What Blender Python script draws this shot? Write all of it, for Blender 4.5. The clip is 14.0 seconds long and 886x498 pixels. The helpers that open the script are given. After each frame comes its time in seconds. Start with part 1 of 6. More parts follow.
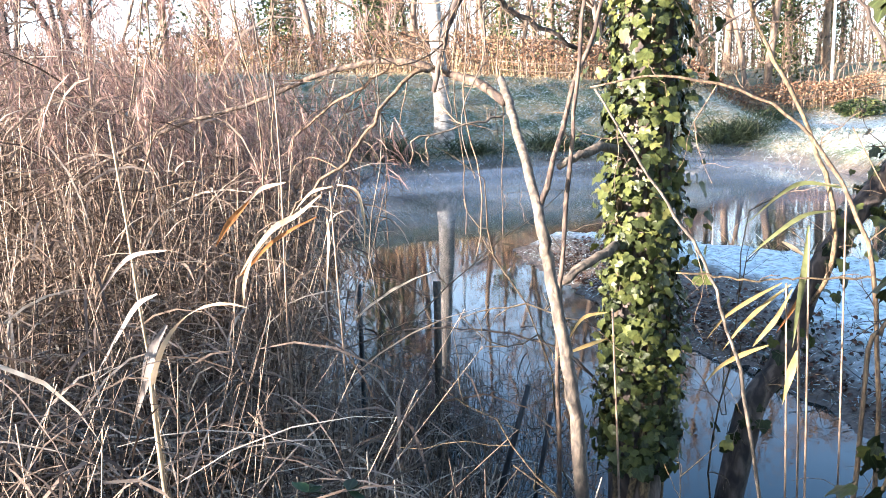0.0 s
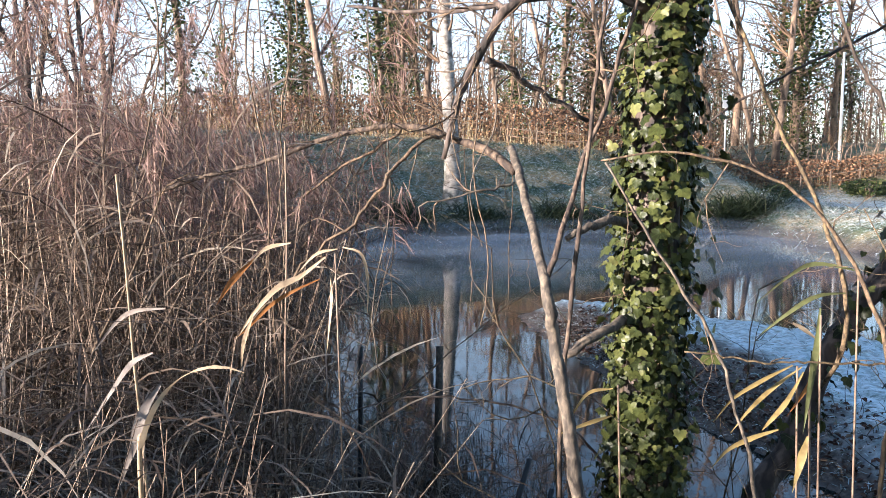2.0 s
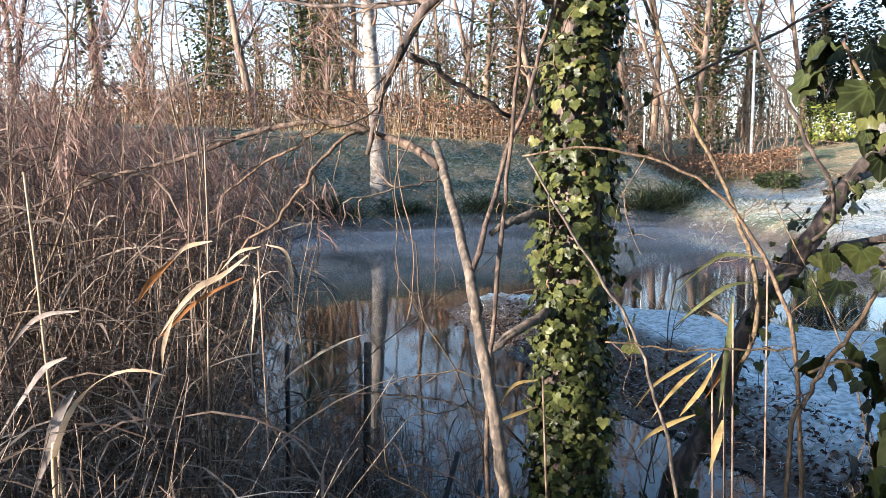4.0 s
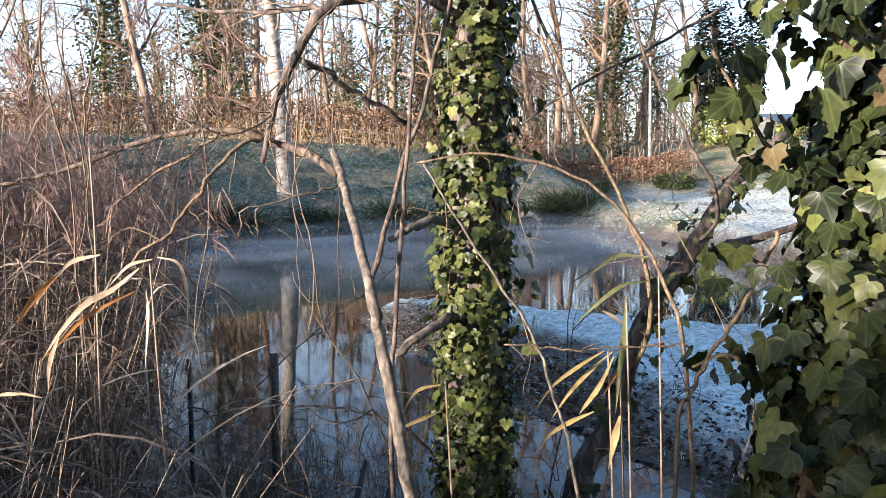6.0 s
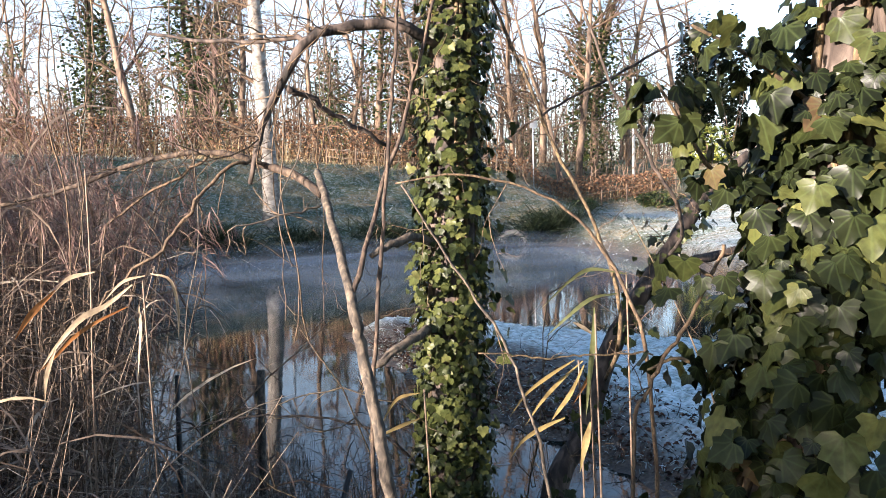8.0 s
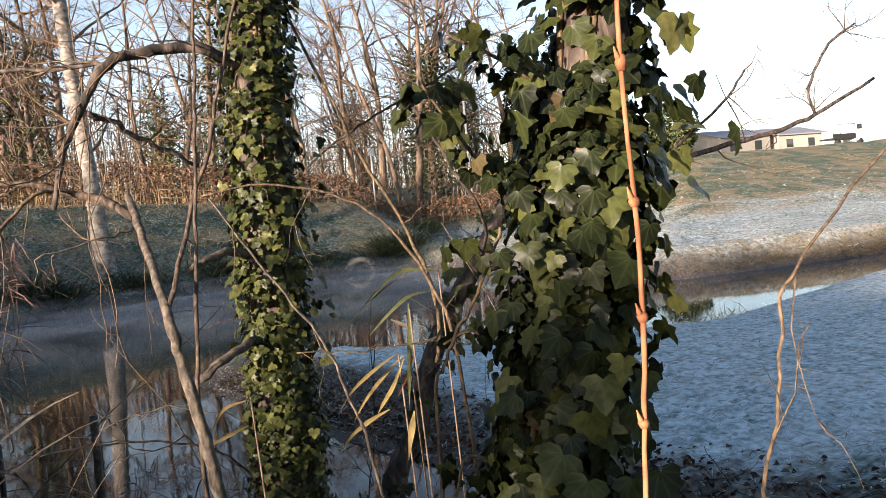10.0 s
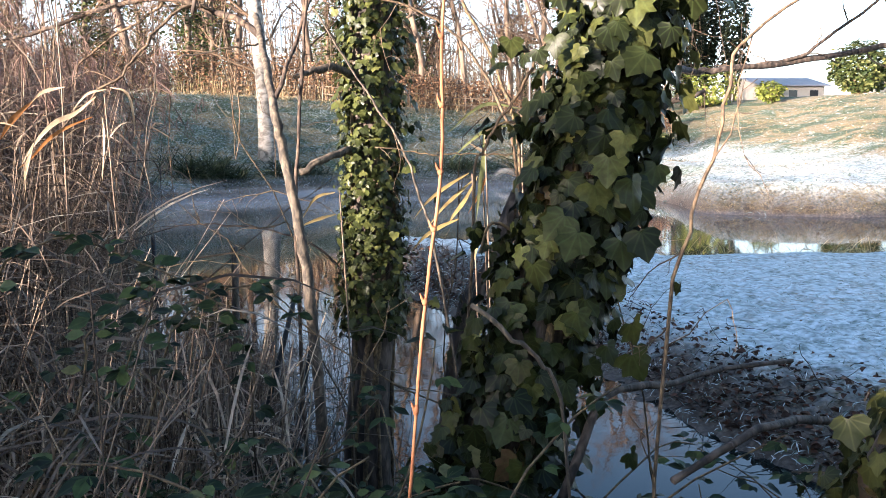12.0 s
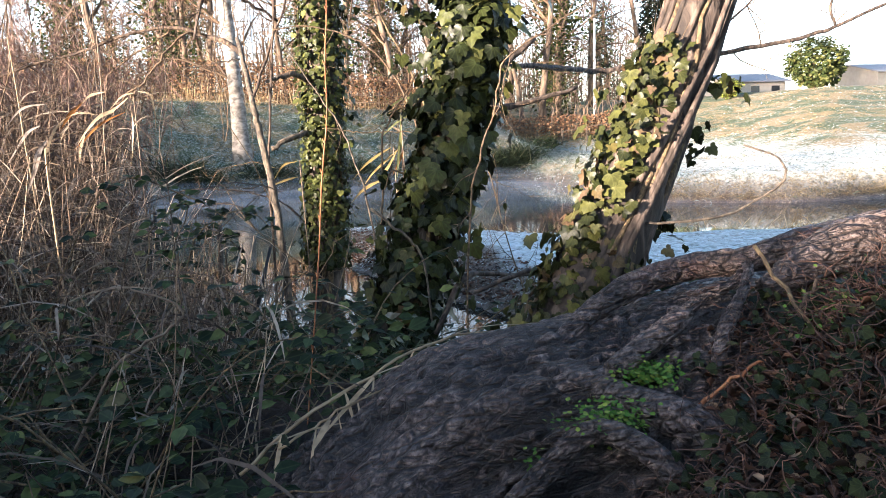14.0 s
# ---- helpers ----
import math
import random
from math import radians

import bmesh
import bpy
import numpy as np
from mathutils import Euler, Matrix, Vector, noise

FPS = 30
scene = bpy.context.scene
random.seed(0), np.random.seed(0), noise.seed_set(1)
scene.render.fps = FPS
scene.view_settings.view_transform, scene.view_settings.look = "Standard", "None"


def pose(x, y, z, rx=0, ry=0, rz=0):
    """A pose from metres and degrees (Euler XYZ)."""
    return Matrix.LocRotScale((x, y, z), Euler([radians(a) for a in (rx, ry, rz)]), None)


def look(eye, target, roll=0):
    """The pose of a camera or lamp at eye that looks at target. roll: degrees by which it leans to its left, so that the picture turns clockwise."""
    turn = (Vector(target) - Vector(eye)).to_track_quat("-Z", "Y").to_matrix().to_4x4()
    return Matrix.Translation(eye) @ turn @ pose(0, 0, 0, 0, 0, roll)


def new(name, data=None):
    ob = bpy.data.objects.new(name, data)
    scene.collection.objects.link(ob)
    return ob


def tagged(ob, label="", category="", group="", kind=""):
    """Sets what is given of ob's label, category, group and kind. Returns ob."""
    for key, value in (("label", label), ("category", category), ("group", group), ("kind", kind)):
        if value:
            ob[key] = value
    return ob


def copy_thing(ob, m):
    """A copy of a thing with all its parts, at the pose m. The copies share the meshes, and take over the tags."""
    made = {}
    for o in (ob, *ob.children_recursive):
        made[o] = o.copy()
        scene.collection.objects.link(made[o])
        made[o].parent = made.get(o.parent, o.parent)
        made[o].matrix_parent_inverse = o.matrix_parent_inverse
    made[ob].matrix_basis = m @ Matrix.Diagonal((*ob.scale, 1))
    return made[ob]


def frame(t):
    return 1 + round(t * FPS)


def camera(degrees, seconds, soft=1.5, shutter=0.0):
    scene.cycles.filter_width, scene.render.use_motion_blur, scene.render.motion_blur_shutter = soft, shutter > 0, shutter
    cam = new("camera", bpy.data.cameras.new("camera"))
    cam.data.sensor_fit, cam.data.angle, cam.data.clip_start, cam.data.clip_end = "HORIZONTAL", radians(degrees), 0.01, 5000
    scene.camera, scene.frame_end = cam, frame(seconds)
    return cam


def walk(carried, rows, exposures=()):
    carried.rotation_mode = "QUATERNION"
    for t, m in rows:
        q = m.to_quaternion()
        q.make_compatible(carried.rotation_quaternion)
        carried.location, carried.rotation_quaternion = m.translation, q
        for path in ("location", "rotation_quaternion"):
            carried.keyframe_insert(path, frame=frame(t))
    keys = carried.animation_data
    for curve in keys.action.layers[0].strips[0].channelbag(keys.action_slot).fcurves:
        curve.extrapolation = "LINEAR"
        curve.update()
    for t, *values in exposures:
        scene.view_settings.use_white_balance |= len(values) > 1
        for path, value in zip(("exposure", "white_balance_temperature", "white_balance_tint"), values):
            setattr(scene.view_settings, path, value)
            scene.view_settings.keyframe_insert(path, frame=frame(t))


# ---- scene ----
cam = camera(59.0, 14.0, 0.45)
PATH = [
    (0, (0.036, 0.162, 2.47), (0.027, 2.132, 2.123), -2.2),
    (0.5, (0.041, 0.178, 2.478), (0.029, 2.162, 2.22), -0.6),
    (1, (0.04, 0.187, 2.479), (0.017, 2.172, 2.235), 0.1),
    (1.5, (0.039, 0.189, 2.479), (0.01, 2.177, 2.261), 0.3),
    (2, (0.038, 0.194, 2.479), (0.017, 2.185, 2.29), -0.0),
    (2.5, (0.037, 0.188, 2.48), (0.033, 2.179, 2.288), -0.1),
    (3, (0.04, 0.191, 2.479), (0.079, 2.182, 2.294), -0.1),
    (3.5, (0.041, 0.188, 2.481), (0.141, 2.175, 2.28), -0.1),
    (4, (0.045, 0.191, 2.481), (0.208, 2.174, 2.279), -0.3),
    (6.5, (0.081, 0.186, 2.485), (0.486, 2.136, 2.302), -1.2),
    (7, (0.082, 0.182, 2.486), (0.487, 2.133, 2.318), -1.3),
    (9.5, (0.065, -0.163, 2.476), (0.697, 1.732, 2.376), -3.1),
    (10, (0.134, -0.127, 2.410), (0.926, 1.707, 2.316), -5.5),
    (10.5, (0.187, -0.174, 2.322), (0.988, 1.652, 2.173), -4.6),
    (11, (0.281, -0.266, 2.224), (0.757, 1.663, 1.998), -1.4),
    (11.5, (0.325, -0.347, 2.182), (0.713, 1.594, 1.897), -0.7),
    (12, (0.268, -0.528, 2.080), (0.684, 1.408, 1.802), -0.7),
    (12.5, (0.158, -0.890, 2.016), (0.740, 0.999, 1.711), -3.1),
    (13, (0.193, -1.182, 2.002), (0.881, 0.671, 1.694), -3.6),
    (13.5, (0.243, -1.565, 1.983), (0.852, 0.315, 1.675), -2.7),
    (14, (0.228, -1.824, 1.977), (0.702, 0.099, 1.703), -1.9),
]
EXPOSURES = [(0, 3.51, 5350, 12), (0.5, 3.01, 5300, 12), (1.5, 2.46, 5300, 12), (3.5, 2.41, 5350, 12), (6.5, 2.46, 5400, 12), (9.5, 2.11, 5850, 14), (10.5, 1.6, 6050, 14), (11, 1.68, 5950, 14), (11.5, 2.48, 5700, 14), (12, 2.83, 5650, 14), (12.5, 2.79, 5850, 14), (13, 2.96, 5850, 14), (13.5, 2.76, 5850, 14), (14, 2.91, 5850, 14)]
walk(cam, [(t, look(eye, target, roll)) for t, eye, target, roll in PATH], EXPOSURES)

# ---- world and sun ----
SUN_TO = Vector((0.883, 0.469, -0.105)).normalized()     # the way the light travels
world = bpy.data.worlds.new("winter_sky")
scene.world = world
world.use_nodes = True
wn = world.node_tree
sky = wn.nodes.new("ShaderNodeTexSky")
sky.sky_type = 'NISHITA'
sky.sun_disc = False
sky.sun_elevation = radians(6.0)
sky.sun_rotation = radians(242.0)
sky.air_density, sky.dust_density, sky.ozone_density = 1.0, 1.5, 2.0
wn.nodes["Background"].inputs[1].default_value = 0.095
wn.links.new(sky.outputs[0], wn.nodes["Background"].inputs[0])
# winter haze, brightest all round the horizon
way = wn.nodes.new("ShaderNodeTexCoord")
axes = wn.nodes.new("ShaderNodeSeparateXYZ")
wn.links.new(way.outputs["Generated"], axes.inputs[0])
fade = wn.nodes.new("ShaderNodeMapRange")
fade.interpolation_type = 'SMOOTHSTEP'
for socket, v in zip(fade.inputs[1:5], (0.08, 0.5, 1.0, 0.0)):
    socket.default_value = v
wn.links.new(axes.outputs[2], fade.inputs[0])
haze = wn.nodes.new("ShaderNodeBackground")
haze.inputs[0].default_value = (1.0, 0.95, 0.905, 1)
power = wn.nodes.new("ShaderNodeMath")
power.operation = 'MULTIPLY'
power.inputs[1].default_value = 0.195
wn.links.new(fade.outputs[0], power.inputs[0])
wn.links.new(power.outputs[0], haze.inputs[1])
both = wn.nodes.new("ShaderNodeAddShader")
wn.links.new(wn.nodes["Background"].outputs[0], both.inputs[0])
wn.links.new(haze.outputs[0], both.inputs[1])
wn.links.new(both.outputs[0], wn.nodes["World Output"].inputs[0])
sun_data = bpy.data.lights.new("sun", 'SUN')
sun_data.energy, sun_data.angle, sun_data.color = 5.0, radians(1.2), (1.0, 0.8, 0.6)
sun = new("sun", sun_data)
sun.matrix_world = Matrix.Translation((-30, -40, 30)) @ SUN_TO.to_track_quat('-Z', 'Y').to_matrix().to_4x4()


# ---- materials ----
def nodes_of(name, rough=0.7, metal=0.0):
    m = bpy.data.materials.new(name)
    m.use_nodes = True
    nt = m.node_tree
    b = nt.nodes["Principled BSDF"]
    b.inputs["Roughness"].default_value, b.inputs["Metallic"].default_value = rough, metal
    return m, nt, b


def ramp(nt, source, stops):
    r = nt.nodes.new("ShaderNodeValToRGB")
    while len(r.color_ramp.elements) < len(stops):
        r.color_ramp.elements.new(0.5)
    for e, (p, c) in zip(r.color_ramp.elements, stops):
        e.position, e.color = p, (*c, 1)
    nt.links.new(source, r.inputs[0])
    return r.outputs[0]


def noise_of(nt, scale, detail=4.0, coords=None, stretch=None, distort=0.0):
    n = nt.nodes.new("ShaderNodeTexNoise")
    n.inputs["Scale"].default_value, n.inputs["Detail"].default_value, n.inputs["Distortion"].default_value = scale, detail, distort
    if coords is None:
        coords = nt.nodes.new("ShaderNodeNewGeometry").outputs["Position"]
    if stretch:
        mp = nt.nodes.new("ShaderNodeMapping")
        mp.inputs["Scale"].default_value = stretch
        nt.links.new(coords, mp.inputs[0])
        coords = mp.outputs[0]
    nt.links.new(coords, n.inputs["Vector"])
    return n.outputs["Fac"]


def mixed(nt, fac, a, b, blend='MIX'):
    x = nt.nodes.new("ShaderNodeMix")
    x.data_type, x.blend_type = 'RGBA', blend
    for socket, v in ((x.inputs[0], fac), (x.inputs[6], a), (x.inputs[7], b)):
        if isinstance(v, (int, float)):
            socket.default_value = v
        elif isinstance(v, tuple):
            socket.default_value = (*v, 1)
        else:
            nt.links.new(v, socket)
    return x.outputs[2]


def sums(nt, op, a, b=0.0, c=0.0):
    x = nt.nodes.new("ShaderNodeMath")
    x.operation = op
    for socket, v in zip(x.inputs, (a, b, c)):
        if isinstance(v, (int, float)):
            socket.default_value = v
        else:
            nt.links.new(v, socket)
    return x.outputs[0]


def bumped(nt, b, height, strength=0.5, distance=0.01):
    k = nt.nodes.new("ShaderNodeBump")
    k.inputs["Strength"].default_value, k.inputs["Distance"].default_value = strength, distance
    nt.links.new(height, k.inputs["Height"])
    nt.links.new(k.outputs[0], b.inputs["Normal"])


def bark_material(name, dark, mid, light, scale, stretch, depth=0.01, moss=None):
    m, nt, b = nodes_of(name, 0.85)
    fine = noise_of(nt, scale, 6, stretch=stretch, distort=0.6)
    broad = noise_of(nt, scale * 0.18, 3)
    col = ramp(nt, fine, [(0.38, dark), (0.5, mid), (0.64, light)])
    col = mixed(nt, sums(nt, 'MULTIPLY', broad, 0.35), col, mid)
    if moss:
        patch = ramp(nt, noise_of(nt, scale * 0.3, 4), [(0.52, (0, 0, 0)), (0.66, (0.8, 0.8, 0.8))])
        col = mixed(nt, patch, col, moss)
    isl = nt.nodes.new("ShaderNodeNewGeometry").outputs["Random Per Island"]
    col = mixed(nt, 1.0, col, ramp(nt, isl, [(0, (0.7, 0.7, 0.72)), (1, (1.15, 1.1, 1.05))]), 'MULTIPLY')
    nt.links.new(col, b.inputs["Base Color"])
    bumped(nt, b, fine, 0.9, depth)
    return m


def straw_material(name, stops, rough=0.65, translucent=0.25, gloss=0.25):
    """Dry blades and stalks: each stalk takes its own tone."""
    m, nt, b = nodes_of(name, rough)
    geo = nt.nodes.new("ShaderNodeNewGeometry")
    tone = ramp(nt, geo.outputs["Random Per Island"], stops)
    spots = noise_of(nt, 35, 4)
    col = mixed(nt, 1.0, tone, ramp(nt, spots, [(0.3, (0.62, 0.58, 0.55)), (0.6, (1.1, 1.08, 1.05))]), 'MULTIPLY')
    nt.links.new(col, b.inputs["Base Color"])
    b.inputs["Specular IOR Level"].default_value = gloss
    if translucent:
        out = nt.nodes["Material Output"]
        tr = nt.nodes.new("ShaderNodeBsdfTranslucent")
        mx = nt.nodes.new("ShaderNodeMixShader")
        mx.inputs[0].default_value = translucent
        nt.links.new(col, tr.inputs[0])
        nt.links.new(b.outputs[0], mx.inputs[1])
        nt.links.new(tr.outputs[0], mx.inputs[2])
        nt.links.new(mx.outputs[0], out.inputs[0])
    return m


def leaf_material(name, stops, vein, rough=0.38, veins=True, per_object=False):
    m, nt, b = nodes_of(name, rough)
    if per_object:
        rnd = nt.nodes.new("ShaderNodeObjectInfo").outputs["Random"]
    else:
        rnd = nt.nodes.new("ShaderNodeNewGeometry").outputs["Random Per Island"]
    col = ramp(nt, rnd, stops)
    col = mixed(nt, ramp(nt, noise_of(nt, 60, 4), [(0.35, (0, 0, 0)), (0.7, (0.5, 0.5, 0.5))]), col, tuple(c * 0.55 for c in stops[0][1]))
    if veins:
        uv = nt.nodes.new("ShaderNodeUVMap")
        uv.uv_map = "leaf"
        sp = nt.nodes.new("ShaderNodeSeparateXYZ")
        nt.links.new(uv.outputs[0], sp.inputs[0])
        ang = sums(nt, 'ARCTAN2', sp.outputs[0], sp.outputs[1])
        rad = sums(nt, 'SQRT', sums(nt, 'ADD', sums(nt, 'POWER', sp.outputs[0], 2.0), sums(nt, 'POWER', sp.outputs[1], 2.0)))
        off = sums(nt, 'MULTIPLY', sums(nt, 'PINGPONG', ang, 0.29), rad)
        line = ramp(nt, off, [(0.0, (0.17, 0.17, 0.17)), (0.045, (0, 0, 0))])
        col = mixed(nt, line, col, vein)
        bumped(nt, b, line, 0.4, 0.002)
    nt.links.new(col, b.inputs["Base Color"])
    b.inputs["Specular IOR Level"].default_value = 0.16
    out = nt.nodes["Material Output"]
    tr = nt.nodes.new("ShaderNodeBsdfTranslucent")
    mx = nt.nodes.new("ShaderNodeMixShader")
    mx.inputs[0].default_value = 0.15
    nt.links.new(col, tr.inputs[0])
    nt.links.new(b.outputs[0], mx.inputs[1])
    nt.links.new(tr.outputs[0], mx.inputs[2])
    nt.links.new(mx.outputs[0], out.inputs[0])
    return m


def plain_material(name, col, rough=0.6, metal=0.0, grain=25.0, amount=0.25):
    m, nt, b = nodes_of(name, rough, metal)
    n = noise_of(nt, grain, 5)
    c = mixed(nt, ramp(nt, n, [(0.35, (0, 0, 0)), (0.75, (amount, amount, amount))]), col, tuple(k * 0.4 for k in col))
    nt.links.new(c, b.inputs["Base Color"])
    bumped(nt, b, n, 0.2, 0.004)
    return m


BARK_DARK = bark_material("bark_dark", (0.012, 0.009, 0.007), (0.05, 0.036, 0.027), (0.13, 0.1, 0.08), 28, (1, 1, 0.35), 0.012)


def log_bark():
    """Old furrowed bark: long plates parted by dark cracks; the attribute 'crack', 1 in the depth of a crack, paints
    recess shade.
    """
    m, nt, b = nodes_of("bark_log", 0.55)
    at = nt.nodes.new("ShaderNodeAttribute")
    at.attribute_name = "crack"
    pos = nt.nodes.new("ShaderNodeNewGeometry").outputs["Position"]
    warp = nt.nodes.new("ShaderNodeTexNoise")
    warp.inputs["Scale"].default_value, warp.inputs["Detail"].default_value = 11.0, 2.0
    nt.links.new(pos, warp.inputs["Vector"])
    off = nt.nodes.new("ShaderNodeVectorMath")
    off.operation = 'MULTIPLY_ADD'
    off.inputs[1].default_value = (0.05, 0.025, 0.025)
    nt.links.new(warp.outputs["Color"], off.inputs[0])
    nt.links.new(pos, off.inputs[2])
    mp = nt.nodes.new("ShaderNodeMapping")
    mp.inputs["Rotation"].default_value = (0, 0.42, 0.05)
    mp.inputs["Scale"].default_value = (0.4, 1.2, 1.2)
    nt.links.new(off.outputs[0], mp.inputs[0])
    heights = []
    for scale, wide in ((26.0, 0.13), (60.0, 0.2)):
        n = nt.nodes.new("ShaderNodeTexVoronoi")
        n.feature = 'DISTANCE_TO_EDGE'
        n.inputs["Scale"].default_value = scale
        nt.links.new(mp.outputs[0], n.inputs["Vector"])
        heights.append(ramp(nt, n.outputs["Distance"], [(0.0, (0, 0, 0)), (wide, (1, 1, 1))]))
    grain = noise_of(nt, 190, 6)
    tone = noise_of(nt, 70, 6)
    broad = noise_of(nt, 3.5, 3)
    col = ramp(nt, tone, [(0.36, (0.055, 0.038, 0.032)), (0.5, (0.13, 0.094, 0.08)), (0.66, (0.27, 0.21, 0.185))])
    col = mixed(nt, 1.0, col, ramp(nt, broad, [(0.35, (0.6, 0.58, 0.58)), (0.65, (1.15, 1.12, 1.12))]), 'MULTIPLY')
    red = ramp(nt, noise_of(nt, 5, 4), [(0.6, (0, 0, 0)), (0.7, (0.6, 0.6, 0.6))])
    col = mixed(nt, red, col, (0.14, 0.06, 0.045))
    for h, low in zip(heights, (0.4, 0.9)):
        col = mixed(nt, 1.0, col, ramp(nt, h, [(0, (low, low, low)), (1, (1, 1, 1))]), 'MULTIPLY')
    # recess shade put into the colour, near black in cracks and hollow
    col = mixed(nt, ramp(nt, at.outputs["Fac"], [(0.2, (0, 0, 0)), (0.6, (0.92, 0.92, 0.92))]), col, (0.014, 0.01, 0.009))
    nt.links.new(col, b.inputs["Base Color"])
    total = sums(nt, 'ADD', sums(nt, 'ADD', heights[0], sums(nt, 'MULTIPLY', heights[1], 0.5)), sums(nt, 'MULTIPLY', grain, 0.9))
    bumped(nt, b, total, 1.0, 0.014)
    return m


BARK_LOG = log_bark()
BARK_GREY = bark_material("bark_grey", (0.035, 0.028, 0.022), (0.085, 0.068, 0.05), (0.19, 0.15, 0.105), 60, (1, 1, 0.5), 0.004)
BARK_ARCH = bark_material("bark_brown", (0.02, 0.013, 0.009), (0.06, 0.04, 0.027), (0.14, 0.1, 0.065), 70, (1, 1, 0.5), 0.004)
BARK_TWIG = bark_material("bark_twig", (0.045, 0.03, 0.018), (0.105, 0.07, 0.04), (0.2, 0.14, 0.08), 90, (1, 1, 0.6), 0.003)
BARK_OLIVE = bark_material("bark_olive", (0.035, 0.024, 0.014), (0.095, 0.066, 0.034), (0.19, 0.135, 0.065), 80, (1, 1, 0.6), 0.003)
BARK_RED = bark_material("bark_red", (0.03, 0.016, 0.012), (0.08, 0.042, 0.03), (0.17, 0.09, 0.06), 70, (1, 1, 0.4), 0.002)
BARK_ORANGE = bark_material("bark_orange", (0.16, 0.055, 0.02), (0.28, 0.11, 0.045), (0.38, 0.18, 0.08), 70, (1, 1, 0.4), 0.002)
BARK_BIRCH = bark_material("bark_birch", (0.09, 0.078, 0.066), (0.21, 0.19, 0.165), (0.36, 0.335, 0.3), 3.5, (1, 1, 1.6), 0.02)
BARK_FAR = bark_material("bark_far", (0.05, 0.035, 0.025), (0.14, 0.1, 0.07), (0.24, 0.17, 0.11), 2.5, (1, 1, 0.4), 0.03)
TWIG_FAR = straw_material("twig_far", [(0, (0.065, 0.044, 0.03)), (0.5, (0.125, 0.085, 0.056)), (1, (0.2, 0.14, 0.09))], 0.8, 0.0)
REED_STALK = straw_material("reed_stalk", [(0, (0.05, 0.036, 0.026)), (0.5, (0.15, 0.108, 0.075)), (0.85, (0.29, 0.21, 0.15)), (1, (0.45, 0.36, 0.26))], 0.6, 0.0)
REED_LEAF = straw_material("reed_leaf", [(0, (0.035, 0.025, 0.019)), (0.45, (0.13, 0.098, 0.074)), (0.8, (0.28, 0.22, 0.17)), (1, (0.5, 0.43, 0.34))], 0.6, 0.3)
REED_PALE = straw_material("reed_pale", [(0, (0.26, 0.19, 0.11)), (1, (0.46, 0.37, 0.25))], 0.55, 0.3)
REED_GOLD = straw_material("reed_gold", [(0, (0.2, 0.14, 0.05)), (0.6, (0.33, 0.25, 0.1)), (1, (0.45, 0.37, 0.2))], 0.5, 0.35)
REED_STRAW = straw_material("reed_straw", [(0, (0.06, 0.043, 0.032)), (0.35, (0.22, 0.165, 0.12)), (0.75, (0.42, 0.33, 0.24)), (1, (0.6, 0.5, 0.38))], 0.6, 0.2)
REED_RUST = straw_material("reed_rust", [(0, (0.28, 0.11, 0.03)), (1, (0.42, 0.2, 0.07))], 0.55, 0.35)
REED_ASH = straw_material("reed_ash", [(0, (0.16, 0.135, 0.115)), (1, (0.3, 0.26, 0.225))], 0.6, 0.3)
REED_OLIVE = straw_material("reed_olive", [(0, (0.05, 0.06, 0.025)), (1, (0.16, 0.17, 0.07))], 0.5, 0.3)
PLUME = straw_material("reed_plume", [(0, (0.16, 0.1, 0.085)), (1, (0.34, 0.24, 0.2))], 0.9, 0.3)
GRASS_DARK = straw_material("grass_dark", [(0, (0.018, 0.03, 0.012)), (0.55, (0.04, 0.062, 0.024)), (0.85, (0.12, 0.1, 0.062)), (1, (0.26, 0.21, 0.14))], 0.6, 0.25)
RUSH_DARK = straw_material("rush_dark", [(0, (0.01, 0.018, 0.008)), (0.7, (0.03, 0.045, 0.02)), (1, (0.09, 0.1, 0.06))], 0.6, 0.2)
GRASS_FROST = straw_material("grass_frost", [(0, (0.04, 0.06, 0.035)), (0.45, (0.16, 0.2, 0.17)), (0.75, (0.4, 0.45, 0.44)), (1, (0.7, 0.74, 0.75))], 0.8, 0.2)
GRASS_RIME = straw_material("grass_rime", [(0, (0.07, 0.1, 0.06)), (0.25, (0.28, 0.35, 0.31)), (0.6, (0.62, 0.68, 0.67)), (1, (0.85, 0.88, 0.88))], 0.8, 0.2)
GRASS_BANK = straw_material("grass_bank", [(0, (0.02, 0.032, 0.018)), (0.45, (0.09, 0.12, 0.1)), (0.8, (0.25, 0.29, 0.28)), (1, (0.5, 0.54, 0.55))], 0.8, 0.2)
GRASS_DRY = straw_material("grass_dry", [(0, (0.16, 0.12, 0.06)), (0.5, (0.33, 0.25, 0.13)), (1, (0.5, 0.42, 0.27))], 0.8, 0.25)
HEDGE_DRY = straw_material("hedge_dry", [(0, (0.09, 0.05, 0.03)), (0.5, (0.19, 0.108, 0.062)), (1, (0.33, 0.2, 0.11))], 0.8, 0.2)
LITTER = straw_material("leaf_litter", [(0, (0.03, 0.018, 0.013)), (0.5, (0.08, 0.042, 0.028)), (0.85, (0.15, 0.072, 0.045)), (1, (0.3, 0.23, 0.17))], 0.75, 0.1)
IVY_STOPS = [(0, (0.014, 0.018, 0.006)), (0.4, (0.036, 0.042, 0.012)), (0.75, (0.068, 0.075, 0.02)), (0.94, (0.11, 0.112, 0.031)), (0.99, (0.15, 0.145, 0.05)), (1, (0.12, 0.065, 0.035))]
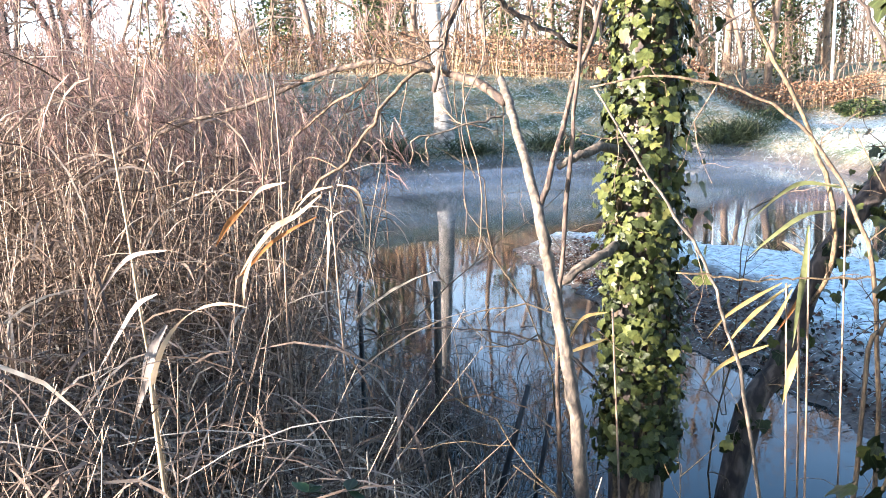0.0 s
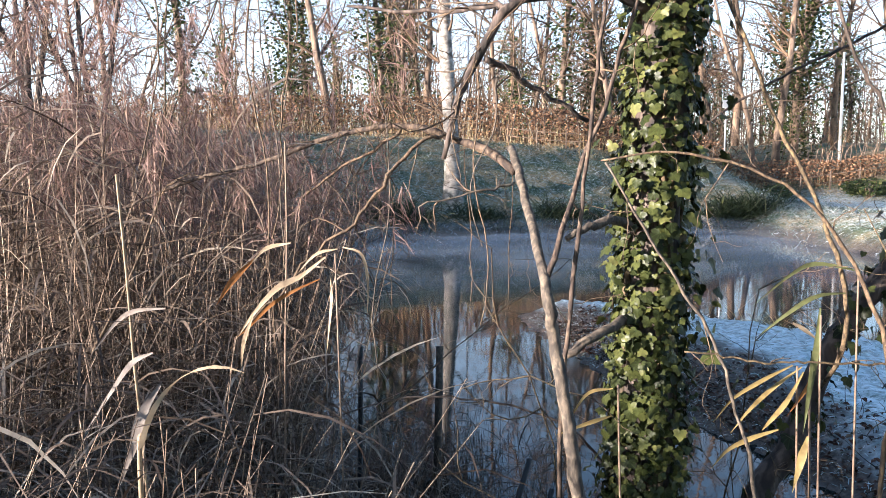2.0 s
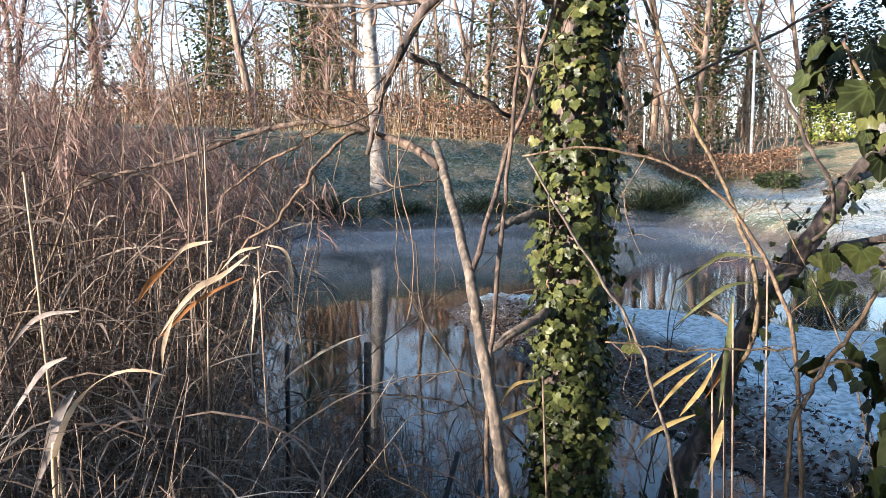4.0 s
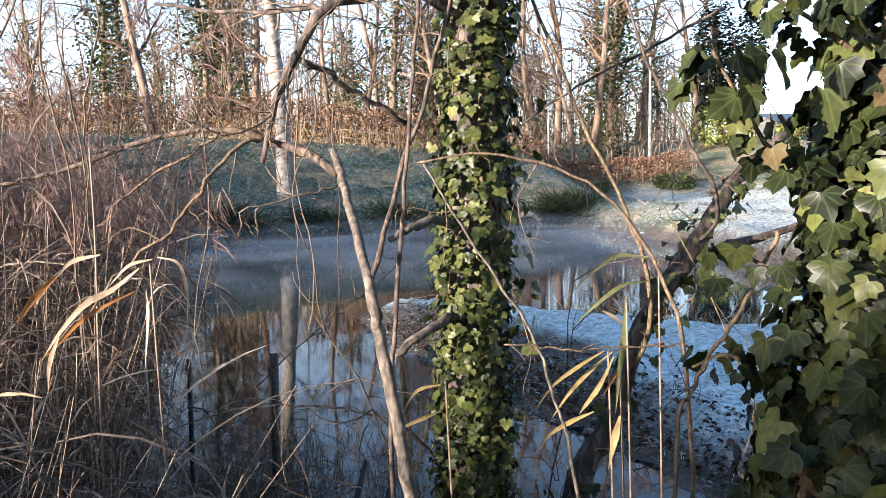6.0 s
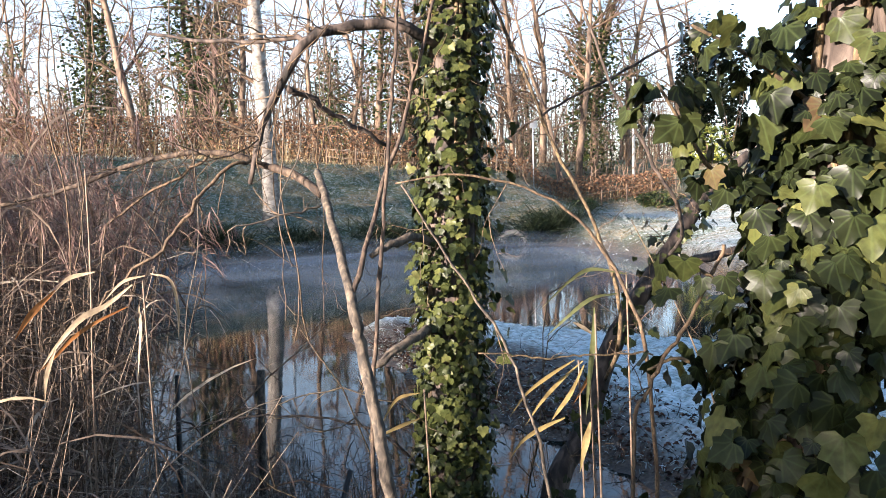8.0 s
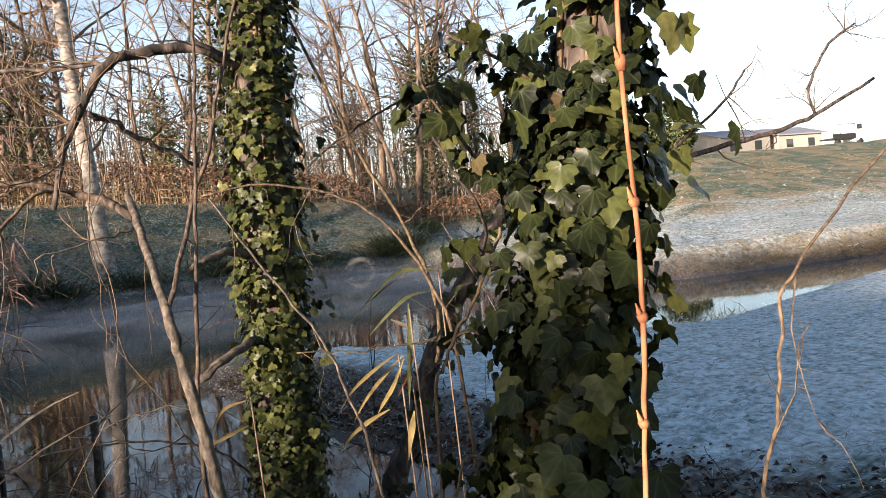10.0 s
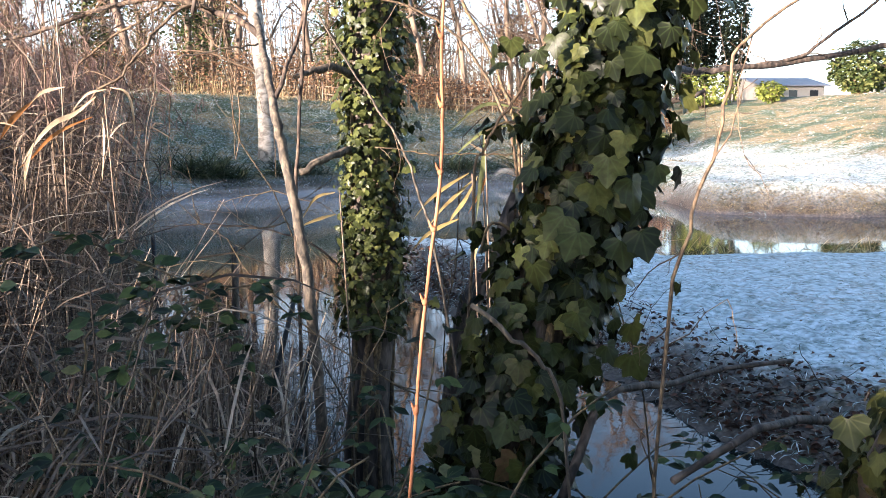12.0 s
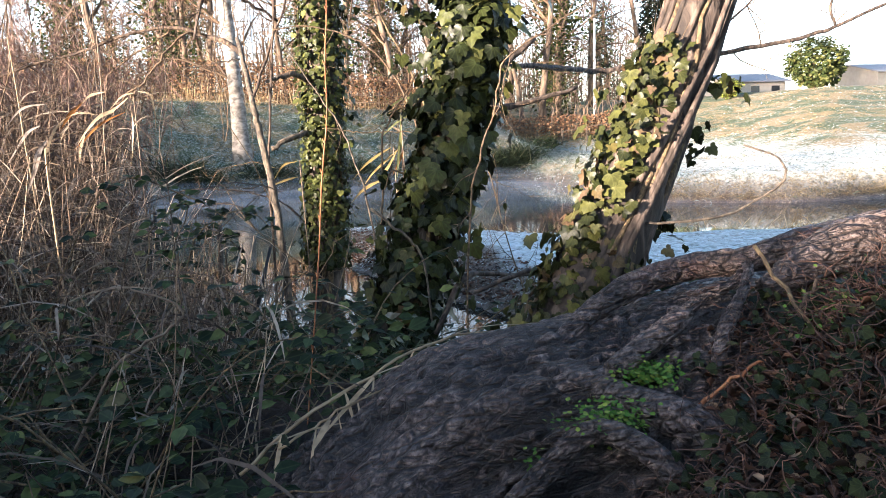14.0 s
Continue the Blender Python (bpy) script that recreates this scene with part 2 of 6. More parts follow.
# shade of the gaps between leaves, put into the massed leaves' colour
SHADE_STOPS = [(0, (0.007, 0.009, 0.004)), (0.5, (0.017, 0.021, 0.007)), (0.85, (0.04, 0.046, 0.013)), (0.97, (0.075, 0.078, 0.022)), (1, (0.08, 0.045, 0.025))]
# sunlit yellow-green put into the leaf tones, with brown leaves mixed in
SUN_TINT_STOPS = [(0, (0.014, 0.018, 0.007)), (0.4, (0.04, 0.044, 0.013)), (0.75, (0.1, 0.1, 0.028)), (0.88, (0.1, 0.058, 0.033)), (1, (0.17, 0.115, 0.075))]
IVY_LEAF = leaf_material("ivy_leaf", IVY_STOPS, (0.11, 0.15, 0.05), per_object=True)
IVY_SHADED = leaf_material("ivy_leaf_shaded", SHADE_STOPS, (0.11, 0.15, 0.05))
# massed leaves without the painted gap shade, for sunlit tree_a
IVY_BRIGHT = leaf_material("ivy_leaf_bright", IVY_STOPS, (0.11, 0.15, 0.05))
SUN_LEAF = leaf_material("sun_tinted_ivy_leaf", SUN_TINT_STOPS, (0.16, 0.16, 0.06), per_object=True)
SUN_MASS = leaf_material("sun_tinted_ivy_mass", SUN_TINT_STOPS, (0.16, 0.16, 0.06))
BRAMBLE = leaf_material("bramble_leaf", [(0, (0.006, 0.011, 0.005)), (0.4, (0.018, 0.031, 0.012)), (0.75, (0.045, 0.07, 0.024)), (0.95, (0.12, 0.14, 0.04)), (0.98, (0.17, 0.13, 0.07)), (1, (0.5, 0.5, 0.46))], (0.12, 0.15, 0.06), 0.5)
EVERGREEN = leaf_material("evergreen_leaf", [(0, (0.02, 0.035, 0.012)), (0.6, (0.06, 0.075, 0.022)), (1, (0.15, 0.15, 0.05))], (0, 0, 0), 0.5, veins=False)
CONIFER = leaf_material("conifer_needles", [(0, (0.008, 0.014, 0.007)), (0.6, (0.022, 0.03, 0.014)), (1, (0.055, 0.06, 0.028))], (0, 0, 0), 0.6, veins=False)
LAUREL = leaf_material("laurel_leaf", [(0, (0.06, 0.08, 0.014)), (0.6, (0.15, 0.17, 0.03)), (1, (0.28, 0.27, 0.06))], (0, 0, 0), 0.45, veins=False)
CHICKWEED = leaf_material("chickweed_leaf", [(0, (0.05, 0.12, 0.02)), (0.6, (0.11, 0.2, 0.035)), (1, (0.26, 0.3, 0.06))], (0, 0, 0), 0.45, veins=False)
WHITE_PAINT = plain_material("white_paint", (0.42, 0.42, 0.41), 0.5)
GREY_METAL = plain_material("galvanised_metal", (0.45, 0.46, 0.47), 0.4, 0.6)
STONE = plain_material("culvert_stone", (0.22, 0.2, 0.17), 0.9, 0.0, 6.0, 0.6)
PIPE_SHADE = plain_material("pipe_inner_shade", (0.02, 0.02, 0.02), 0.9)
ROOF_TILE = plain_material("roof_sheet", (0.3, 0.3, 0.32), 0.7, 0.0, 2.0)
RENDER_WALL = plain_material("rendered_wall", (0.45, 0.4, 0.34), 0.85, 0.0, 2.0)
TRUCK_WHITE = plain_material("truck_paint", (0.7, 0.7, 0.7), 0.35, 0.0, 2.0)
RUBBER = plain_material("rubber", (0.02, 0.02, 0.02), 0.8)
GLASS_DARK = plain_material("window_glass", (0.03, 0.035, 0.04), 0.08)
POST_DARK = plain_material("tarred_post", (0.018, 0.02, 0.022), 0.6)


def ground_material():
    """Soil, leaf litter, mud, grass and hoar frost; the attribute 'cover' holds frost, litter (with painted undercut
    shade) and mud.
    """
    m, nt, b = nodes_of("ground_cover", 0.9)
    at = nt.nodes.new("ShaderNodeAttribute")
    at.attribute_name = "cover"
    sp = nt.nodes.new("ShaderNodeSeparateColor")
    nt.links.new(at.outputs["Color"], sp.inputs[0])
    fine, mid, broad = noise_of(nt, 14, 6), noise_of(nt, 2.2, 5), noise_of(nt, 0.35, 4)
    grass = ramp(nt, fine, [(0.3, (0.025, 0.045, 0.02)), (0.6, (0.07, 0.1, 0.045)), (0.8, (0.16, 0.17, 0.09))])
    grass = mixed(nt, ramp(nt, noise_of(nt, 0.55, 5, distort=1.0), [(0.42, (0, 0, 0)), (0.56, (0.85, 0.85, 0.85))]), grass, ramp(nt, fine, [(0.3, (0.12, 0.085, 0.04)), (0.7, (0.36, 0.27, 0.14))]))
    rime = ramp(nt, fine, [(0.28, (0.33, 0.4, 0.38)), (0.48, (0.6, 0.66, 0.66)), (0.72, (0.84, 0.87, 0.88))])
    amount = sums(nt, 'ADD', sums(nt, 'MULTIPLY', noise_of(nt, 5.0, 6), 1.5), sums(nt, 'MULTIPLY', broad, 0.5))
    amount = sums(nt, 'ADD', sums(nt, 'SUBTRACT', amount, 0.4), sums(nt, 'MULTIPLY_ADD', noise_of(nt, 13.0, 3, distort=0.6), 2.2, -1.1))
    amount = sums(nt, 'MULTIPLY_ADD', sp.outputs[0], 1.25, sums(nt, 'SUBTRACT', amount, 1.1))
    fro = nt.nodes.new("ShaderNodeClamp")
    nt.links.new(amount, fro.inputs[0])
    col = mixed(nt, fro.outputs[0], grass, rime)
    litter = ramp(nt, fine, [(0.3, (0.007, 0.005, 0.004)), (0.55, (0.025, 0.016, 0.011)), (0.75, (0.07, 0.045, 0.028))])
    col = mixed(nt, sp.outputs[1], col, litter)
    mud = mixed(nt, ramp(nt, fine, [(0.35, (0, 0, 0)), (0.65, (1, 1, 1))]), ramp(nt, mid, [(0.35, (0.035, 0.025, 0.019)), (0.65, (0.1, 0.072, 0.054))]), ramp(nt, noise_of(nt, 30, 4), [(0.35, (0.07, 0.048, 0.034)), (0.65, (0.22, 0.165, 0.12))]))
    col = mixed(nt, sp.outputs[2], col, mud)
    nt.links.new(col, b.inputs["Base Color"])
    bumped(nt, b, sums(nt, 'ADD', fine, mid), 0.8, 0.07)
    return m


def water_material():
    m, nt, b = nodes_of("pond_water", 0.008)
    b.inputs["Base Color"].default_value = (0.012, 0.015, 0.013, 1)
    b.inputs["IOR"].default_value = 1.33
    b.inputs["Specular IOR Level"].default_value = 0.5
    bumped(nt, b, sums(nt, 'ADD', noise_of(nt, 9, 4), sums(nt, 'MULTIPLY', noise_of(nt, 0.7, 2), 2.0)), 0.022, 0.02)
    return m


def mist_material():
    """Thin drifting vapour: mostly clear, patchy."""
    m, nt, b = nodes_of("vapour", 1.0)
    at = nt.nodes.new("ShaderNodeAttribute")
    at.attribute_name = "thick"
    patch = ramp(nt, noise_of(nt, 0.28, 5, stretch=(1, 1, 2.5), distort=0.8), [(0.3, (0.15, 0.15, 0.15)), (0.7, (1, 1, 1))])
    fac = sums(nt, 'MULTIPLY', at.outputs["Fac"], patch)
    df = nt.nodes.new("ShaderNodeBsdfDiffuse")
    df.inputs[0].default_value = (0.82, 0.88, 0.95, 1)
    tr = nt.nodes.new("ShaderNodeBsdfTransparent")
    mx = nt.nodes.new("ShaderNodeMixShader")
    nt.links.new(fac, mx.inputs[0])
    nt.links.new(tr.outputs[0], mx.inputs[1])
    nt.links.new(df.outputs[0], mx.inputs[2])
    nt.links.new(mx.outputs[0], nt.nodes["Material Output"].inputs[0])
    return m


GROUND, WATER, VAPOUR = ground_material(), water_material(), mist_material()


# ---- building helpers ----
class Geo:
    """Vertices and faces in world metres, and a leaf coordinate where there is one."""

    def __init__(self):
        self.v, self.f, self.uv = [], [], []

    def add(self, verts, faces, uv=None):
        n = len(self.v)
        self.v.extend(verts)
        self.f.extend(tuple(i + n for i in face) for face in faces)
        self.uv.extend(uv if uv is not None else [(0.3, 0.1)] * len(verts))


def base_of(ob):
    at = Vector((0, 0, 0))
    while ob is not None:
        at += ob.location
        ob = ob.parent
    return at


def mesh_of(name, geo, material, origin=(0, 0, 0), smooth=True):
    me = bpy.data.meshes.new(name)
    co = np.array([tuple(v) for v in geo.v], dtype=float).reshape(-1, 3) - np.array(tuple(origin))
    me.from_pydata(co.tolist(), [], geo.f)
    if any(u != (0.3, 0.1) for u in geo.uv[:40]):
        layer = me.uv_layers.new(name="leaf")
        idx = np.zeros(len(me.loops), dtype=np.int32)
        me.loops.foreach_get("vertex_index", idx)
        layer.data.foreach_set("uv", np.array(geo.uv, dtype=float)[idx].ravel())
    me.materials.append(material)
    if smooth:
        me.polygons.foreach_set("use_smooth", [True] * len(me.polygons))
    me.update()
    return me


def thing(name, at, label, category, group="", kind=""):
    ob = new(name)
    ob.empty_display_size = 0.1
    ob.location = at
    return tagged(ob, label, category, group, kind)


def part(name, geo, material, parent, label="", smooth=True, kind=""):
    ob = new(name, mesh_of(name, geo, material, base_of(parent), smooth))
    ob.parent = parent
    return tagged(ob, label, "", "", kind)


def lone(name, geo, material, label, category, kind="", group="", at=(0, 0, 0), smooth=True):
    ob = new(name, mesh_of(name, geo, material, at, smooth))
    ob.location = at
    return tagged(ob, label, category, group, kind)


def spline(pts, n):
    """n points on a smooth curve through pts (with any number of columns)."""
    p = np.array(pts, dtype=float)
    p = np.vstack([2 * p[0] - p[1], p, 2 * p[-1] - p[-2]])
    out = []
    for u in np.linspace(0, len(p) - 3 - 1e-9, n):
        i, t = int(u), u - int(u)
        a, b, c, d = p[i:i + 4]
        out.append(0.5 * (2 * b + (c - a) * t + (2 * a - 5 * b + 4 * c - d) * t * t + (3 * b - a - 3 * c + d) * t ** 3))
    return np.array(out)


def tube(geo, pts, radii, sides=6, rough=0.0, rng=None, cap=True):
    pts = np.asarray(pts, dtype=float)
    n = len(pts)
    radii = np.interp(np.linspace(0, 1, n), np.linspace(0, 1, len(radii)), radii)
    tan = np.empty_like(pts)
    tan[1:-1], tan[0], tan[-1] = pts[2:] - pts[:-2], pts[1] - pts[0], pts[-1] - pts[-2]
    tan /= np.sqrt((tan * tan).sum(1))[:, None] + 1e-9
    ang = np.arange(sides) * (2 * math.pi / sides)
    if sides <= 5:
        mean = np.abs(tan.sum(0))
        ref = np.zeros(3)
        ref[int(np.argmin(mean))] = 1.0
        side = np.stack([tan[:, 1] * ref[2] - tan[:, 2] * ref[1], tan[:, 2] * ref[0] - tan[:, 0] * ref[2], tan[:, 0] * ref[1] - tan[:, 1] * ref[0]], 1)
        side /= np.sqrt((side * side).sum(1))[:, None] + 1e-9
    else:
        side = np.empty_like(pts)
        s = np.cross(tan[0], (0.31, 0.17, 0.93) if abs(tan[0][2]) < 0.9 else (1, 0.1, 0))
        for i in range(n):
            s = s - tan[i] * (s @ tan[i])
            s = s / (math.sqrt(s @ s) + 1e-9)
            side[i] = s
    up = np.stack([tan[:, 1] * side[:, 2] - tan[:, 2] * side[:, 1], tan[:, 2] * side[:, 0] - tan[:, 0] * side[:, 2], tan[:, 0] * side[:, 1] - tan[:, 1] * side[:, 0]], 1)
    r = np.repeat(radii[:, None], sides, 1)
    if rough:
        r = r * (1 + rng.uniform(-rough, rough, r.shape))
    ring = pts[:, None, :] + (np.cos(ang) * r)[:, :, None] * side[:, None, :] + (np.sin(ang) * r)[:, :, None] * up[:, None, :]
    faces = []
    for i in range(n - 1):
        o = i * sides
        for k in range(sides):
            b = o + (k + 1) % sides
            faces.append((o + k, b, b + sides, o + k + sides))
    if cap:
        faces.append(tuple(range(sides))[::-1])
        faces.append(tuple((n - 1) * sides + k for k in range(sides)))
    geo.add(ring.reshape(-1, 3).tolist(), faces)


def crooked(start, way, length, steps, wander, rng, droop=0.0):
    """A wandering run of points from start."""
    x, y, z = (float(v) for v in start)
    a, b, c = (float(v) for v in way)
    k = 1 / (math.sqrt(a * a + b * b + c * c) + 1e-9)
    a, b, c = a * k, b * k, c * k
    out, ln = [(x, y, z)], length / steps
    for da, db, dc in rng.normal(0, wander, (steps, 3)).tolist():
        a, b, c = a + da, b + db, c + dc - droop
        k = 1 / (math.sqrt(a * a + b * b + c * c) + 1e-9)
        a, b, c = a * k, b * k, c * k
        x, y, z = x + a * ln, y + b * ln, z + c * ln
        out.append((x, y, z))
    return np.array(out)


def twigs_along(geo, pts, count, length, radius, rng, wander=0.25, spread=0.9, sides=3, droop=0.05, depth=1):
    """Side shoots along a run of points, with shoots of their own."""
    for _ in range(count):
        i = rng.integers(1, len(pts))
        along = pts[i] - pts[i - 1]
        along = along / (np.linalg.norm(along) + 1e-9)
        way = along * 0.6 + rng.normal(0, spread, 3)
        ln = length * rng.uniform(0.4, 1.2)
        run = crooked(pts[i], way, ln, 5, wander, rng, droop)
        tube(geo, run, (radius, radius * 0.35), sides, cap=False)
        if depth > 0:
            twigs_along(geo, run, 3, ln * 0.45, radius * 0.55, rng, wander, spread, 3, droop, depth - 1)


def blade(geo, start, way, length, width, bend, rng, segs=4, face=None):
    """A narrow leaf that arches over: bend is the fall over its length."""
    x, y, z = (float(v) for v in start)
    a, b, c = (float(v) for v in way)
    k = 1 / (math.sqrt(a * a + b * b + c * c) + 1e-9)
    a, b, c = a * k, b * k, c * k
    n1, n2, n3 = rng.normal(0, 0.35, 3).tolist()
    sx, sy, sz = (b + n1, -a + n2, n3) if face is None else face
    k = 1 / (math.sqrt(sx * sx + sy * sy + sz * sz) + 1e-9)
    sx, sy, sz = sx * k, sy * k, sz * k
    verts, ln = [], length / segs
    for i in range(segs + 1):
        u = i / segs
        h = 0.5 * width * (0.55 + 1.2 * u if u < 0.35 else 0.97 * (1 - ((u - 0.35) / 0.65) ** 1.7) + 0.02)
        verts.append((x - sx * h, y - sy * h, z - sz * h))
        verts.append((x + sx * h, y + sy * h, z + sz * h))
        c -= bend / segs
        k = 1 / (math.sqrt(a * a + b * b + c * c) + 1e-9)
        a, b, c = a * k, b * k, c * k
        x, y, z = x + a * ln, y + b * ln, z + c * ln
    geo.add(verts, [(2 * i, 2 * i + 1, 2 * i + 3, 2 * i + 2) for i in range(segs)])


OVAL = [(0, 3, 1), (3, 4, 1), (4, 2, 1), (0, 1, 5), (5, 1, 6), (6, 1, 2)]


def ellipse_leaf(geo, at, tip, normal, size, ratio=0.55, fold=0.15):
    """A pointed oval leaf with a folded midrib."""
    x, y, z = (float(v) for v in at)
    a, b, c = (float(v) for v in tip)
    k = size / (math.sqrt(a * a + b * b + c * c) + 1e-9)
    a, b, c = a * k, b * k, c * k
    n1, n2, n3 = (float(v) for v in normal)
    s1, s2, s3 = b * n3 - c * n2, c * n1 - a * n3, a * n2 - b * n1
    k = size / (math.sqrt(s1 * s1 + s2 * s2 + s3 * s3) + 1e-9)
    s1, s2, s3 = s1 * k, s2 * k, s3 * k
    f = fold * 0.5 / size
    m1, m2, m3 = (s2 * c - s3 * b) * f, (s3 * a - s1 * c) * f, (s1 * b - s2 * a) * f
    verts = [(x, y, z), (x + a * 0.5, y + b * 0.5, z + c * 0.5), (x + a, y + b, z + c)]
    uv = [(0.0, 0.0), (0.0, 0.5), (0.0, 1.0)]
    for side in (-1, 1):
        for along, h in ((0.3, 0.42), (0.62, 0.4)):
            w = side * h * ratio
            verts.append((x + a * along + s1 * w + m1, y + b * along + s2 * w + m2, z + c * along + s3 * w + m3))
            uv.append((w, along))
    geo.add(verts, OVAL, uv)


def ivy_shape(lobes):
    """One ivy leaf in its own plane: stalk at the origin, tip towards +y."""
    half = [(0.0, 0.06), (0.18, -0.1), (0.44, -0.08), (0.62, 0.1), (0.5 - 0.07 * lobes, 0.3), (0.56, 0.52), (0.33 - 0.05 * lobes, 0.62), (0.19, 0.82), (0.0, 1.0)]
    ring = half + [(-x, y) for x, y in half[-2:0:-1]]
    verts = [(0.0, 0.4, 0.0)] + [(x, y, 0.09 - 0.34 * abs(x) ** 1.2 - 0.45 * max(0, y - 0.4) ** 2 + 0.05 * math.sin(9 * x + 5 * y)) for x, y in ring]
    n = len(ring)
    return verts, [(0, 1 + i, 1 + (i + 1) % n) for i in range(n)], [(v[0], v[1]) for v in verts]


IVY_FORMS = [ivy_shape(k) for k in (0.1, 0.6, 1.2)]
IVY_MESHES, SUN_MESHES = [], []
for form in IVY_FORMS:
    g = Geo()
    g.add(*form)
    IVY_MESHES.append(mesh_of("ivy_leaf", g, IVY_LEAF))
    SUN_MESHES.append(mesh_of("ivy_leaf", g, SUN_LEAF))


def leaf_matrix(at, normal, tip, size):
    n = Vector(normal).normalized()
    t = Vector(tip)
    t = (t - n * t.dot(n)).normalized()
    s = t.cross(n)
    m = Matrix((s, t, n)).transposed().to_4x4()
    return Matrix.Translation(at) @ m @ Matrix.Scale(size, 4)


def ivy_coat(parent, axis, radii, singles, massed, size, rng, lower=0.0, upper=1.0, facing=None, shaggy=0.03, wide=math.pi, sun_tinted=False, mass=None):
    """Ivy leaves round a stem: the first ones single parts, the rest one joined part."""
    axis = np.asarray(axis, dtype=float)
    geo, base = Geo(), base_of(parent)
    for k in range(singles + massed):
        u = rng.uniform(lower, upper) * (len(axis) - 1)
        i = min(int(u), len(axis) - 2)
        c = axis[i] + (axis[i + 1] - axis[i]) * (u - i)
        r = np.interp(u / (len(axis) - 1), np.linspace(0, 1, len(radii)), radii)
        mid = -math.pi / 2 if facing is None else facing
        a = mid + rng.uniform(-1, 1) * wide * (0.62 if k < singles else 1.0)
        out = np.array((math.cos(a), math.sin(a), 0.0))
        lift = abs(rng.normal(0, shaggy)) * (1.25 if k < singles else 0.55) + 0.25 * shaggy
        at = c + out * (r + lift) + np.array((0, 0, rng.normal(0, 0.01)))
        nrm = out + np.array((0, 0, rng.uniform(0.0, 0.7))) + rng.normal(0, 0.4, 3)
        tip = np.array((rng.normal(0, 0.6), rng.normal(0, 0.4), -1.0)) + out * rng.uniform(0.0, 0.5)
        sz = size * (1.0 if k < singles else 0.8) * (rng.uniform(0.45, 1.25) if rng.random() < 0.9 else rng.uniform(1.1, 1.32))
        m = leaf_matrix(at, nrm, tip, sz)
        if k < singles:
            ob = new("ivy_leaf", (SUN_MESHES if sun_tinted else IVY_MESHES)[k % 3])
            ob.parent = parent
            ob.matrix_basis = Matrix.Translation(-base) @ m
        else:
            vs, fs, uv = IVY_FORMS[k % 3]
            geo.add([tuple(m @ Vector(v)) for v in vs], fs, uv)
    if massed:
        part("ivy_foliage", geo, mass or (SUN_MASS if sun_tinted else IVY_SHADED), parent, "ivy leaves tinted sunlit yellow-green, some of them brown" if sun_tinted else "dense green ivy leaves", kind="stuff")


def box(geo, lo, hi):
    (a, b, c), (d, e, f) = lo, hi
    geo.add([(a, b, c), (d, b, c), (d, e, c), (a, e, c), (a, b, f), (d, b, f), (d, e, f), (a, e, f)],
            [(3, 2, 1, 0), (4, 5, 6, 7), (0, 1, 5, 4), (1, 2, 6, 5), (2, 3, 7, 6), (3, 0, 4, 7)])


# ---- the ground ----
SHORE = [(-0.9, 6.0), (-0.6, 5.0), (-0.1, 4.0), (0.5, 3.4), (1.3, 3.0), (2.2, 2.5), (3.1, 2.4), (3.45, 3.2), (3.1, 4.5), (2.97, 6.1),
         (2.65, 7.2), (2.38, 8.0), (1.75, 10.5), (1.4, 12.0), (1.2, 13.9), (1.9, 14.6), (3.8, 13.2), (4.6, 12.3), (6.2, 10.6), (9.0, 10.1), (16.0, 12.3), (45.0, 12.5),
         (45.0, 15.5), (20.0, 15.6), (14.3, 16.5), (11.5, 18.6), (12.2, 21.0), (13.0, 25.0), (12.8, 29.6), (12.4, 33.6), (11.2, 34.4),
         (2.65, 32.1), (-1.8, 30.2), (-5.2, 27.6), (-3.9, 20.0), (-2.75, 14.0), (-1.6, 8.0)]


def shore_distance(x, y):
    """Metres outside the shoreline; negative over the water."""
    best, inside = np.full(x.shape, 1e9), np.zeros(x.shape, dtype=bool)
    for (ax, ay), (bx, by) in zip(SHORE, SHORE[1:] + SHORE[:1]):
        dx, dy = bx - ax, by - ay
        t = np.clip(((x - ax) * dx + (y - ay) * dy) / (dx * dx + dy * dy), 0, 1)
        best = np.minimum(best, np.hypot(x - ax - t * dx, y - ay - t * dy))
        cross = (ay > y) != (by > y)
        inside ^= cross & (x < ax + (y - ay) * dx / np.where(abs(dy) < 1e-9, 1e-9, dy))
    return np.where(inside, -best, best)


def step(a, b, v):
    t = np.clip((v - a) / (b - a), 0, 1)
    return t * t * (3 - 2 * t)


def lumps(x, y, size, seed):
    r = np.random.default_rng(seed)
    out = np.zeros(np.shape(x))
    for k in range(7):
        a, ph = r.uniform(0, 6.28), r.uniform(0, 6.28)
        fr = 6.28 / size * r.uniform(0.6, 1.9)
        out = out + np.sin((x * math.cos(a) + y * math.sin(a)) * fr + ph + 1.3 * np.sin((x * math.sin(a) - y * math.cos(a)) * fr * 0.6 + ph * 2))
    return out / 7


def region(x, y):
    far = step(22.5, 26.5, y + 0.1 * x) * step(17, 12.5, x)
    right = step(13.2, 15.5, y + 0.02 * x) * step(8.0, 11.0, x) * (1 - far)
    near = step(5.2, 2.6, y + 0.35 * np.maximum(x - 2.5, 0)) * (1 - far)
    left = step(0.6, -0.8, x + 0.02 * y) * (1 - near) * (1 - far)
    lawn = np.clip(1 - far - right - near - left, 0, 1)
    return far, right, near, left, lawn


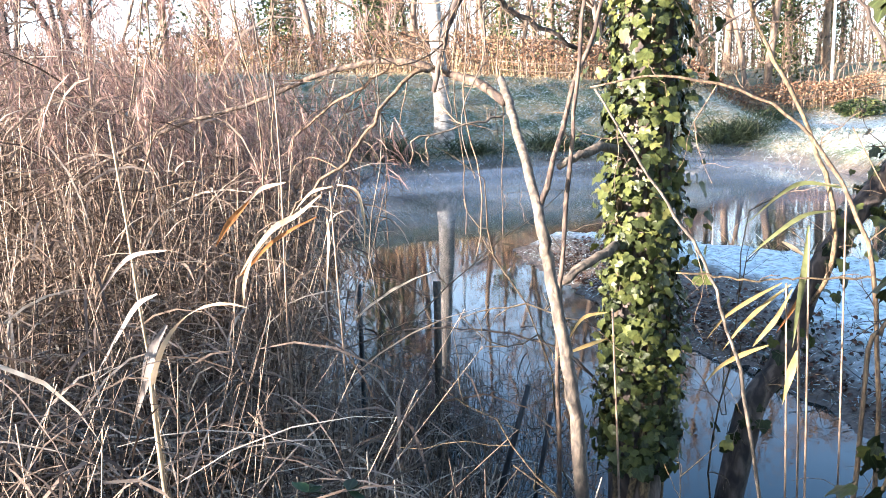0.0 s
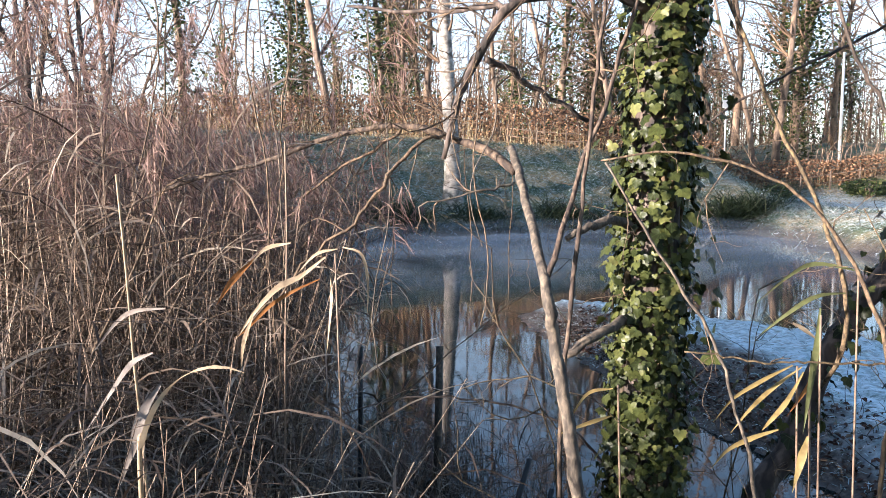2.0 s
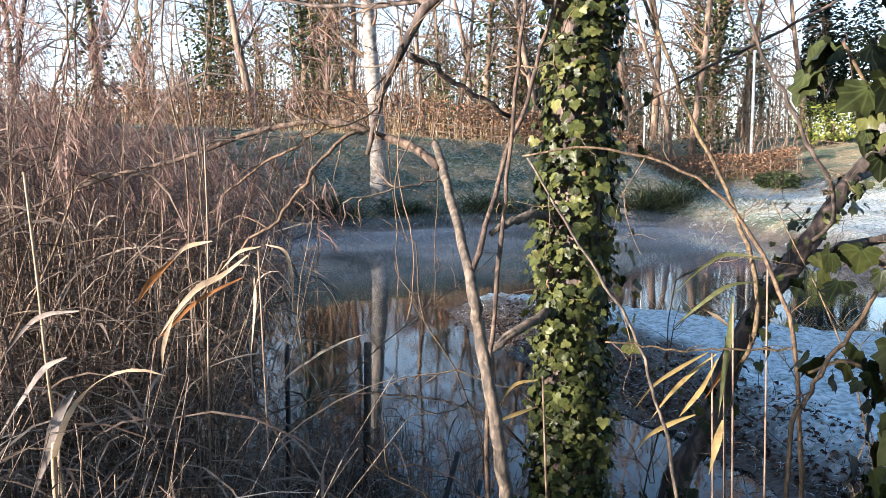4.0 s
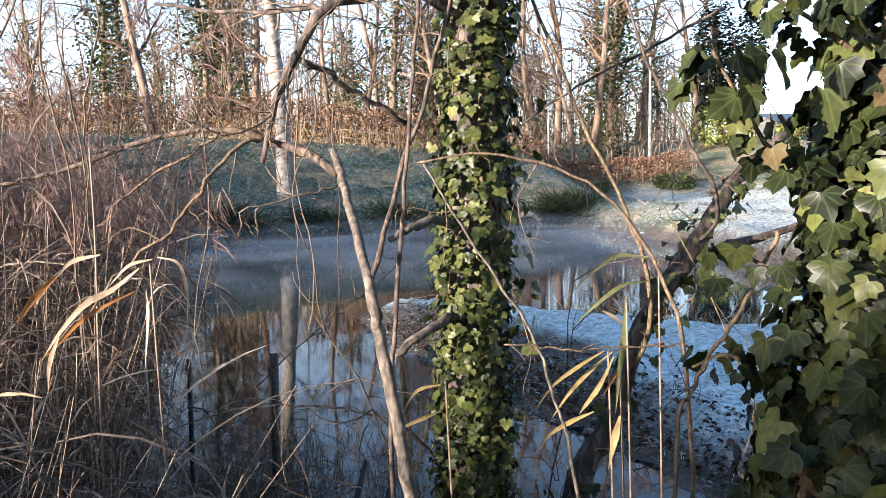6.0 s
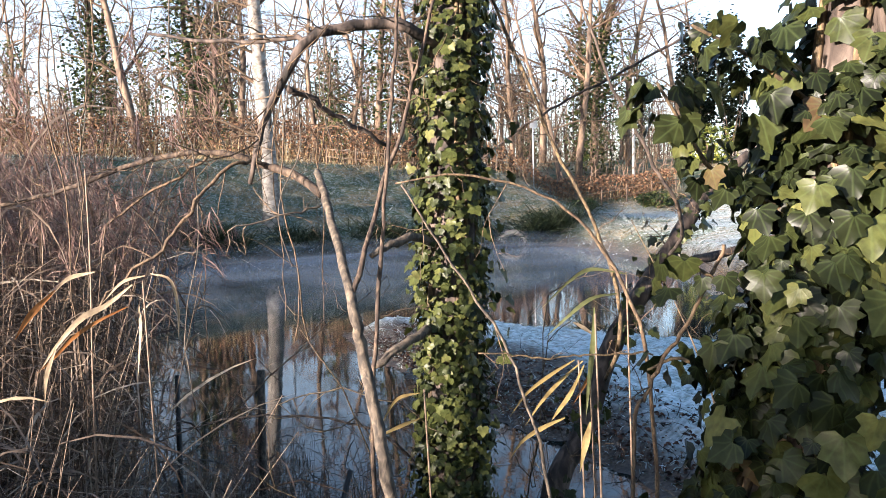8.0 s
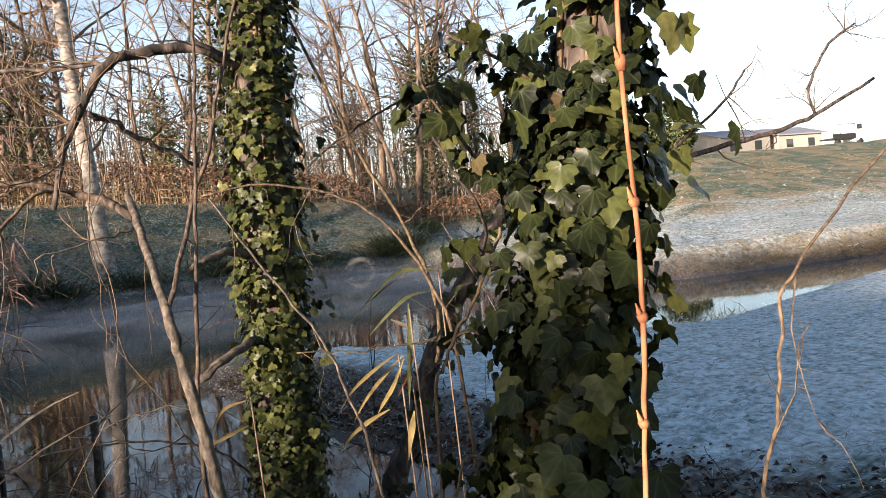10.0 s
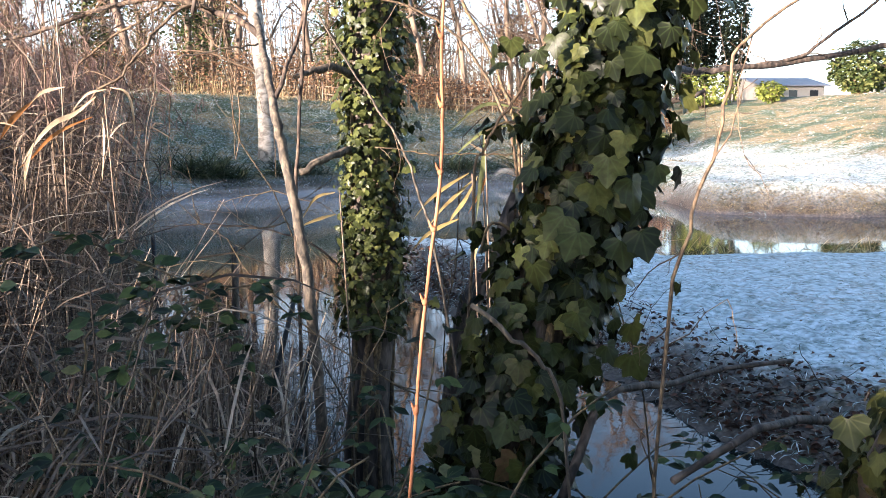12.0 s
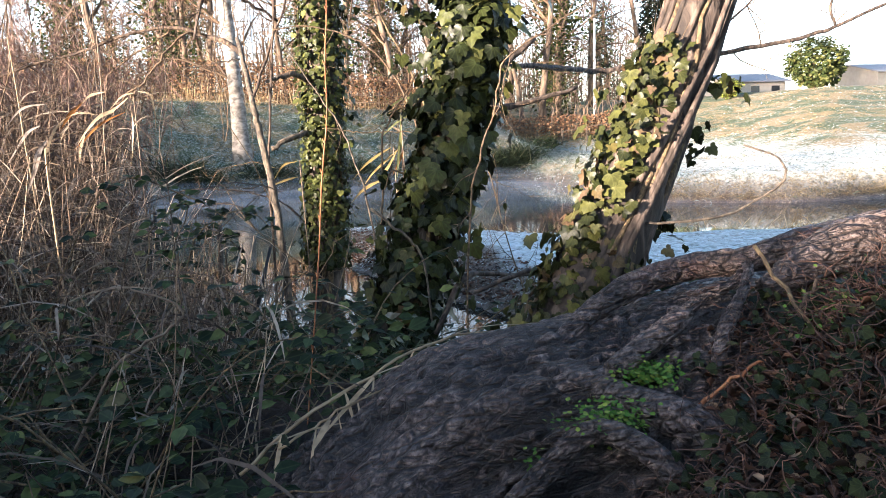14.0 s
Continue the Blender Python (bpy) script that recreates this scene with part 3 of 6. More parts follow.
def height(x, y):
    x, y = np.asarray(x, dtype=float), np.asarray(y, dtype=float)
    d = shore_distance(x, y)
    far, right, near, left, lawn = region(x, y)
    o = np.maximum(d, 0)
    top = 4.55 - 0.06 * np.maximum(x, 0)
    h_far = np.minimum(0.18 * step(0, 0.4, o) + 0.44 * o, top - 0.3 * np.exp(-np.maximum(o - 9, 0) / 2.0)) + 0.1 * lumps(x, y, 3.0, 3) * step(0, 2, o)
    h_right = 0.75 * step(0, 0.7, o) + 0.05 * np.minimum(o, 9) + 0.2 * np.clip(o - 9, 0, 17) + 0.16 * lumps(x * 0.6 - y * 0.3, y, 6, 4) * step(0, 3, o) + 0.06 * lumps(x, y, 1.6, 14) * step(0, 3, o) + 0.03 * np.clip(o - 26, 0, 45)
    h_near = 0.1 * step(0, 0.3, o) + 0.46 * np.minimum(o, 2.6) + 0.04 * lumps(x, y, 0.8, 5) - 0.28 * step(0.6, -1.0, x) * step(0.5, 2.5, o)
    h_near = h_near + 0.34 * np.exp(-((x - 1.55) ** 2 / 0.22 + (y + 0.6) ** 2 / 0.16)) - 0.35 * np.exp(-((x - 0.1) ** 2 / 0.4 + (y + 0.7) ** 2 / 0.8))
    h_left = 0.3 * step(0, 1.5, o) + 0.06 * np.minimum(o, 9) + 0.05 * lumps(x, y, 1.5, 6)
    h_lawn = 0.36 * step(0, 0.9, o) + 0.012 * np.minimum(o, 12) + 0.025 * lumps(x, y, 2.5, 7) + 0.03 * lumps(x, y, 0.5, 8) * step(1.2, 0, o) + 0.014 * lumps(x, y, 0.55, 18) * step(0.3, 1.5, o)
    h = far * h_far + right * h_right + near * h_near + left * h_left + lawn * h_lawn
    return np.where(d < 0, np.maximum(-0.7, 0.5 * d), h)


def spaced(knots):
    """Grid lines that grow apart: (from, to, spacing) runs."""
    out = []
    for a, b, s in knots:
        out.extend(np.linspace(a, b, max(2, int(round(abs(b - a) / s))), endpoint=False))
    return np.array(out + [knots[-1][1]])


gx = spaced([(-900, -200, 140), (-200, -60, 20), (-60, -15, 3), (-15, -4, 0.5), (-4, 6, 0.09), (6, 18, 0.3), (18, 60, 1.5), (60, 200, 15), (200, 900, 140)])
gy = spaced([(-900, -200, 140), (-200, -40, 20), (-40, -6, 2), (-6, -2, 0.25), (-2, 5, 0.09), (5, 16, 0.16), (16, 26, 0.4), (26, 46, 0.35), (46, 80, 2.5), (80, 200, 15), (200, 1500, 180)])
mx, my = np.meshgrid(gx, gy)
mz = height(mx, my)
near_dots = np.random.default_rng(2).normal(0, 0.012, mx.shape) * (abs(mx) < 6) * (abs(my) < 14)
mz = mz + near_dots
me = bpy.data.meshes.new("ground")
w = len(gx)
me.from_pydata(np.stack([mx.ravel(), my.ravel(), mz.ravel()], 1).tolist(), [],
               [(j * w + i, j * w + i + 1, (j + 1) * w + i + 1, (j + 1) * w + i) for j in range(len(gy) - 1) for i in range(w - 1)])
d = shore_distance(mx, my)
far, right, near, left, lawn = region(mx, my)
frost = 0.4 * far + (0.86 - 0.58 * step(8, 13, d + 2.5 * lumps(mx * 0.6, my, 5.0, 42))) * right + 1.06 * lawn + 0.1 * near + 0.1 * left
# far term: shade of the undercut waterline, painted in the litter colour
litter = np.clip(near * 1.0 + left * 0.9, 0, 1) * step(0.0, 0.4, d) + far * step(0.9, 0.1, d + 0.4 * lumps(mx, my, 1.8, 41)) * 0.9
grassy = np.interp(my, (3.0, 4.5, 6.0, 9.0, 11.3, 13.2, 14.5), (4.3, 4.0, 3.45, 3.7, 3.0, 2.0, 1.3))
mud = step(0.5, 0.0, d) * (0.35 + 0.65 * lawn) + lawn * step(0.25, -0.25, mx - grassy + 0.35 * lumps(mx, my, 0.9, 9)) * 0.97
mud = mud + right * step(0.9, 0.2, d) * 0.8
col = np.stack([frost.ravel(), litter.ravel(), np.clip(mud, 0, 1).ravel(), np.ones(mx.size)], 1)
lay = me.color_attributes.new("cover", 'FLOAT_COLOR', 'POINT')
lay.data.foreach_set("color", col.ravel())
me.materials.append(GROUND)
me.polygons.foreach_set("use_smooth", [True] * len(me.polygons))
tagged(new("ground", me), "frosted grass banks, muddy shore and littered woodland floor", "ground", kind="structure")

g = Geo()
g.add([(-40, 0, 0), (60, 0, 0), (60, 38, 0), (-40, 38, 0)], [(0, 1, 2, 3)])
lone("water", g, WATER, "still dark pond water reflecting trees and sky", "water", "structure", smooth=False)


def bisect_right(row, v):
    lo, hi = 0, len(row)
    while lo < hi:
        mid = (lo + hi) // 2
        if v < row[mid]:
            hi = mid
        else:
            lo = mid + 1
    return lo


GX, GY, GZ = gx.tolist(), gy.tolist(), mz.tolist()


def hz(x, y):
    """The ground's height, between the lines of its grid."""
    i = min(max(bisect_right(GX, x) - 1, 0), len(GX) - 2)
    j = min(max(bisect_right(GY, y) - 1, 0), len(GY) - 2)
    u, v = (x - GX[i]) / (GX[i + 1] - GX[i]), (y - GY[j]) / (GY[j + 1] - GY[j])
    low, high = GZ[j], GZ[j + 1]
    return (low[i] * (1 - u) + low[i + 1] * u) * (1 - v) + (high[i] * (1 - u) + high[i + 1] * u) * v



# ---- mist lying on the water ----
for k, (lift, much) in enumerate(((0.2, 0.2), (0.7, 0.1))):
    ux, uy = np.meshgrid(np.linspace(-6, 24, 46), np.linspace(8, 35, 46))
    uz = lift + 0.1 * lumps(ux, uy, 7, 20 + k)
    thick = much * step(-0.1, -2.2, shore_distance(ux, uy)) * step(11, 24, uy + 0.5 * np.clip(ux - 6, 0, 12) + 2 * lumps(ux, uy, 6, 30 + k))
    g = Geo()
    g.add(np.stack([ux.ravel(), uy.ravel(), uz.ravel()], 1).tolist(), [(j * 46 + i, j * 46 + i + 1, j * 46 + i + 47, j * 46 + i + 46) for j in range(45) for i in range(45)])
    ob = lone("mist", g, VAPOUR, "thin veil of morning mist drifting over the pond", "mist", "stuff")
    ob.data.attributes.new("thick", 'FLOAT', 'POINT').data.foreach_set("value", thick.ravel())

# ---- ivy-covered trees on the near bank ----
def ivy_tree(name, label, axis, radii, bark, singles, massed, size, seed, flare=1.0, **coat):
    rng = np.random.default_rng(seed)
    run = spline(axis, 26)
    base = (axis[0][0], axis[0][1], axis[0][2])
    tree = thing(name, base, label, "tree", "ivy-covered trees on the bank")
    g = Geo()
    rr = np.interp(np.linspace(0, 1, 26), np.linspace(0, 1, len(radii)), radii)
    rr = rr * (1 + (flare - 1) * np.exp(-np.arange(26) / 2.5))
    tube(g, run, list(rr), 14, 0.1, rng)
    part("trunk", g, bark, tree, "rough dark bark under the ivy")
    g = Geo()
    for k in range(9):
        a = rng.uniform(0, 6.28)
        pts = []
        for i in range(0, 26, 2):
            a += rng.normal(0, 0.25)
            r = np.interp(i / 25, np.linspace(0, 1, len(radii)), radii) * 1.03
            pts.append(run[i] + np.array((math.cos(a) * r, math.sin(a) * r, 0)))
        tube(g, pts, (0.012, 0.007), 5, cap=False)
    part("ivy_stem", g, BARK_OLIVE, tree, "woody ivy stems clinging to the bark")
    ivy_coat(tree, run, [r * 1.02 for r in radii], singles, massed, size, rng, **coat)
    return tree


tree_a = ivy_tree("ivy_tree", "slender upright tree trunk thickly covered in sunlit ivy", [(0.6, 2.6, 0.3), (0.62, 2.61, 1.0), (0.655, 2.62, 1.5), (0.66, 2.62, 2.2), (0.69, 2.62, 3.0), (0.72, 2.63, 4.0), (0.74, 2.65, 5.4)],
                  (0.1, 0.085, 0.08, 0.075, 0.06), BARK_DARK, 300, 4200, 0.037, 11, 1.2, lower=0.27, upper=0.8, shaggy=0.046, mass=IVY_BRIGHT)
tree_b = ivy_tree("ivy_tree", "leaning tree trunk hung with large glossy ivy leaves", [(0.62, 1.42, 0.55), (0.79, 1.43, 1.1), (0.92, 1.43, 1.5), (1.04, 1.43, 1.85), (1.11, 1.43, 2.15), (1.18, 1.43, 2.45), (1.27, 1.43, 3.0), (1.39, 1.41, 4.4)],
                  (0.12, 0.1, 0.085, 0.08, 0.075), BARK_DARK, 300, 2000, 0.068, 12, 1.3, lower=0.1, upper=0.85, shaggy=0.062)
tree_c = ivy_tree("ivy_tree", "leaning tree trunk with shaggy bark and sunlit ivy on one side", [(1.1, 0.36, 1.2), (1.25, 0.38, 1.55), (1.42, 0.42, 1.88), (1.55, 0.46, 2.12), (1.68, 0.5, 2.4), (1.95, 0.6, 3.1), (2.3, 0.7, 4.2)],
                  (0.14, 0.112, 0.1, 0.095, 0.08), BARK_DARK, 240, 380, 0.043, 13, 1.4, lower=0.0, upper=0.62, facing=math.pi * 1.1, shaggy=0.05, wide=0.9, sun_tinted=True)
ivy_coat(tree_c, spline([(1.08, 0.36, 1.1), (1.18, 0.37, 1.45), (1.28, 0.38, 1.65)], 6), (0.2, 0.14, 0.08), 40, 400, 0.038, np.random.default_rng(131), shaggy=0.06, sun_tinted=True)
for k, pts in enumerate(([(1.6, 0.46, 2.2), (1.68, 0.45, 2.15), (1.75, 0.45, 2.12), (1.78, 0.45, 2.05)], [(1.5, 0.45, 2.0), (1.62, 0.46, 1.98), (1.66, 0.46, 1.9)], [(1.38, 0.4, 1.72), (1.48, 0.42, 1.72), (1.52, 0.42, 1.66)])):
    ivy_coat(tree_c, spline(pts, 8), (0.02, 0.015), 0, 20, 0.05, np.random.default_rng(140 + k), shaggy=0.03)
for k, pts in enumerate(([(1.22, 1.45, 2.4), (1.0, 1.44, 2.5), (0.92, 1.42, 2.58), (0.84, 1.4, 2.68)], [(1.24, 1.42, 2.6), (1.05, 1.4, 2.72), (0.9, 1.38, 2.78)], [(1.16, 1.5, 2.2), (1.02, 1.52, 2.3), (0.95, 1.54, 2.34)], [(1.1, 1.5, 2.0), (0.98, 1.54, 2.12), (0.9, 1.56, 2.1)], [(1.06, 1.48, 1.75), (0.9, 1.46, 1.86), (0.85, 1.45, 1.78)])):
    g = Geo()
    pts = [(x - 0.06, y, z) for x, y, z in pts]
    tube(g, spline(pts, 10), (0.006, 0.003), 5)
    part("ivy_stem", g, BARK_OLIVE, tree_b)
    ivy_coat(tree_b, spline(pts, 10), (0.03, 0.02), 0, 60 if k < 2 else 12, 0.06, np.random.default_rng(135 + k), shaggy=0.05)
rng = np.random.default_rng(130)
g = Geo()
for k in range(14):
    a = rng.uniform(0, 6.28)
    run = spline([(1.1, 0.36, 1.2), (1.25, 0.38, 1.55), (1.42, 0.42, 1.88), (1.55, 0.46, 2.12), (1.68, 0.5, 2.4), (1.95, 0.6, 3.1)], 16)
    pts = [p + np.array((math.cos(a + 0.12 * i), math.sin(a + 0.12 * i), 0)) * np.interp(i, (0, 4, 16), (0.155, 0.12, 0.1)) for i, p in enumerate(run)]
    tube(g, pts, (0.016, 0.008), 5, 0.3, rng, cap=False)
part("ivy_stem", g, BARK_DARK, tree_c, "plaited ivy stems on the bark")


# limbs of the ivy trees
def limb(parent, name, pts, radii, bark, seed, sides=7, n=28, shoots=0, length=0.3, thin=0.003, label="", droop=0.05, wobble=0.004, depth=1):
    rng = np.random.default_rng(seed)
    g = Geo()
    run = spline(pts, n) + rng.normal(0, wobble, (n, 3))
    tube(g, run, radii, sides, 0.12, rng)
    ob = part(name, g, bark, parent, label)
    if shoots:
        g = Geo()
        twigs_along(g, run, shoots, length, thin, rng, droop=droop, depth=depth)
        part("twig", g, BARK_TWIG, ob, kind="stuff")
    return ob


limb(tree_a, "limb", [(0.64, 2.6, 2.97), (0.5, 2.5, 3.0), (0.42, 2.5, 3.01), (0.3, 2.48, 2.99), (0.22, 2.45, 2.96), (0.15, 2.45, 2.89), (0.1, 2.45, 2.78), (0.05, 2.4, 2.67), (0.02, 2.4, 2.52)],
     (0.02, 0.018, 0.017, 0.012, 0.007), BARK_DARK, 21, shoots=16, length=0.35)
limb(tree_a, "limb", [(0.14, 2.45, 2.81), (0.22, 2.5, 2.77), (0.32, 2.55, 2.71), (0.45, 2.6, 2.64)], (0.009, 0.007), BARK_DARK, 22, n=14, shoots=5, length=0.2)
limb(tree_a, "limb", [(0.22, 2.46, 2.96), (0.11, 2.6, 2.98), (-0.02, 2.7, 2.98), (-0.3, 2.85, 3.04)], (0.01, 0.005), BARK_DARK, 23, n=14, shoots=10, length=0.35)
limb(tree_a, "branch_stub", [(0.6, 2.58, 2.32), (0.5, 2.46, 2.345), (0.42, 2.4, 2.33), (0.36, 2.35, 2.305)], (0.016, 0.013, 0.009), BARK_GREY, 24, n=12)
limb(tree_a, "branch_stub", [(0.6, 2.58, 2.04), (0.47, 2.45, 2.02), (0.37, 2.4, 1.965)], (0.018, 0.015, 0.012), BARK_GREY, 25, n=10)
for tree, pts, r0, seed in ((tree_a, [(0.735, 2.645, 5.3), (0.74, 2.7, 6.4), (0.8, 2.75, 7.6), (0.8, 2.8, 9.0)], 0.06, 26), (tree_b, [(1.385, 1.41, 4.35), (1.5, 1.4, 5.4), (1.56, 1.42, 6.8), (1.66, 1.42, 8.2)], 0.09, 27), (tree_c, [(2.27, 0.69, 4.12), (2.55, 0.75, 5.0), (2.75, 0.8, 6.2), (2.9, 0.8, 7.4)], 0.06, 28)):
    limb(tree, "upper_trunk", pts, (r0, r0 * 0.75, r0 * 0.5, r0 * 0.2), BARK_DARK, seed, 10, 20, 22, 1.5, 0.012, droop=-0.03)
# ---- grey sapling with the long arching branch ----
sapling = thing("sapling", (0.43, 2.16, 0.5), "grey-barked sapling bent over into a long arching branch", "tree")
limb(sapling, "trunk", [(0.43, 2.16, 0.5), (0.4, 2.16, 1.15), (0.37, 2.15, 1.6), (0.335, 2.16, 1.87), (0.3, 2.17, 2.06), (0.278, 2.17, 2.2), (0.25, 2.45, 2.42), (0.23, 2.68, 2.56)],
     (0.022, 0.019, 0.017, 0.014, 0.012), BARK_GREY, 31, 9, 40, wobble=0.002)
limb(sapling, "arching_branch", [(0.24, 2.68, 2.49), (0.15, 2.75, 2.56), (0.06, 2.8, 2.59), (-0.05, 2.8, 2.63), (-0.2, 2.85, 2.64), (-0.4, 2.9, 2.6), (-0.63, 2.95, 2.52), (-0.89, 3.0, 2.46), (-1.15, 3.05, 2.36), (-1.43, 3.1, 2.23), (-1.9, 3.1, 2.04)],
     (0.016, 0.012, 0.0095, 0.008, 0.007, 0.005), BARK_ARCH, 32, 8, 60, shoots=14, length=0.3, droop=0.1, wobble=0.0012)
limb(sapling, "branch", [(0.06, 2.8, 2.59), (-0.03, 2.75, 2.6), (-0.12, 2.7, 2.54), (-0.19, 2.65, 2.43), (-0.25, 2.6, 2.34), (-0.36, 2.6, 2.25), (-0.46, 2.55, 2.15), (-0.58, 2.5, 2.0)], (0.007, 0.0055, 0.003), BARK_TWIG, 33, 6, 30, shoots=10, length=0.17, wobble=0.007, droop=0.12)
limb(sapling, "branch", [(-0.12, 2.83, 2.63), (-0.25, 2.9, 2.55), (-0.41, 2.95, 2.46), (-0.52, 3.0, 2.35)], (0.006, 0.004), BARK_TWIG, 34, 5, 16, shoots=8, length=0.17, wobble=0.007, droop=0.12)
limb(sapling, "branch", [(0.24, 2.65, 2.45), (0.13, 2.6, 2.43), (-0.05, 2.55, 2.38), (-0.01, 2.55, 2.3)], (0.004, 0.002), BARK_GREY, 35, 5, 14, shoots=4, length=0.12)
limb(sapling, "branch", [(0.283, 2.18, 2.21), (0.325, 2.24, 2.32), (0.39, 2.34, 2.49), (0.47, 2.4, 2.69), (0.52, 2.35, 2.88), (0.6, 2.3, 3.2)], (0.0085, 0.0065, 0.005), BARK_ARCH, 36, 6, 20, shoots=6, length=0.25)

# ---- shoots and climbing stems between the trunks ----


def shoot(label, pts, radii, bark, seed, shoots=4, length=0.2, name="woody_shoot", n=30, wobble=0.004, droop=0.04):
    ob = thing(name, pts[0], label, "shrub stem", "bare woody shoots by the pond")
    limb(ob, "stem", pts, [0.78 * v for v in radii], bark, seed, 6, n, shoots, length, 0.002, wobble=wobble * 0.6, droop=droop)
    return ob


GREY_SHOOT, BROWN_SHOOT, DARK_SHOOT = "straight bare grey-brown woody shoot", "arching bare yellow-brown twig", "thin dark bare twig"
shoot(GREY_SHOOT, [(0.36, 2.3, 0.5), (0.34, 2.3, 1.3), (0.34, 2.3, 1.87), (0.36, 2.3, 2.06), (0.38, 2.3, 2.31), (0.4, 2.3, 2.52), (0.42, 2.3, 2.74), (0.44, 2.3, 2.93), (0.48, 2.3, 3.4)], (0.0105, 0.009, 0.0075, 0.006), BARK_ARCH, 41)
shoot(BROWN_SHOOT, [(1.1, 2.0, 0.7), (1.1, 2.0, 1.2), (1.09, 2.0, 1.68), (1.06, 2.0, 2.03), (1.0, 2.0, 2.21), (0.93, 2.0, 2.33), (0.85, 2.0, 2.42), (0.75, 2.0, 2.48), (0.62, 2.0, 2.52), (0.5, 2.0, 2.53), (0.38, 2.0, 2.51)], (0.009, 0.007, 0.005, 0.003), BARK_TWIG, 42, 7, 0.25)
shoot(BROWN_SHOOT, [(1.36, 2.95, 1.72), (1.3, 2.7, 1.9), (1.26, 2.6, 2.1), (1.19, 2.6, 2.31), (1.11, 2.6, 2.48), (1.01, 2.6, 2.66), (0.92, 2.6, 2.88), (0.78, 2.6, 3.2)], (0.011, 0.009, 0.007), BARK_OLIVE, 43, 8, 0.3)
shoot(GREY_SHOOT, [(1.66, 3.0, 2.2), (1.5, 2.6, 2.3), (1.38, 2.4, 2.42), (1.3, 2.4, 2.54), (1.23, 2.4, 2.68), (1.13, 2.4, 2.85), (1.02, 2.4, 3.15)], (0.01, 0.008, 0.006), BARK_DARK, 44, 9, 0.3)
shoot(DARK_SHOOT, [(0.74, 3.0, 2.5), (0.9, 3.0, 2.63), (1.14, 3.0, 2.79), (1.42, 3.0, 2.93), (1.75, 3.0, 3.1)], (0.004, 0.006, 0.008), BARK_DARK, 45, 10, 0.3)
shoot("pale slanting dead stem leaning across the ivy", [(0.42, 2.14, 2.51), (0.51, 2.15, 2.36), (0.62, 2.15, 2.19), (0.71, 2.15, 2.04), (0.77, 2.15, 1.86), (0.82, 2.15, 1.67), (0.95, 2.1, 0.8)], (0.004, 0.006, 0.007), BARK_GREY, 46, 3)
shoot(DARK_SHOOT, [(0.6, 2.05, 2.06), (0.78, 2.05, 2.03), (0.94, 2.05, 2.03), (1.11, 2.05, 2.02)], (0.003, 0.004), BARK_OLIVE, 47, 4, 0.12)
shoot("dark thin branch arching low over the water", [(-0.4, 2.75, 1.66), (-0.12, 2.7, 1.75), (0.06, 2.7, 1.75), (0.25, 2.7, 1.72), (0.41, 2.7, 1.66), (0.55, 2.7, 1.51), (0.7, 2.75, 1.1)], (0.003, 0.005, 0.007), BARK_DARK, 48, 4, 0.15)
shoot(BROWN_SHOOT, [(0.76, 1.55, 0.8), (0.8, 1.55, 1.9), (0.83, 1.55, 2.04), (0.87, 1.55, 2.12), (0.93, 1.55, 2.2), (0.98, 1.55, 2.29), (1.02, 1.55, 2.36)], (0.006, 0.005), BARK_TWIG, 49, 2, 0.1)
stem_f = shoot("glossy orange-brown upright young shoot with swollen nodes", [(0.34, 0.3, 1.15), (0.395, 0.3, 1.6), (0.425, 0.3, 1.9), (0.445, 0.3, 2.05), (0.448, 0.3, 2.2), (0.46, 0.3, 2.35), (0.46, 0.3, 2.55), (0.485, 0.3, 3.0)], (0.0029, 0.0027, 0.0024, 0.002), BARK_ORANGE, 50, 0, n=60, wobble=0.0005)
shoot(BROWN_SHOOT, [(0.93, 0.75, 1.1), (0.97, 0.76, 1.75), (1.02, 0.77, 1.95), (1.07, 0.78, 2.08), (1.1, 0.79, 2.22), (1.16, 0.8, 2.28), (1.4, 0.85, 2.42), (1.7, 0.9, 2.6)], (0.005, 0.004, 0.003), BARK_TWIG, 51, 8, 0.22)

run = spline([(0.34, 0.3, 1.15), (0.395, 0.3, 1.6), (0.425, 0.3, 1.9), (0.445, 0.3, 2.05), (0.448, 0.3, 2.2), (0.46, 0.3, 2.35), (0.46, 0.3, 2.55), (0.485, 0.3, 3.0)], 60)
for k in range(5, 58, 4):
    g = Geo()
    side = np.array((0.004 * (-1) ** k, -0.001, 0.004))
    tube(g, [run[k] - (run[k + 1] - run[k]) * 0.16, run[k] + side * 0.15, run[k] + (run[k + 1] - run[k]) * 0.16], (0.0029, 0.0041, 0.0028), 8)
    tube(g, [run[k], run[k] + side, run[k] + side * 1.6 + np.array((0, 0, 0.004))], (0.0024, 0.0018, 0.0004), 6)
    part("bud", g, BARK_ORANGE, stem_f)

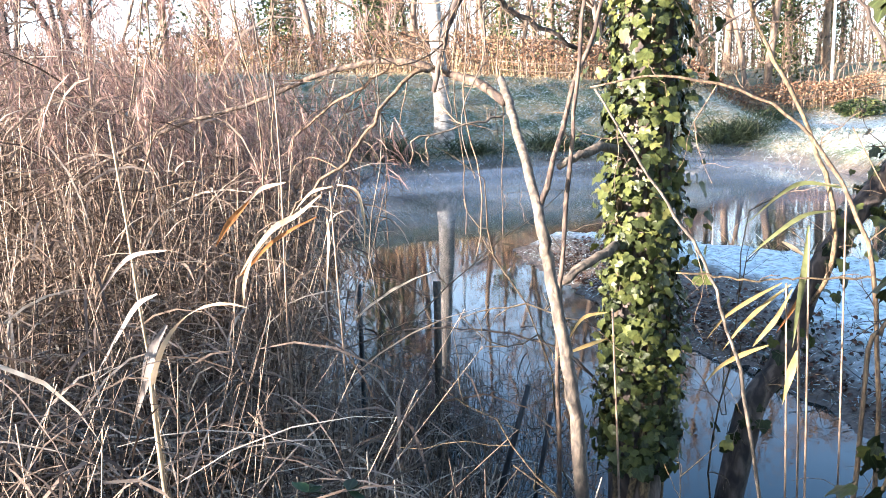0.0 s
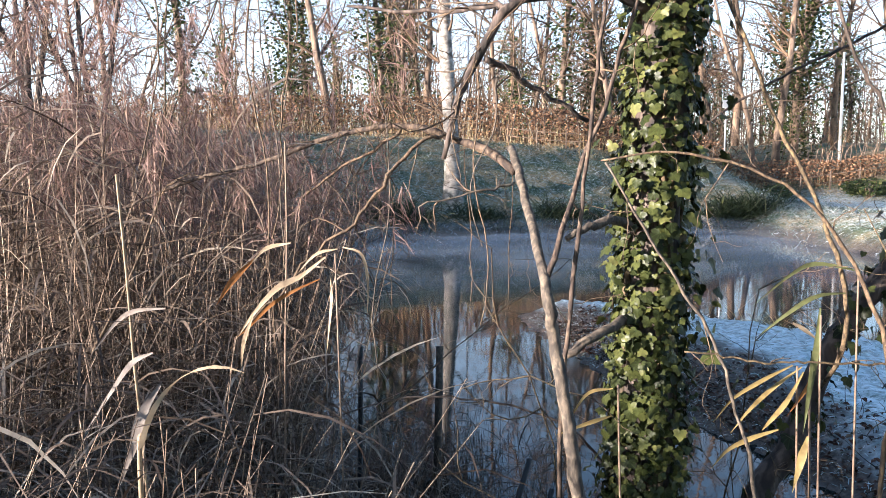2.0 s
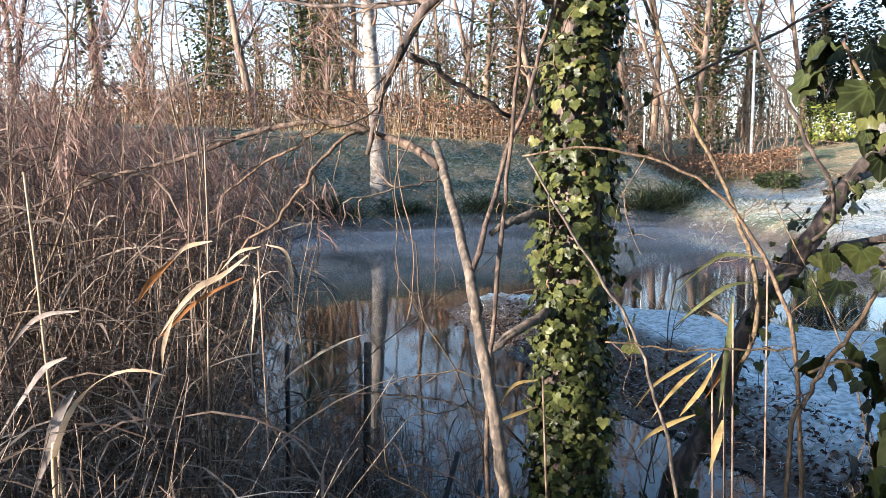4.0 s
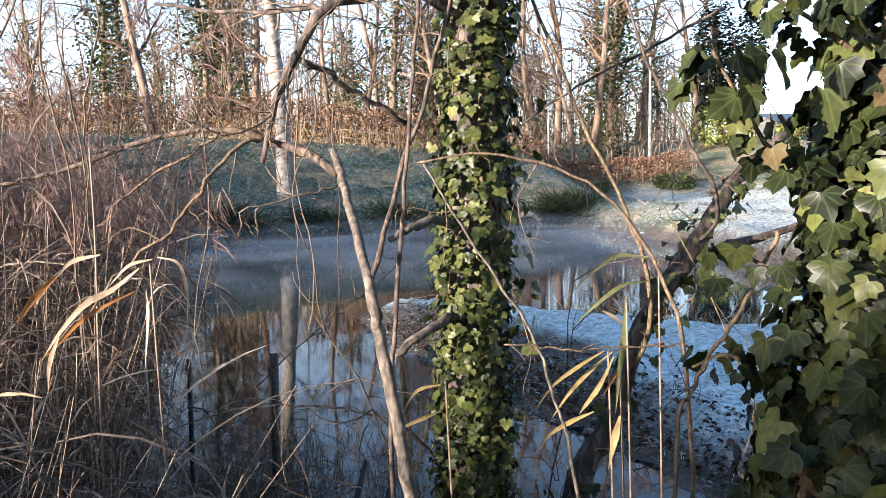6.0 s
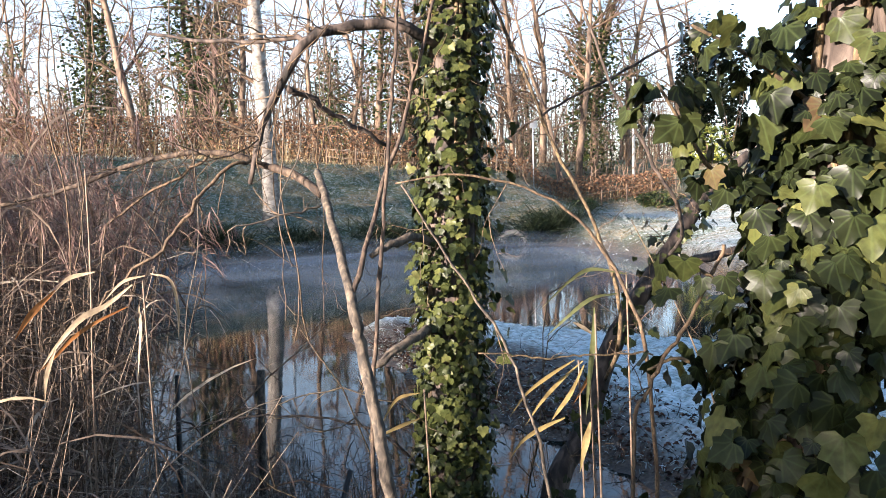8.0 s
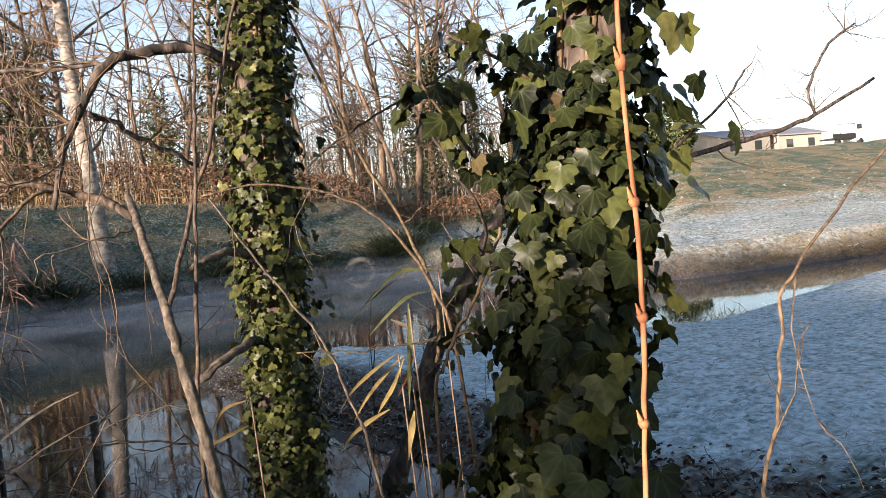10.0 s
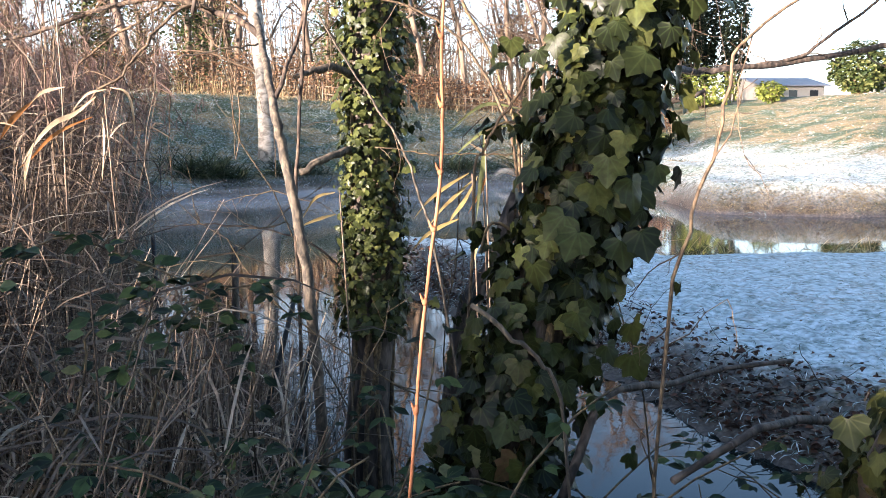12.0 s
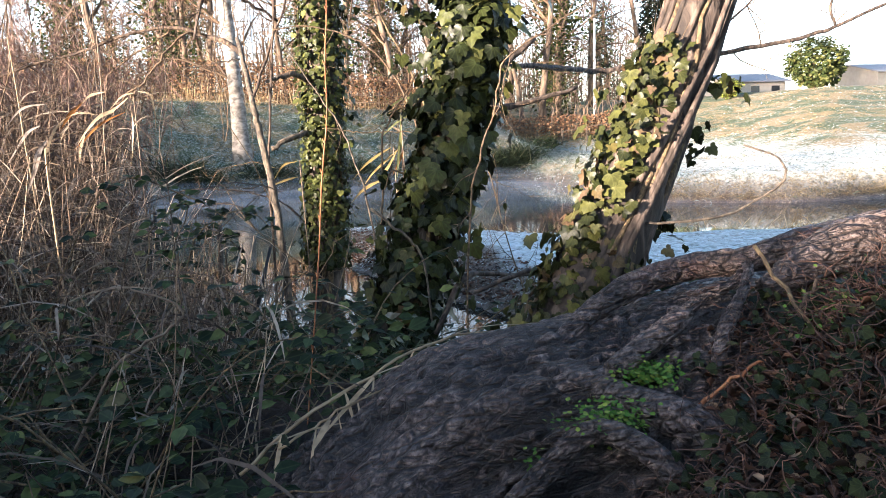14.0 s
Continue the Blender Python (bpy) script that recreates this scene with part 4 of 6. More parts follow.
# leaning ivied sapling on the far side of the gap
tree_d = thing("leaning_sapling", (0.95, 2.85, 0.3), "crooked leaning sapling with ivy and dark bark", "tree")
limb(tree_d, "trunk", [(0.95, 2.85, 0.3), (1.1, 2.9, 1.23), (1.25, 2.95, 1.48), (1.37, 3.0, 1.75), (1.49, 3.0, 1.97), (1.62, 3.0, 2.15), (1.76, 3.05, 2.31), (1.89, 3.1, 2.45), (2.1, 3.1, 2.62)], (0.05, 0.048, 0.043, 0.04, 0.032, 0.02), BARK_DARK, 52, 10, 34, 14, 0.3)
limb(tree_d, "limb", [(1.61, 3.0, 2.13), (1.79, 3.05, 2.16), (2.0, 3.1, 2.2), (2.4, 3.1, 2.3)], (0.028, 0.022, 0.012), BARK_DARK, 53, 8, 16, 8, 0.3)
limb(tree_d, "limb", [(1.88, 3.09, 2.44), (2.35, 3.6, 2.48), (2.9, 4.3, 2.52), (3.25, 4.7, 2.54), (3.6, 4.7, 2.57), (4.1, 4.7, 2.62), (4.8, 4.7, 2.73), (5.4, 4.7, 2.83), (5.82, 4.7, 2.95), (6.5, 4.7, 3.22)], (0.016, 0.022, 0.024, 0.02, 0.013), BARK_DARK, 55, 8, 40, 6, 0.5, 0.007, droop=-0.05)
limb(tree_d, "limb", [(3.75, 4.7, 2.58), (4.1, 4.68, 2.66), (4.32, 4.66, 2.8), (4.7, 4.6, 3.08), (4.9, 4.6, 3.3)], (0.016, 0.012, 0.008), BARK_DARK, 56, 6, 18, 7, 0.35, 0.006, droop=-0.05)
limb(tree_d, "limb", [(5.75, 4.7, 2.93), (5.7, 4.7, 3.15), (5.95, 4.7, 3.5), (6.3, 4.7, 3.7)], (0.014, 0.009), BARK_DARK, 57, 6, 18, 9, 0.5, 0.006, droop=-0.05)
ivy_coat(tree_d, spline([(1.1, 2.9, 1.23), (1.25, 2.95, 1.48), (1.37, 3.0, 1.75), (1.49, 3.0, 1.97), (1.62, 3.0, 2.15), (1.76, 3.05, 2.31), (1.89, 3.1, 2.45)], 16), (0.05, 0.03), 60, 90, 0.046, np.random.default_rng(54), shaggy=0.04)

# loose drooping twigs and tangle
rng = np.random.default_rng(60)
for k in range(16):
    x, y = rng.uniform(-1.0, 0.45), rng.uniform(2.5, 3.6)
    top, drop = rng.uniform(3.1, 3.6), rng.uniform(0.5, 1.5)
    run = [(x, y, top)]
    for i in range(5):
        px, py, pz = run[-1]
        run.append((px + rng.normal(0, 0.035), py + rng.normal(0, 0.03), pz - drop / 5))
    shoot("slender drooping twig hanging from the canopy", run, (0.004, 0.0025), (BARK_TWIG, BARK_GREY)[k % 2], 600 + k, 3, 0.15, "hanging_twig", 20)
for k in range(8):
    x, y = (-1.0, -0.85, -0.72, -1.45, -1.2, -0.95, -1.35, -0.8)[k], rng.uniform(2.9, 3.8) if k < 5 else rng.uniform(3.8, 4.8)
    bush = thing("bare_shrub", (x, y, hz(x, y)), "tangled bare shrub with reddish-brown crooked twigs", "shrub", "bare shrubs in the reeds")
    for s in range(3):
        g = Geo()
        run = crooked((x + rng.normal(0, 0.05), y, hz(x, y) - 0.05), (rng.normal(0.04, 0.2), rng.normal(0, 0.15), 1), rng.uniform(2.3, 3.1), 14, 0.12, rng)
        tube(g, run, (0.008, 0.0025), 5, 0.1, rng)
        stem = part("stem", g, BARK_TWIG, bush)
        g = Geo()
        twigs_along(g, run[5:], 15, 0.4, 0.003, rng, 0.3, 0.7, 3, 0.0, 1)
        part("twig", g, BARK_TWIG, stem, kind="stuff")
for k in range(2):
    x, y = (1.85, 1.0)[k], (2.5, 3.1)[k]
    bush = thing("bare_shrub", (x, y, hz(x, y)), "thin bare shrub with dark twigs on the water's edge", "shrub", "bare shrubs by the trunks")
    for s in range(2):
        g = Geo()
        run = crooked((x + rng.normal(0, 0.05), y, hz(x, y) - 0.05), (rng.normal(0, 0.25), rng.normal(0, 0.15), 1), rng.uniform(2.0, 2.8), 14, 0.1, rng)
        tube(g, run, (0.006, 0.002), 5, 0.1, rng)
        stem = part("stem", g, BARK_OLIVE, bush)
        g = Geo()
        twigs_along(g, run[5:], 9, 0.45, 0.003, rng, 0.25, 0.8, 3, 0.0, 1)
        part("twig", g, BARK_OLIVE, stem, kind="stuff")


# ---- reeds ----
def reed(stalks, leaves, plumes, x, y, z, tall, lean, rng, leafy=4, plume=0.3, thick=0.0032):
    way = np.array((lean[0], lean[1], 1.0))
    run = crooked((x, y, z), way, tall, 4, 0.05, rng)
    tube(stalks, run, (thick, thick * 0.6), 3, cap=False)
    for _ in range(leafy):
        u = rng.uniform(0.25, 0.97) * 4
        i = min(int(u), 3)
        p = run[i] + (run[i + 1] - run[i]) * (u - i)
        a = rng.uniform(0, 6.28)
        blade(leaves, p, (math.cos(a), math.sin(a), rng.uniform(0.2, 1.2)), rng.uniform(0.2, 0.5), rng.uniform(0.004, 0.011) * (1 if y < 6 else 1.5), rng.uniform(0.5, 2.6), rng, 4)
    if rng.random() < plume:
        tip, fall = run[-1], np.array((rng.normal(0.4, 0.4), rng.normal(0, 0.4), 0))
        for _ in range(46):
            u = rng.uniform(0, 1)
            p = tip + np.array((0, 0, 0.2 * u)) + fall * 0.12 * u * u
            w = fall * 0.6 + rng.normal(0, 0.5, 3) + np.array((0, 0, 0.35 - 0.9 * u))
            blade(plumes, p, w, rng.uniform(0.05, 0.12), 0.0045, 1.0, rng, 2)


rng = np.random.default_rng(70)
beds = [("reed_bed", "dense bed of dry brown reeds with feathery plumes", 2100, (-3.4, -0.15), (2.9, 6.5), (1.7, 2.4), 10),
        ("reed_bed", "tall dry reeds with plumes further along the shore", 1500, (-7.5, -1.0), (6.0, 15.0), (2.0, 2.7), 5),
        ("reed_bed", "far stand of dry reeds at the pond's edge", 900, (-14.0, -2.6), (15.0, 27.0), (2.3, 3.2), 3)]
for name, label, count, xs, ys, talls, leafy in beds:
    s, l, p = Geo(), Geo(), Geo()
    placed = 0
    while placed < count:
        x, y = rng.uniform(*xs), rng.uniform(*ys)
        edge = -0.1 - 0.187 * (y - 0.19)
        if x > edge + rng.normal(0, 0.08):
            continue
        reed(s, l, p, x, y, max(hz(x, y), -0.15) - 0.05, rng.uniform(*talls), (rng.normal(0.05, 0.13), rng.normal(0, 0.1)), rng, leafy, 0.55, 0.0019 if y < 6 else 0.004)
        placed += 1
    bed = thing(name, (xs[1], ys[0], 0), label, "reeds", kind="stuff")
    part("stalk", s, REED_STALK, bed, kind="stuff")
    part("leaf_blade", l, REED_LEAF, bed, kind="stuff")
    part("plume", p, PLUME, bed, kind="stuff")

# bent and broken reeds close by, and long dead blades lying over each other
s, l = Geo(), Geo()
for k in range(700):
    x, y = rng.uniform(-2.3, -0.2), rng.uniform(1.7, 3.1)
    if x > -0.2 - 0.18 * y + rng.normal(0, 0.05):
        continue
    reed(s, l, l, x, y, hz(x, y) - 0.03, rng.uniform(0.7, 1.5), (rng.normal(0.2, 0.35), rng.normal(-0.05, 0.25)), rng, 8, 0.0, 0.002)
for k in range(6500):
    x, y = rng.uniform(-2.8, -0.2), rng.uniform(1.6, 3.6)
    if x > -0.12 - 0.17 * y + rng.normal(0, 0.08):
        continue
    z = hz(x, y) + rng.uniform(0.1, 1.0) ** 1.3
    a = rng.normal(-0.2, 0.8) + (math.pi if rng.random() < 0.45 else 0)
    blade(l, (x, y, z), (math.cos(a), math.sin(a) * 0.6, rng.uniform(0.0, 0.8)), rng.uniform(0.2, 0.5), rng.uniform(0.003, 0.009), rng.uniform(0.3, 1.8), rng, 5)
bed = thing("fallen_reeds", (-1.0, 2.3, 0.6), "matted dead reed blades bent over one another", "reeds", kind="stuff")
part("stalk", s, REED_STALK, bed, kind="stuff")
part("leaf_blade", l, REED_LEAF, bed, kind="stuff")

s, l = Geo(), Geo()
for k in range(800):
    x, y = rng.uniform(-2.2, 0.35), rng.uniform(-0.2, 2.3)
    if x > 0.3 - 0.2 * y or (y < 0.8 and rng.random() < 0.7):
        continue
    reed(s, l, l, x, y, hz(x, y) - 0.03, rng.uniform(0.3, 0.85), (rng.normal(0.1, 0.4), rng.normal(0, 0.3)), rng, 3, 0.0, 0.0025)
bed = thing("broken_reeds", (-0.6, 1.5, 0.8), "broken dead reed stems among the brambles", "reeds", kind="stuff")
part("stalk", s, REED_STALK, bed, kind="stuff")
part("leaf_blade", l, REED_LEAF, bed, kind="stuff")

s, l = Geo(), Geo()
for k in range(1250):
    x, y = rng.uniform(-1.9, 0.28), rng.uniform(1.75, 3.3)
    if x > 0.32 - 0.2 * (y - 1.7) + rng.normal(0, 0.06) or hz(x, y) < -0.4:
        continue
    reed(s, l, l, x, y, hz(x, y) - 0.05, rng.uniform(0.55, 1.2) * (1.0 if x < -0.5 else 0.8), (rng.normal(0.05, 0.16), rng.normal(0, 0.12)), rng, 2, 0.0, 0.0036)
bed = thing("standing_reeds", (-0.5, 2.3, 0.5), "upright broken straw-brown reed stems on the bank", "reeds", kind="stuff")
part("stalk", s, REED_STRAW, bed, kind="stuff")
part("leaf_blade", l, REED_STRAW, bed, kind="stuff")

# thin reeds standing in the shallow water
s, l, p = Geo(), Geo(), Geo()
for k in range(1800):
    x, y = rng.uniform(-1.0, 0.9), rng.uniform(3.3, 6.6)
    if shore_distance(np.array([x]), np.array([y]))[0] > 0.35 or (x > 0.3 and rng.random() < 0.75):
        continue
    reed(s, l, p, x, y, -0.2, rng.uniform(0.4, 1.0), (rng.normal(0, 0.2), rng.normal(0, 0.14)), rng, 2, 0.03, 0.0024)
bed = thing("water_reeds", (0.0, 4.0, 0.0), "sparse broken reed stems standing in shallow water", "reeds", kind="stuff")
part("stalk", s, REED_STALK, bed, kind="stuff")
part("leaf_blade", l, REED_LEAF, bed, kind="stuff")
part("plume", p, PLUME, bed, kind="stuff")


def single_reed(label, pts, radii, blades, seed, stalk_mat=REED_PALE, leaf_mat=REED_PALE):
    """One reed that stands out: stalk, and each blade (start, way, length, width, bend)."""
    rng = np.random.default_rng(seed)
    ob = thing("reed", pts[0], label, "reed", "single reeds that stand out")
    g = Geo()
    tube(g, spline(pts, 18), radii, 6)
    part("stalk", g, stalk_mat, ob)
    for at, way, ln, wd, bend in blades:
        g = Geo()
        blade(g, at, way, ln, wd, bend, rng, 9)
        part("leaf_blade", g, leaf_mat, ob)
    return ob


single_reed("pale upright dead reed with drooping grey blades", [(-0.66, 2.0, 0.8), (-0.69, 2.0, 1.71), (-0.71, 2.0, 2.04), (-0.72, 2.0, 2.25), (-0.735, 2.0, 2.48)], (0.0036, 0.0034, 0.003),
            [((-0.97, 2.2, 2.56), (0.6, 0, -0.45), 0.2, 0.008, -0.6)], 81)
single_reed("pale upright dead reed stalk", [(-0.5, 1.6, 0.8), (-0.54, 1.6, 1.88), (-0.525, 1.6, 2.0)], (0.005, 0.0045), [((-0.53, 1.58, 1.98), (0.1, 0, 0.5), 0.28, 0.022, 2.4)], 82)
single_reed("tall brown reed with long drooping cream blades", [(-0.5, 2.6, 0.6), (-0.49, 2.6, 1.45), (-0.48, 2.6, 1.97), (-0.47, 2.6, 2.29), (-0.47, 2.6, 2.58)], (0.004, 0.0035, 0.003),
            [((-0.47, 2.58, 2.1), (0.4, 0, 0.5), 0.2, 0.009, 1.6)], 83, REED_STALK)


def ribbon(geo, pts, width, tilt, cup=0.12):
    """A long flat leaf along a run of points, widest before its middle, with a folded midrib."""
    n = 12
    run = spline(pts, n)
    verts, faces = [], []
    for i, p in enumerate(run):
        u = i / (n - 1)
        along = run[min(i + 1, n - 1)] - run[max(i - 1, 0)]
        side = np.cross(along, np.array((tilt, -1.0, 0.25 * tilt)))
        side = side / (np.linalg.norm(side) + 1e-9)
        h = 0.5 * width * (0.2 + 2.0 * u if u < 0.4 else 1.0 - ((u - 0.4) / 0.6) ** 1.25) + 0.0005
        fold = np.array((0.0, cup * width, 0.0)) * (1 if i % 4 else 0.6)
        verts.extend([tuple(p - side * h), tuple(p + fold), tuple(p + side * h)])
        if i:
            a, b = 3 * i - 3, 3 * i
            faces.extend([(a, a + 1, b + 1, b), (a + 1, a + 2, b + 2, b + 1)])
    geo.add(verts, faces)


BLADE_LOOKS = {"cream": (REED_PALE, "long drooping cream-coloured dead reed leaf"), "orange": (REED_RUST, "curled rust-orange dead reed leaf"), "grey": (REED_ASH, "broad ash-grey dead reed leaf hanging down"),
               "gold": (REED_GOLD, "sunlit golden dead reed leaf slanting down"), "green": (REED_OLIVE, "long olive-green sedge leaf")}
for k, (look_of, pts, wide) in enumerate([
    ('cream', [(-0.437, 2.5, 2.278), (-0.512, 2.5, 2.261), (-0.555, 2.5, 2.219)], 0.023),
    ('orange', [(-0.55, 2.5, 2.228), (-0.616, 2.5, 2.16), (-0.66, 2.5, 2.092)], 0.037),
    ('cream', [(-0.29, 2.45, 2.266), (-0.353, 2.45, 2.25), (-0.412, 2.45, 2.192)], 0.016),
    ('cream', [(-0.328, 2.45, 2.241), (-0.403, 2.45, 2.183), (-0.47, 2.45, 2.15), (-0.538, 2.45, 2.075), (-0.598, 2.45, 1.991)], 0.033),
    ('orange', [(-0.349, 2.47, 2.173), (-0.425, 2.47, 2.139), (-0.492, 2.47, 2.097), (-0.561, 2.47, 2.029), (-0.609, 2.47, 1.99)], 0.021),
    ('cream', [(-0.535, 2.44, 2.077), (-0.567, 2.44, 1.993), (-0.581, 2.44, 1.909)], 0.023),
    ('cream', [(-0.321, 2.5, 2.177), (-0.322, 2.5, 2.092), (-0.336, 2.5, 1.938)], 0.020),
    ('cream', [(-0.275, 2.42, 2.272), (-0.218, 2.42, 2.253), (-0.2, 2.42, 2.171), (-0.204, 2.42, 2.081)], 0.016),
    ('grey', [(-0.591, 1.9, 2.186), (-0.661, 1.9, 2.179), (-0.712, 1.9, 2.148), (-0.766, 1.9, 2.077)], 0.019),
    ('grey', [(-0.607, 1.85, 2.096), (-0.657, 1.85, 2.071), (-0.696, 1.85, 2.014), (-0.762, 1.85, 1.913)], 0.026),
    ('grey', [(-0.578, 1.8, 2.035), (-0.61, 1.8, 1.98), (-0.637, 1.8, 1.894), (-0.683, 1.8, 1.794)], 0.042),
    ('gold', [(0.987, 2.35, 1.952), (0.91, 2.35, 1.908), (0.834, 2.35, 1.85), (0.776, 2.35, 1.785)], 0.022),
    ('gold', [(1.032, 2.38, 1.937), (0.955, 2.38, 1.871), (0.886, 2.38, 1.813), (0.832, 2.38, 1.747)], 0.019),
    ('gold', [(1.018, 2.33, 1.933), (0.967, 2.33, 1.853), (0.922, 2.33, 1.796), (0.908, 2.33, 1.764)], 0.022),
    ('gold', [(0.934, 2.3, 1.785), (0.865, 2.3, 1.758), (0.805, 2.3, 1.718), (0.757, 2.3, 1.669)], 0.027),
    ('green', [(1.038, 2.3, 2.12), (1.037, 2.3, 2.004), (1.015, 2.3, 1.878), (1.001, 2.3, 1.774)], 0.027),
    ('gold', [(1.033, 2.32, 1.752), (1.009, 2.32, 1.687), (0.989, 2.32, 1.597)], 0.034),
    ('orange', [(1.055, 2.36, 1.934), (1.034, 2.36, 1.877), (0.99, 2.36, 1.795)], 0.028),
    ('green', [(1.24, 2.5, 2.196), (1.123, 2.5, 2.216), (1.042, 2.5, 2.187), (0.929, 2.5, 2.094)], 0.020),
    ('green', [(1.211, 2.5, 2.129), (1.111, 2.5, 2.12), (1.022, 2.5, 2.061), (0.949, 2.5, 1.992)], 0.020),
    ('cream', [(1.004, 2.4, 2.062), (1.045, 2.4, 2.038), (1.095, 2.4, 2.001)], 0.018),
    ('gold', [(0.482, 2.3, 1.895), (0.413, 2.3, 1.876), (0.357, 2.3, 1.796)], 0.015),
    ('gold', [(0.484, 2.3, 1.816), (0.414, 2.3, 1.8), (0.329, 2.3, 1.767)], 0.017),
    ]):
    g = Geo()
    run = [(x, y + 0.012 * math.sin(2.1 * k + 1.7 * i), z) for i, (x, y, z) in enumerate(pts)]
    ribbon(g, run, wide * (0.55 if pts[0][0] < 0 else 0.68), 0.7 * math.sin(1.9 * k))
    mat, label = BLADE_LOOKS[look_of]
    lone("reed_leaf", g, mat, label, "reed leaf", group="long dead reed leaves", at=pts[0])
for k, (x, y, top) in enumerate(((1.0, 2.34, 1.95), (1.05, 2.37, 1.94), (1.04, 2.3, 2.1), (0.5, 2.32, 1.9), (-0.3, 2.46, 2.25), (1.25, 2.52, 2.2))):
    single_reed("dead reed stalk bearing long slanting leaves", [(x + 0.03, y, 0.4), (x + 0.02, y, 1.3), (x, y, top)], (0.0036, 0.003), [], 85 + k, REED_STALK)

# posts and stakes in the shallows
for pts, r, label, mat in (([(-0.5, 4.6, -0.3), (-0.48, 4.6, 1.5)], 0.016, "dark tarred stake standing in the reeds", POST_DARK), ([(0.0, 3.2, 0.0), (0.1, 3.2, 0.46), (0.35, 3.2, 1.36)], 0.014, "black leaning stake at the water's edge", POST_DARK),
                           ([(0.22, 3.2, 0.0), (0.28, 3.2, 0.4), (0.44, 3.2, 1.24)], 0.012, "black leaning stake at the water's edge", POST_DARK), ([(-0.07, 5.5, -0.3), (-0.06, 5.5, 0.3), (-0.04, 5.5, 1.3)], 0.03, "broken bleached stump standing in the water", BARK_GREY)):
    g = Geo()
    tube(g, spline(pts, 8), (r, r * 0.85), 8, 0.08, rng)
    lone("stake", g, mat, label, "stake", group="stakes in the shallows", at=pts[0])


# ---- brambles ----
def bramble(x, y, z, seed, canes=4, reach=0.7, leaves=9, size=0.05):
    rng = np.random.default_rng(seed)
    ob = thing("bramble", (x, y, z), "arching bramble canes with dark green leaves", "bramble", "brambles on the bank")
    for c in range(canes):
        a = rng.uniform(0, 6.28)
        run = crooked((x + rng.normal(0, 0.06), y + rng.normal(0, 0.06), z - 0.05), (math.cos(a) * 0.6, math.sin(a) * 0.6, 1.0), reach * rng.uniform(0.7, 1.5), 10, 0.1, rng, 0.13)
        g = Geo()
        tube(g, run, (0.004, 0.002), 5, cap=False)
        cane = part("cane", g, BARK_OLIVE, ob)
        g = Geo()
        for _ in range(leaves):
            p = run[rng.integers(3, 11)]
            a2 = rng.uniform(0, 6.28)
            out = np.array((math.cos(a2), math.sin(a2), rng.uniform(-0.3, 0.5)))
            for turn in (-0.9, 0.0, 0.9):
                tip = np.array((math.cos(a2 + turn), math.sin(a2 + turn), out[2] - 0.25))
                ellipse_leaf(g, p + out * 0.03, tip, (rng.normal(0, 0.3), rng.normal(-0.3, 0.3), 1), size * rng.uniform(0.5, 1.1), 0.62)
        part("leaf", g, BRAMBLE, cane, kind="stuff")


for k, (x, y) in enumerate([(0.05, 1.9), (-0.25, 1.6), (-0.6, 1.3), (-1.0, 1.1), (-0.35, 1.0), (0.25, 1.75), (0.6, 1.9), (0.45, 2.2), (-1.2, 0.9), (1.4, 1.3), (1.75, 1.0), (1.2, 1.9), (2.0, 1.5), (-0.9, 0.6), (1.9, 0.5), (0.7, 1.0), (-0.3, 0.45), (0.1, 0.6), (-0.6, 0.1), (0.25, 0.95), (0.0, 0.0), (-0.5, -0.35), (0.45, 0.6), (-1.0, -0.1), (-0.1, 1.35), (-0.2, 0.2), (-0.75, 0.3), (-0.45, 0.7), (-0.2, -0.2), (-0.75, -0.2)]):
    bramble(x, y, hz(x, y), 100 + k, 6, 0.5 if y > 1.25 else 0.66, 9)
# long canes that arch over the water's edge, with leaves in threes
for k, pts in enumerate(([(-0.75, 1.30, 0.75), (-0.41, 1.30, 1.64), (-0.23, 1.30, 1.87), (-0.04, 1.30, 1.82), (0.15, 1.30, 1.70)],
                         [(-0.30, 1.45, 0.70), (-0.03, 1.45, 1.48), (0.03, 1.45, 1.65), (0.21, 1.45, 1.73), (0.31, 1.45, 1.65)],
                         [(-0.55, 1.20, 0.80), (-0.18, 1.20, 1.49), (-0.12, 1.20, 1.69), (0.02, 1.20, 1.78), (-0.06, 1.20, 1.60)],
                         [(-0.10, 1.50, 0.70), (0.18, 1.50, 1.36), (0.17, 1.50, 1.57), (0.05, 1.50, 1.65), (-0.10, 1.50, 1.61)])):
    ob = thing("bramble", pts[0], "long arching bramble cane with dark green leaves", "bramble", "brambles on the bank")
    run = spline(pts, 16) + rng.normal(0, 0.004, (16, 3))
    g = Geo()
    tube(g, run, (0.004, 0.0018), 5, cap=False)
    cane = part("cane", g, BARK_OLIVE, ob)
    g = Geo()
    for i in range(3, 16):
        for q in range(2):
            a2 = rng.uniform(0, 6.28)
            for turn in (-0.9, 0.0, 0.9):
                ellipse_leaf(g, run[i] + np.array((math.cos(a2), math.sin(a2), 0.2)) * 0.025, (math.cos(a2 + turn), math.sin(a2 + turn), rng.uniform(-0.6, 0.3)), (rng.normal(0, 0.7), rng.normal(-0.6, 0.5), 0.8), rng.uniform(0.025, 0.055), 0.6)
    part("leaf", g, BRAMBLE, cane, kind="stuff")
g, gg = Geo(), Geo()
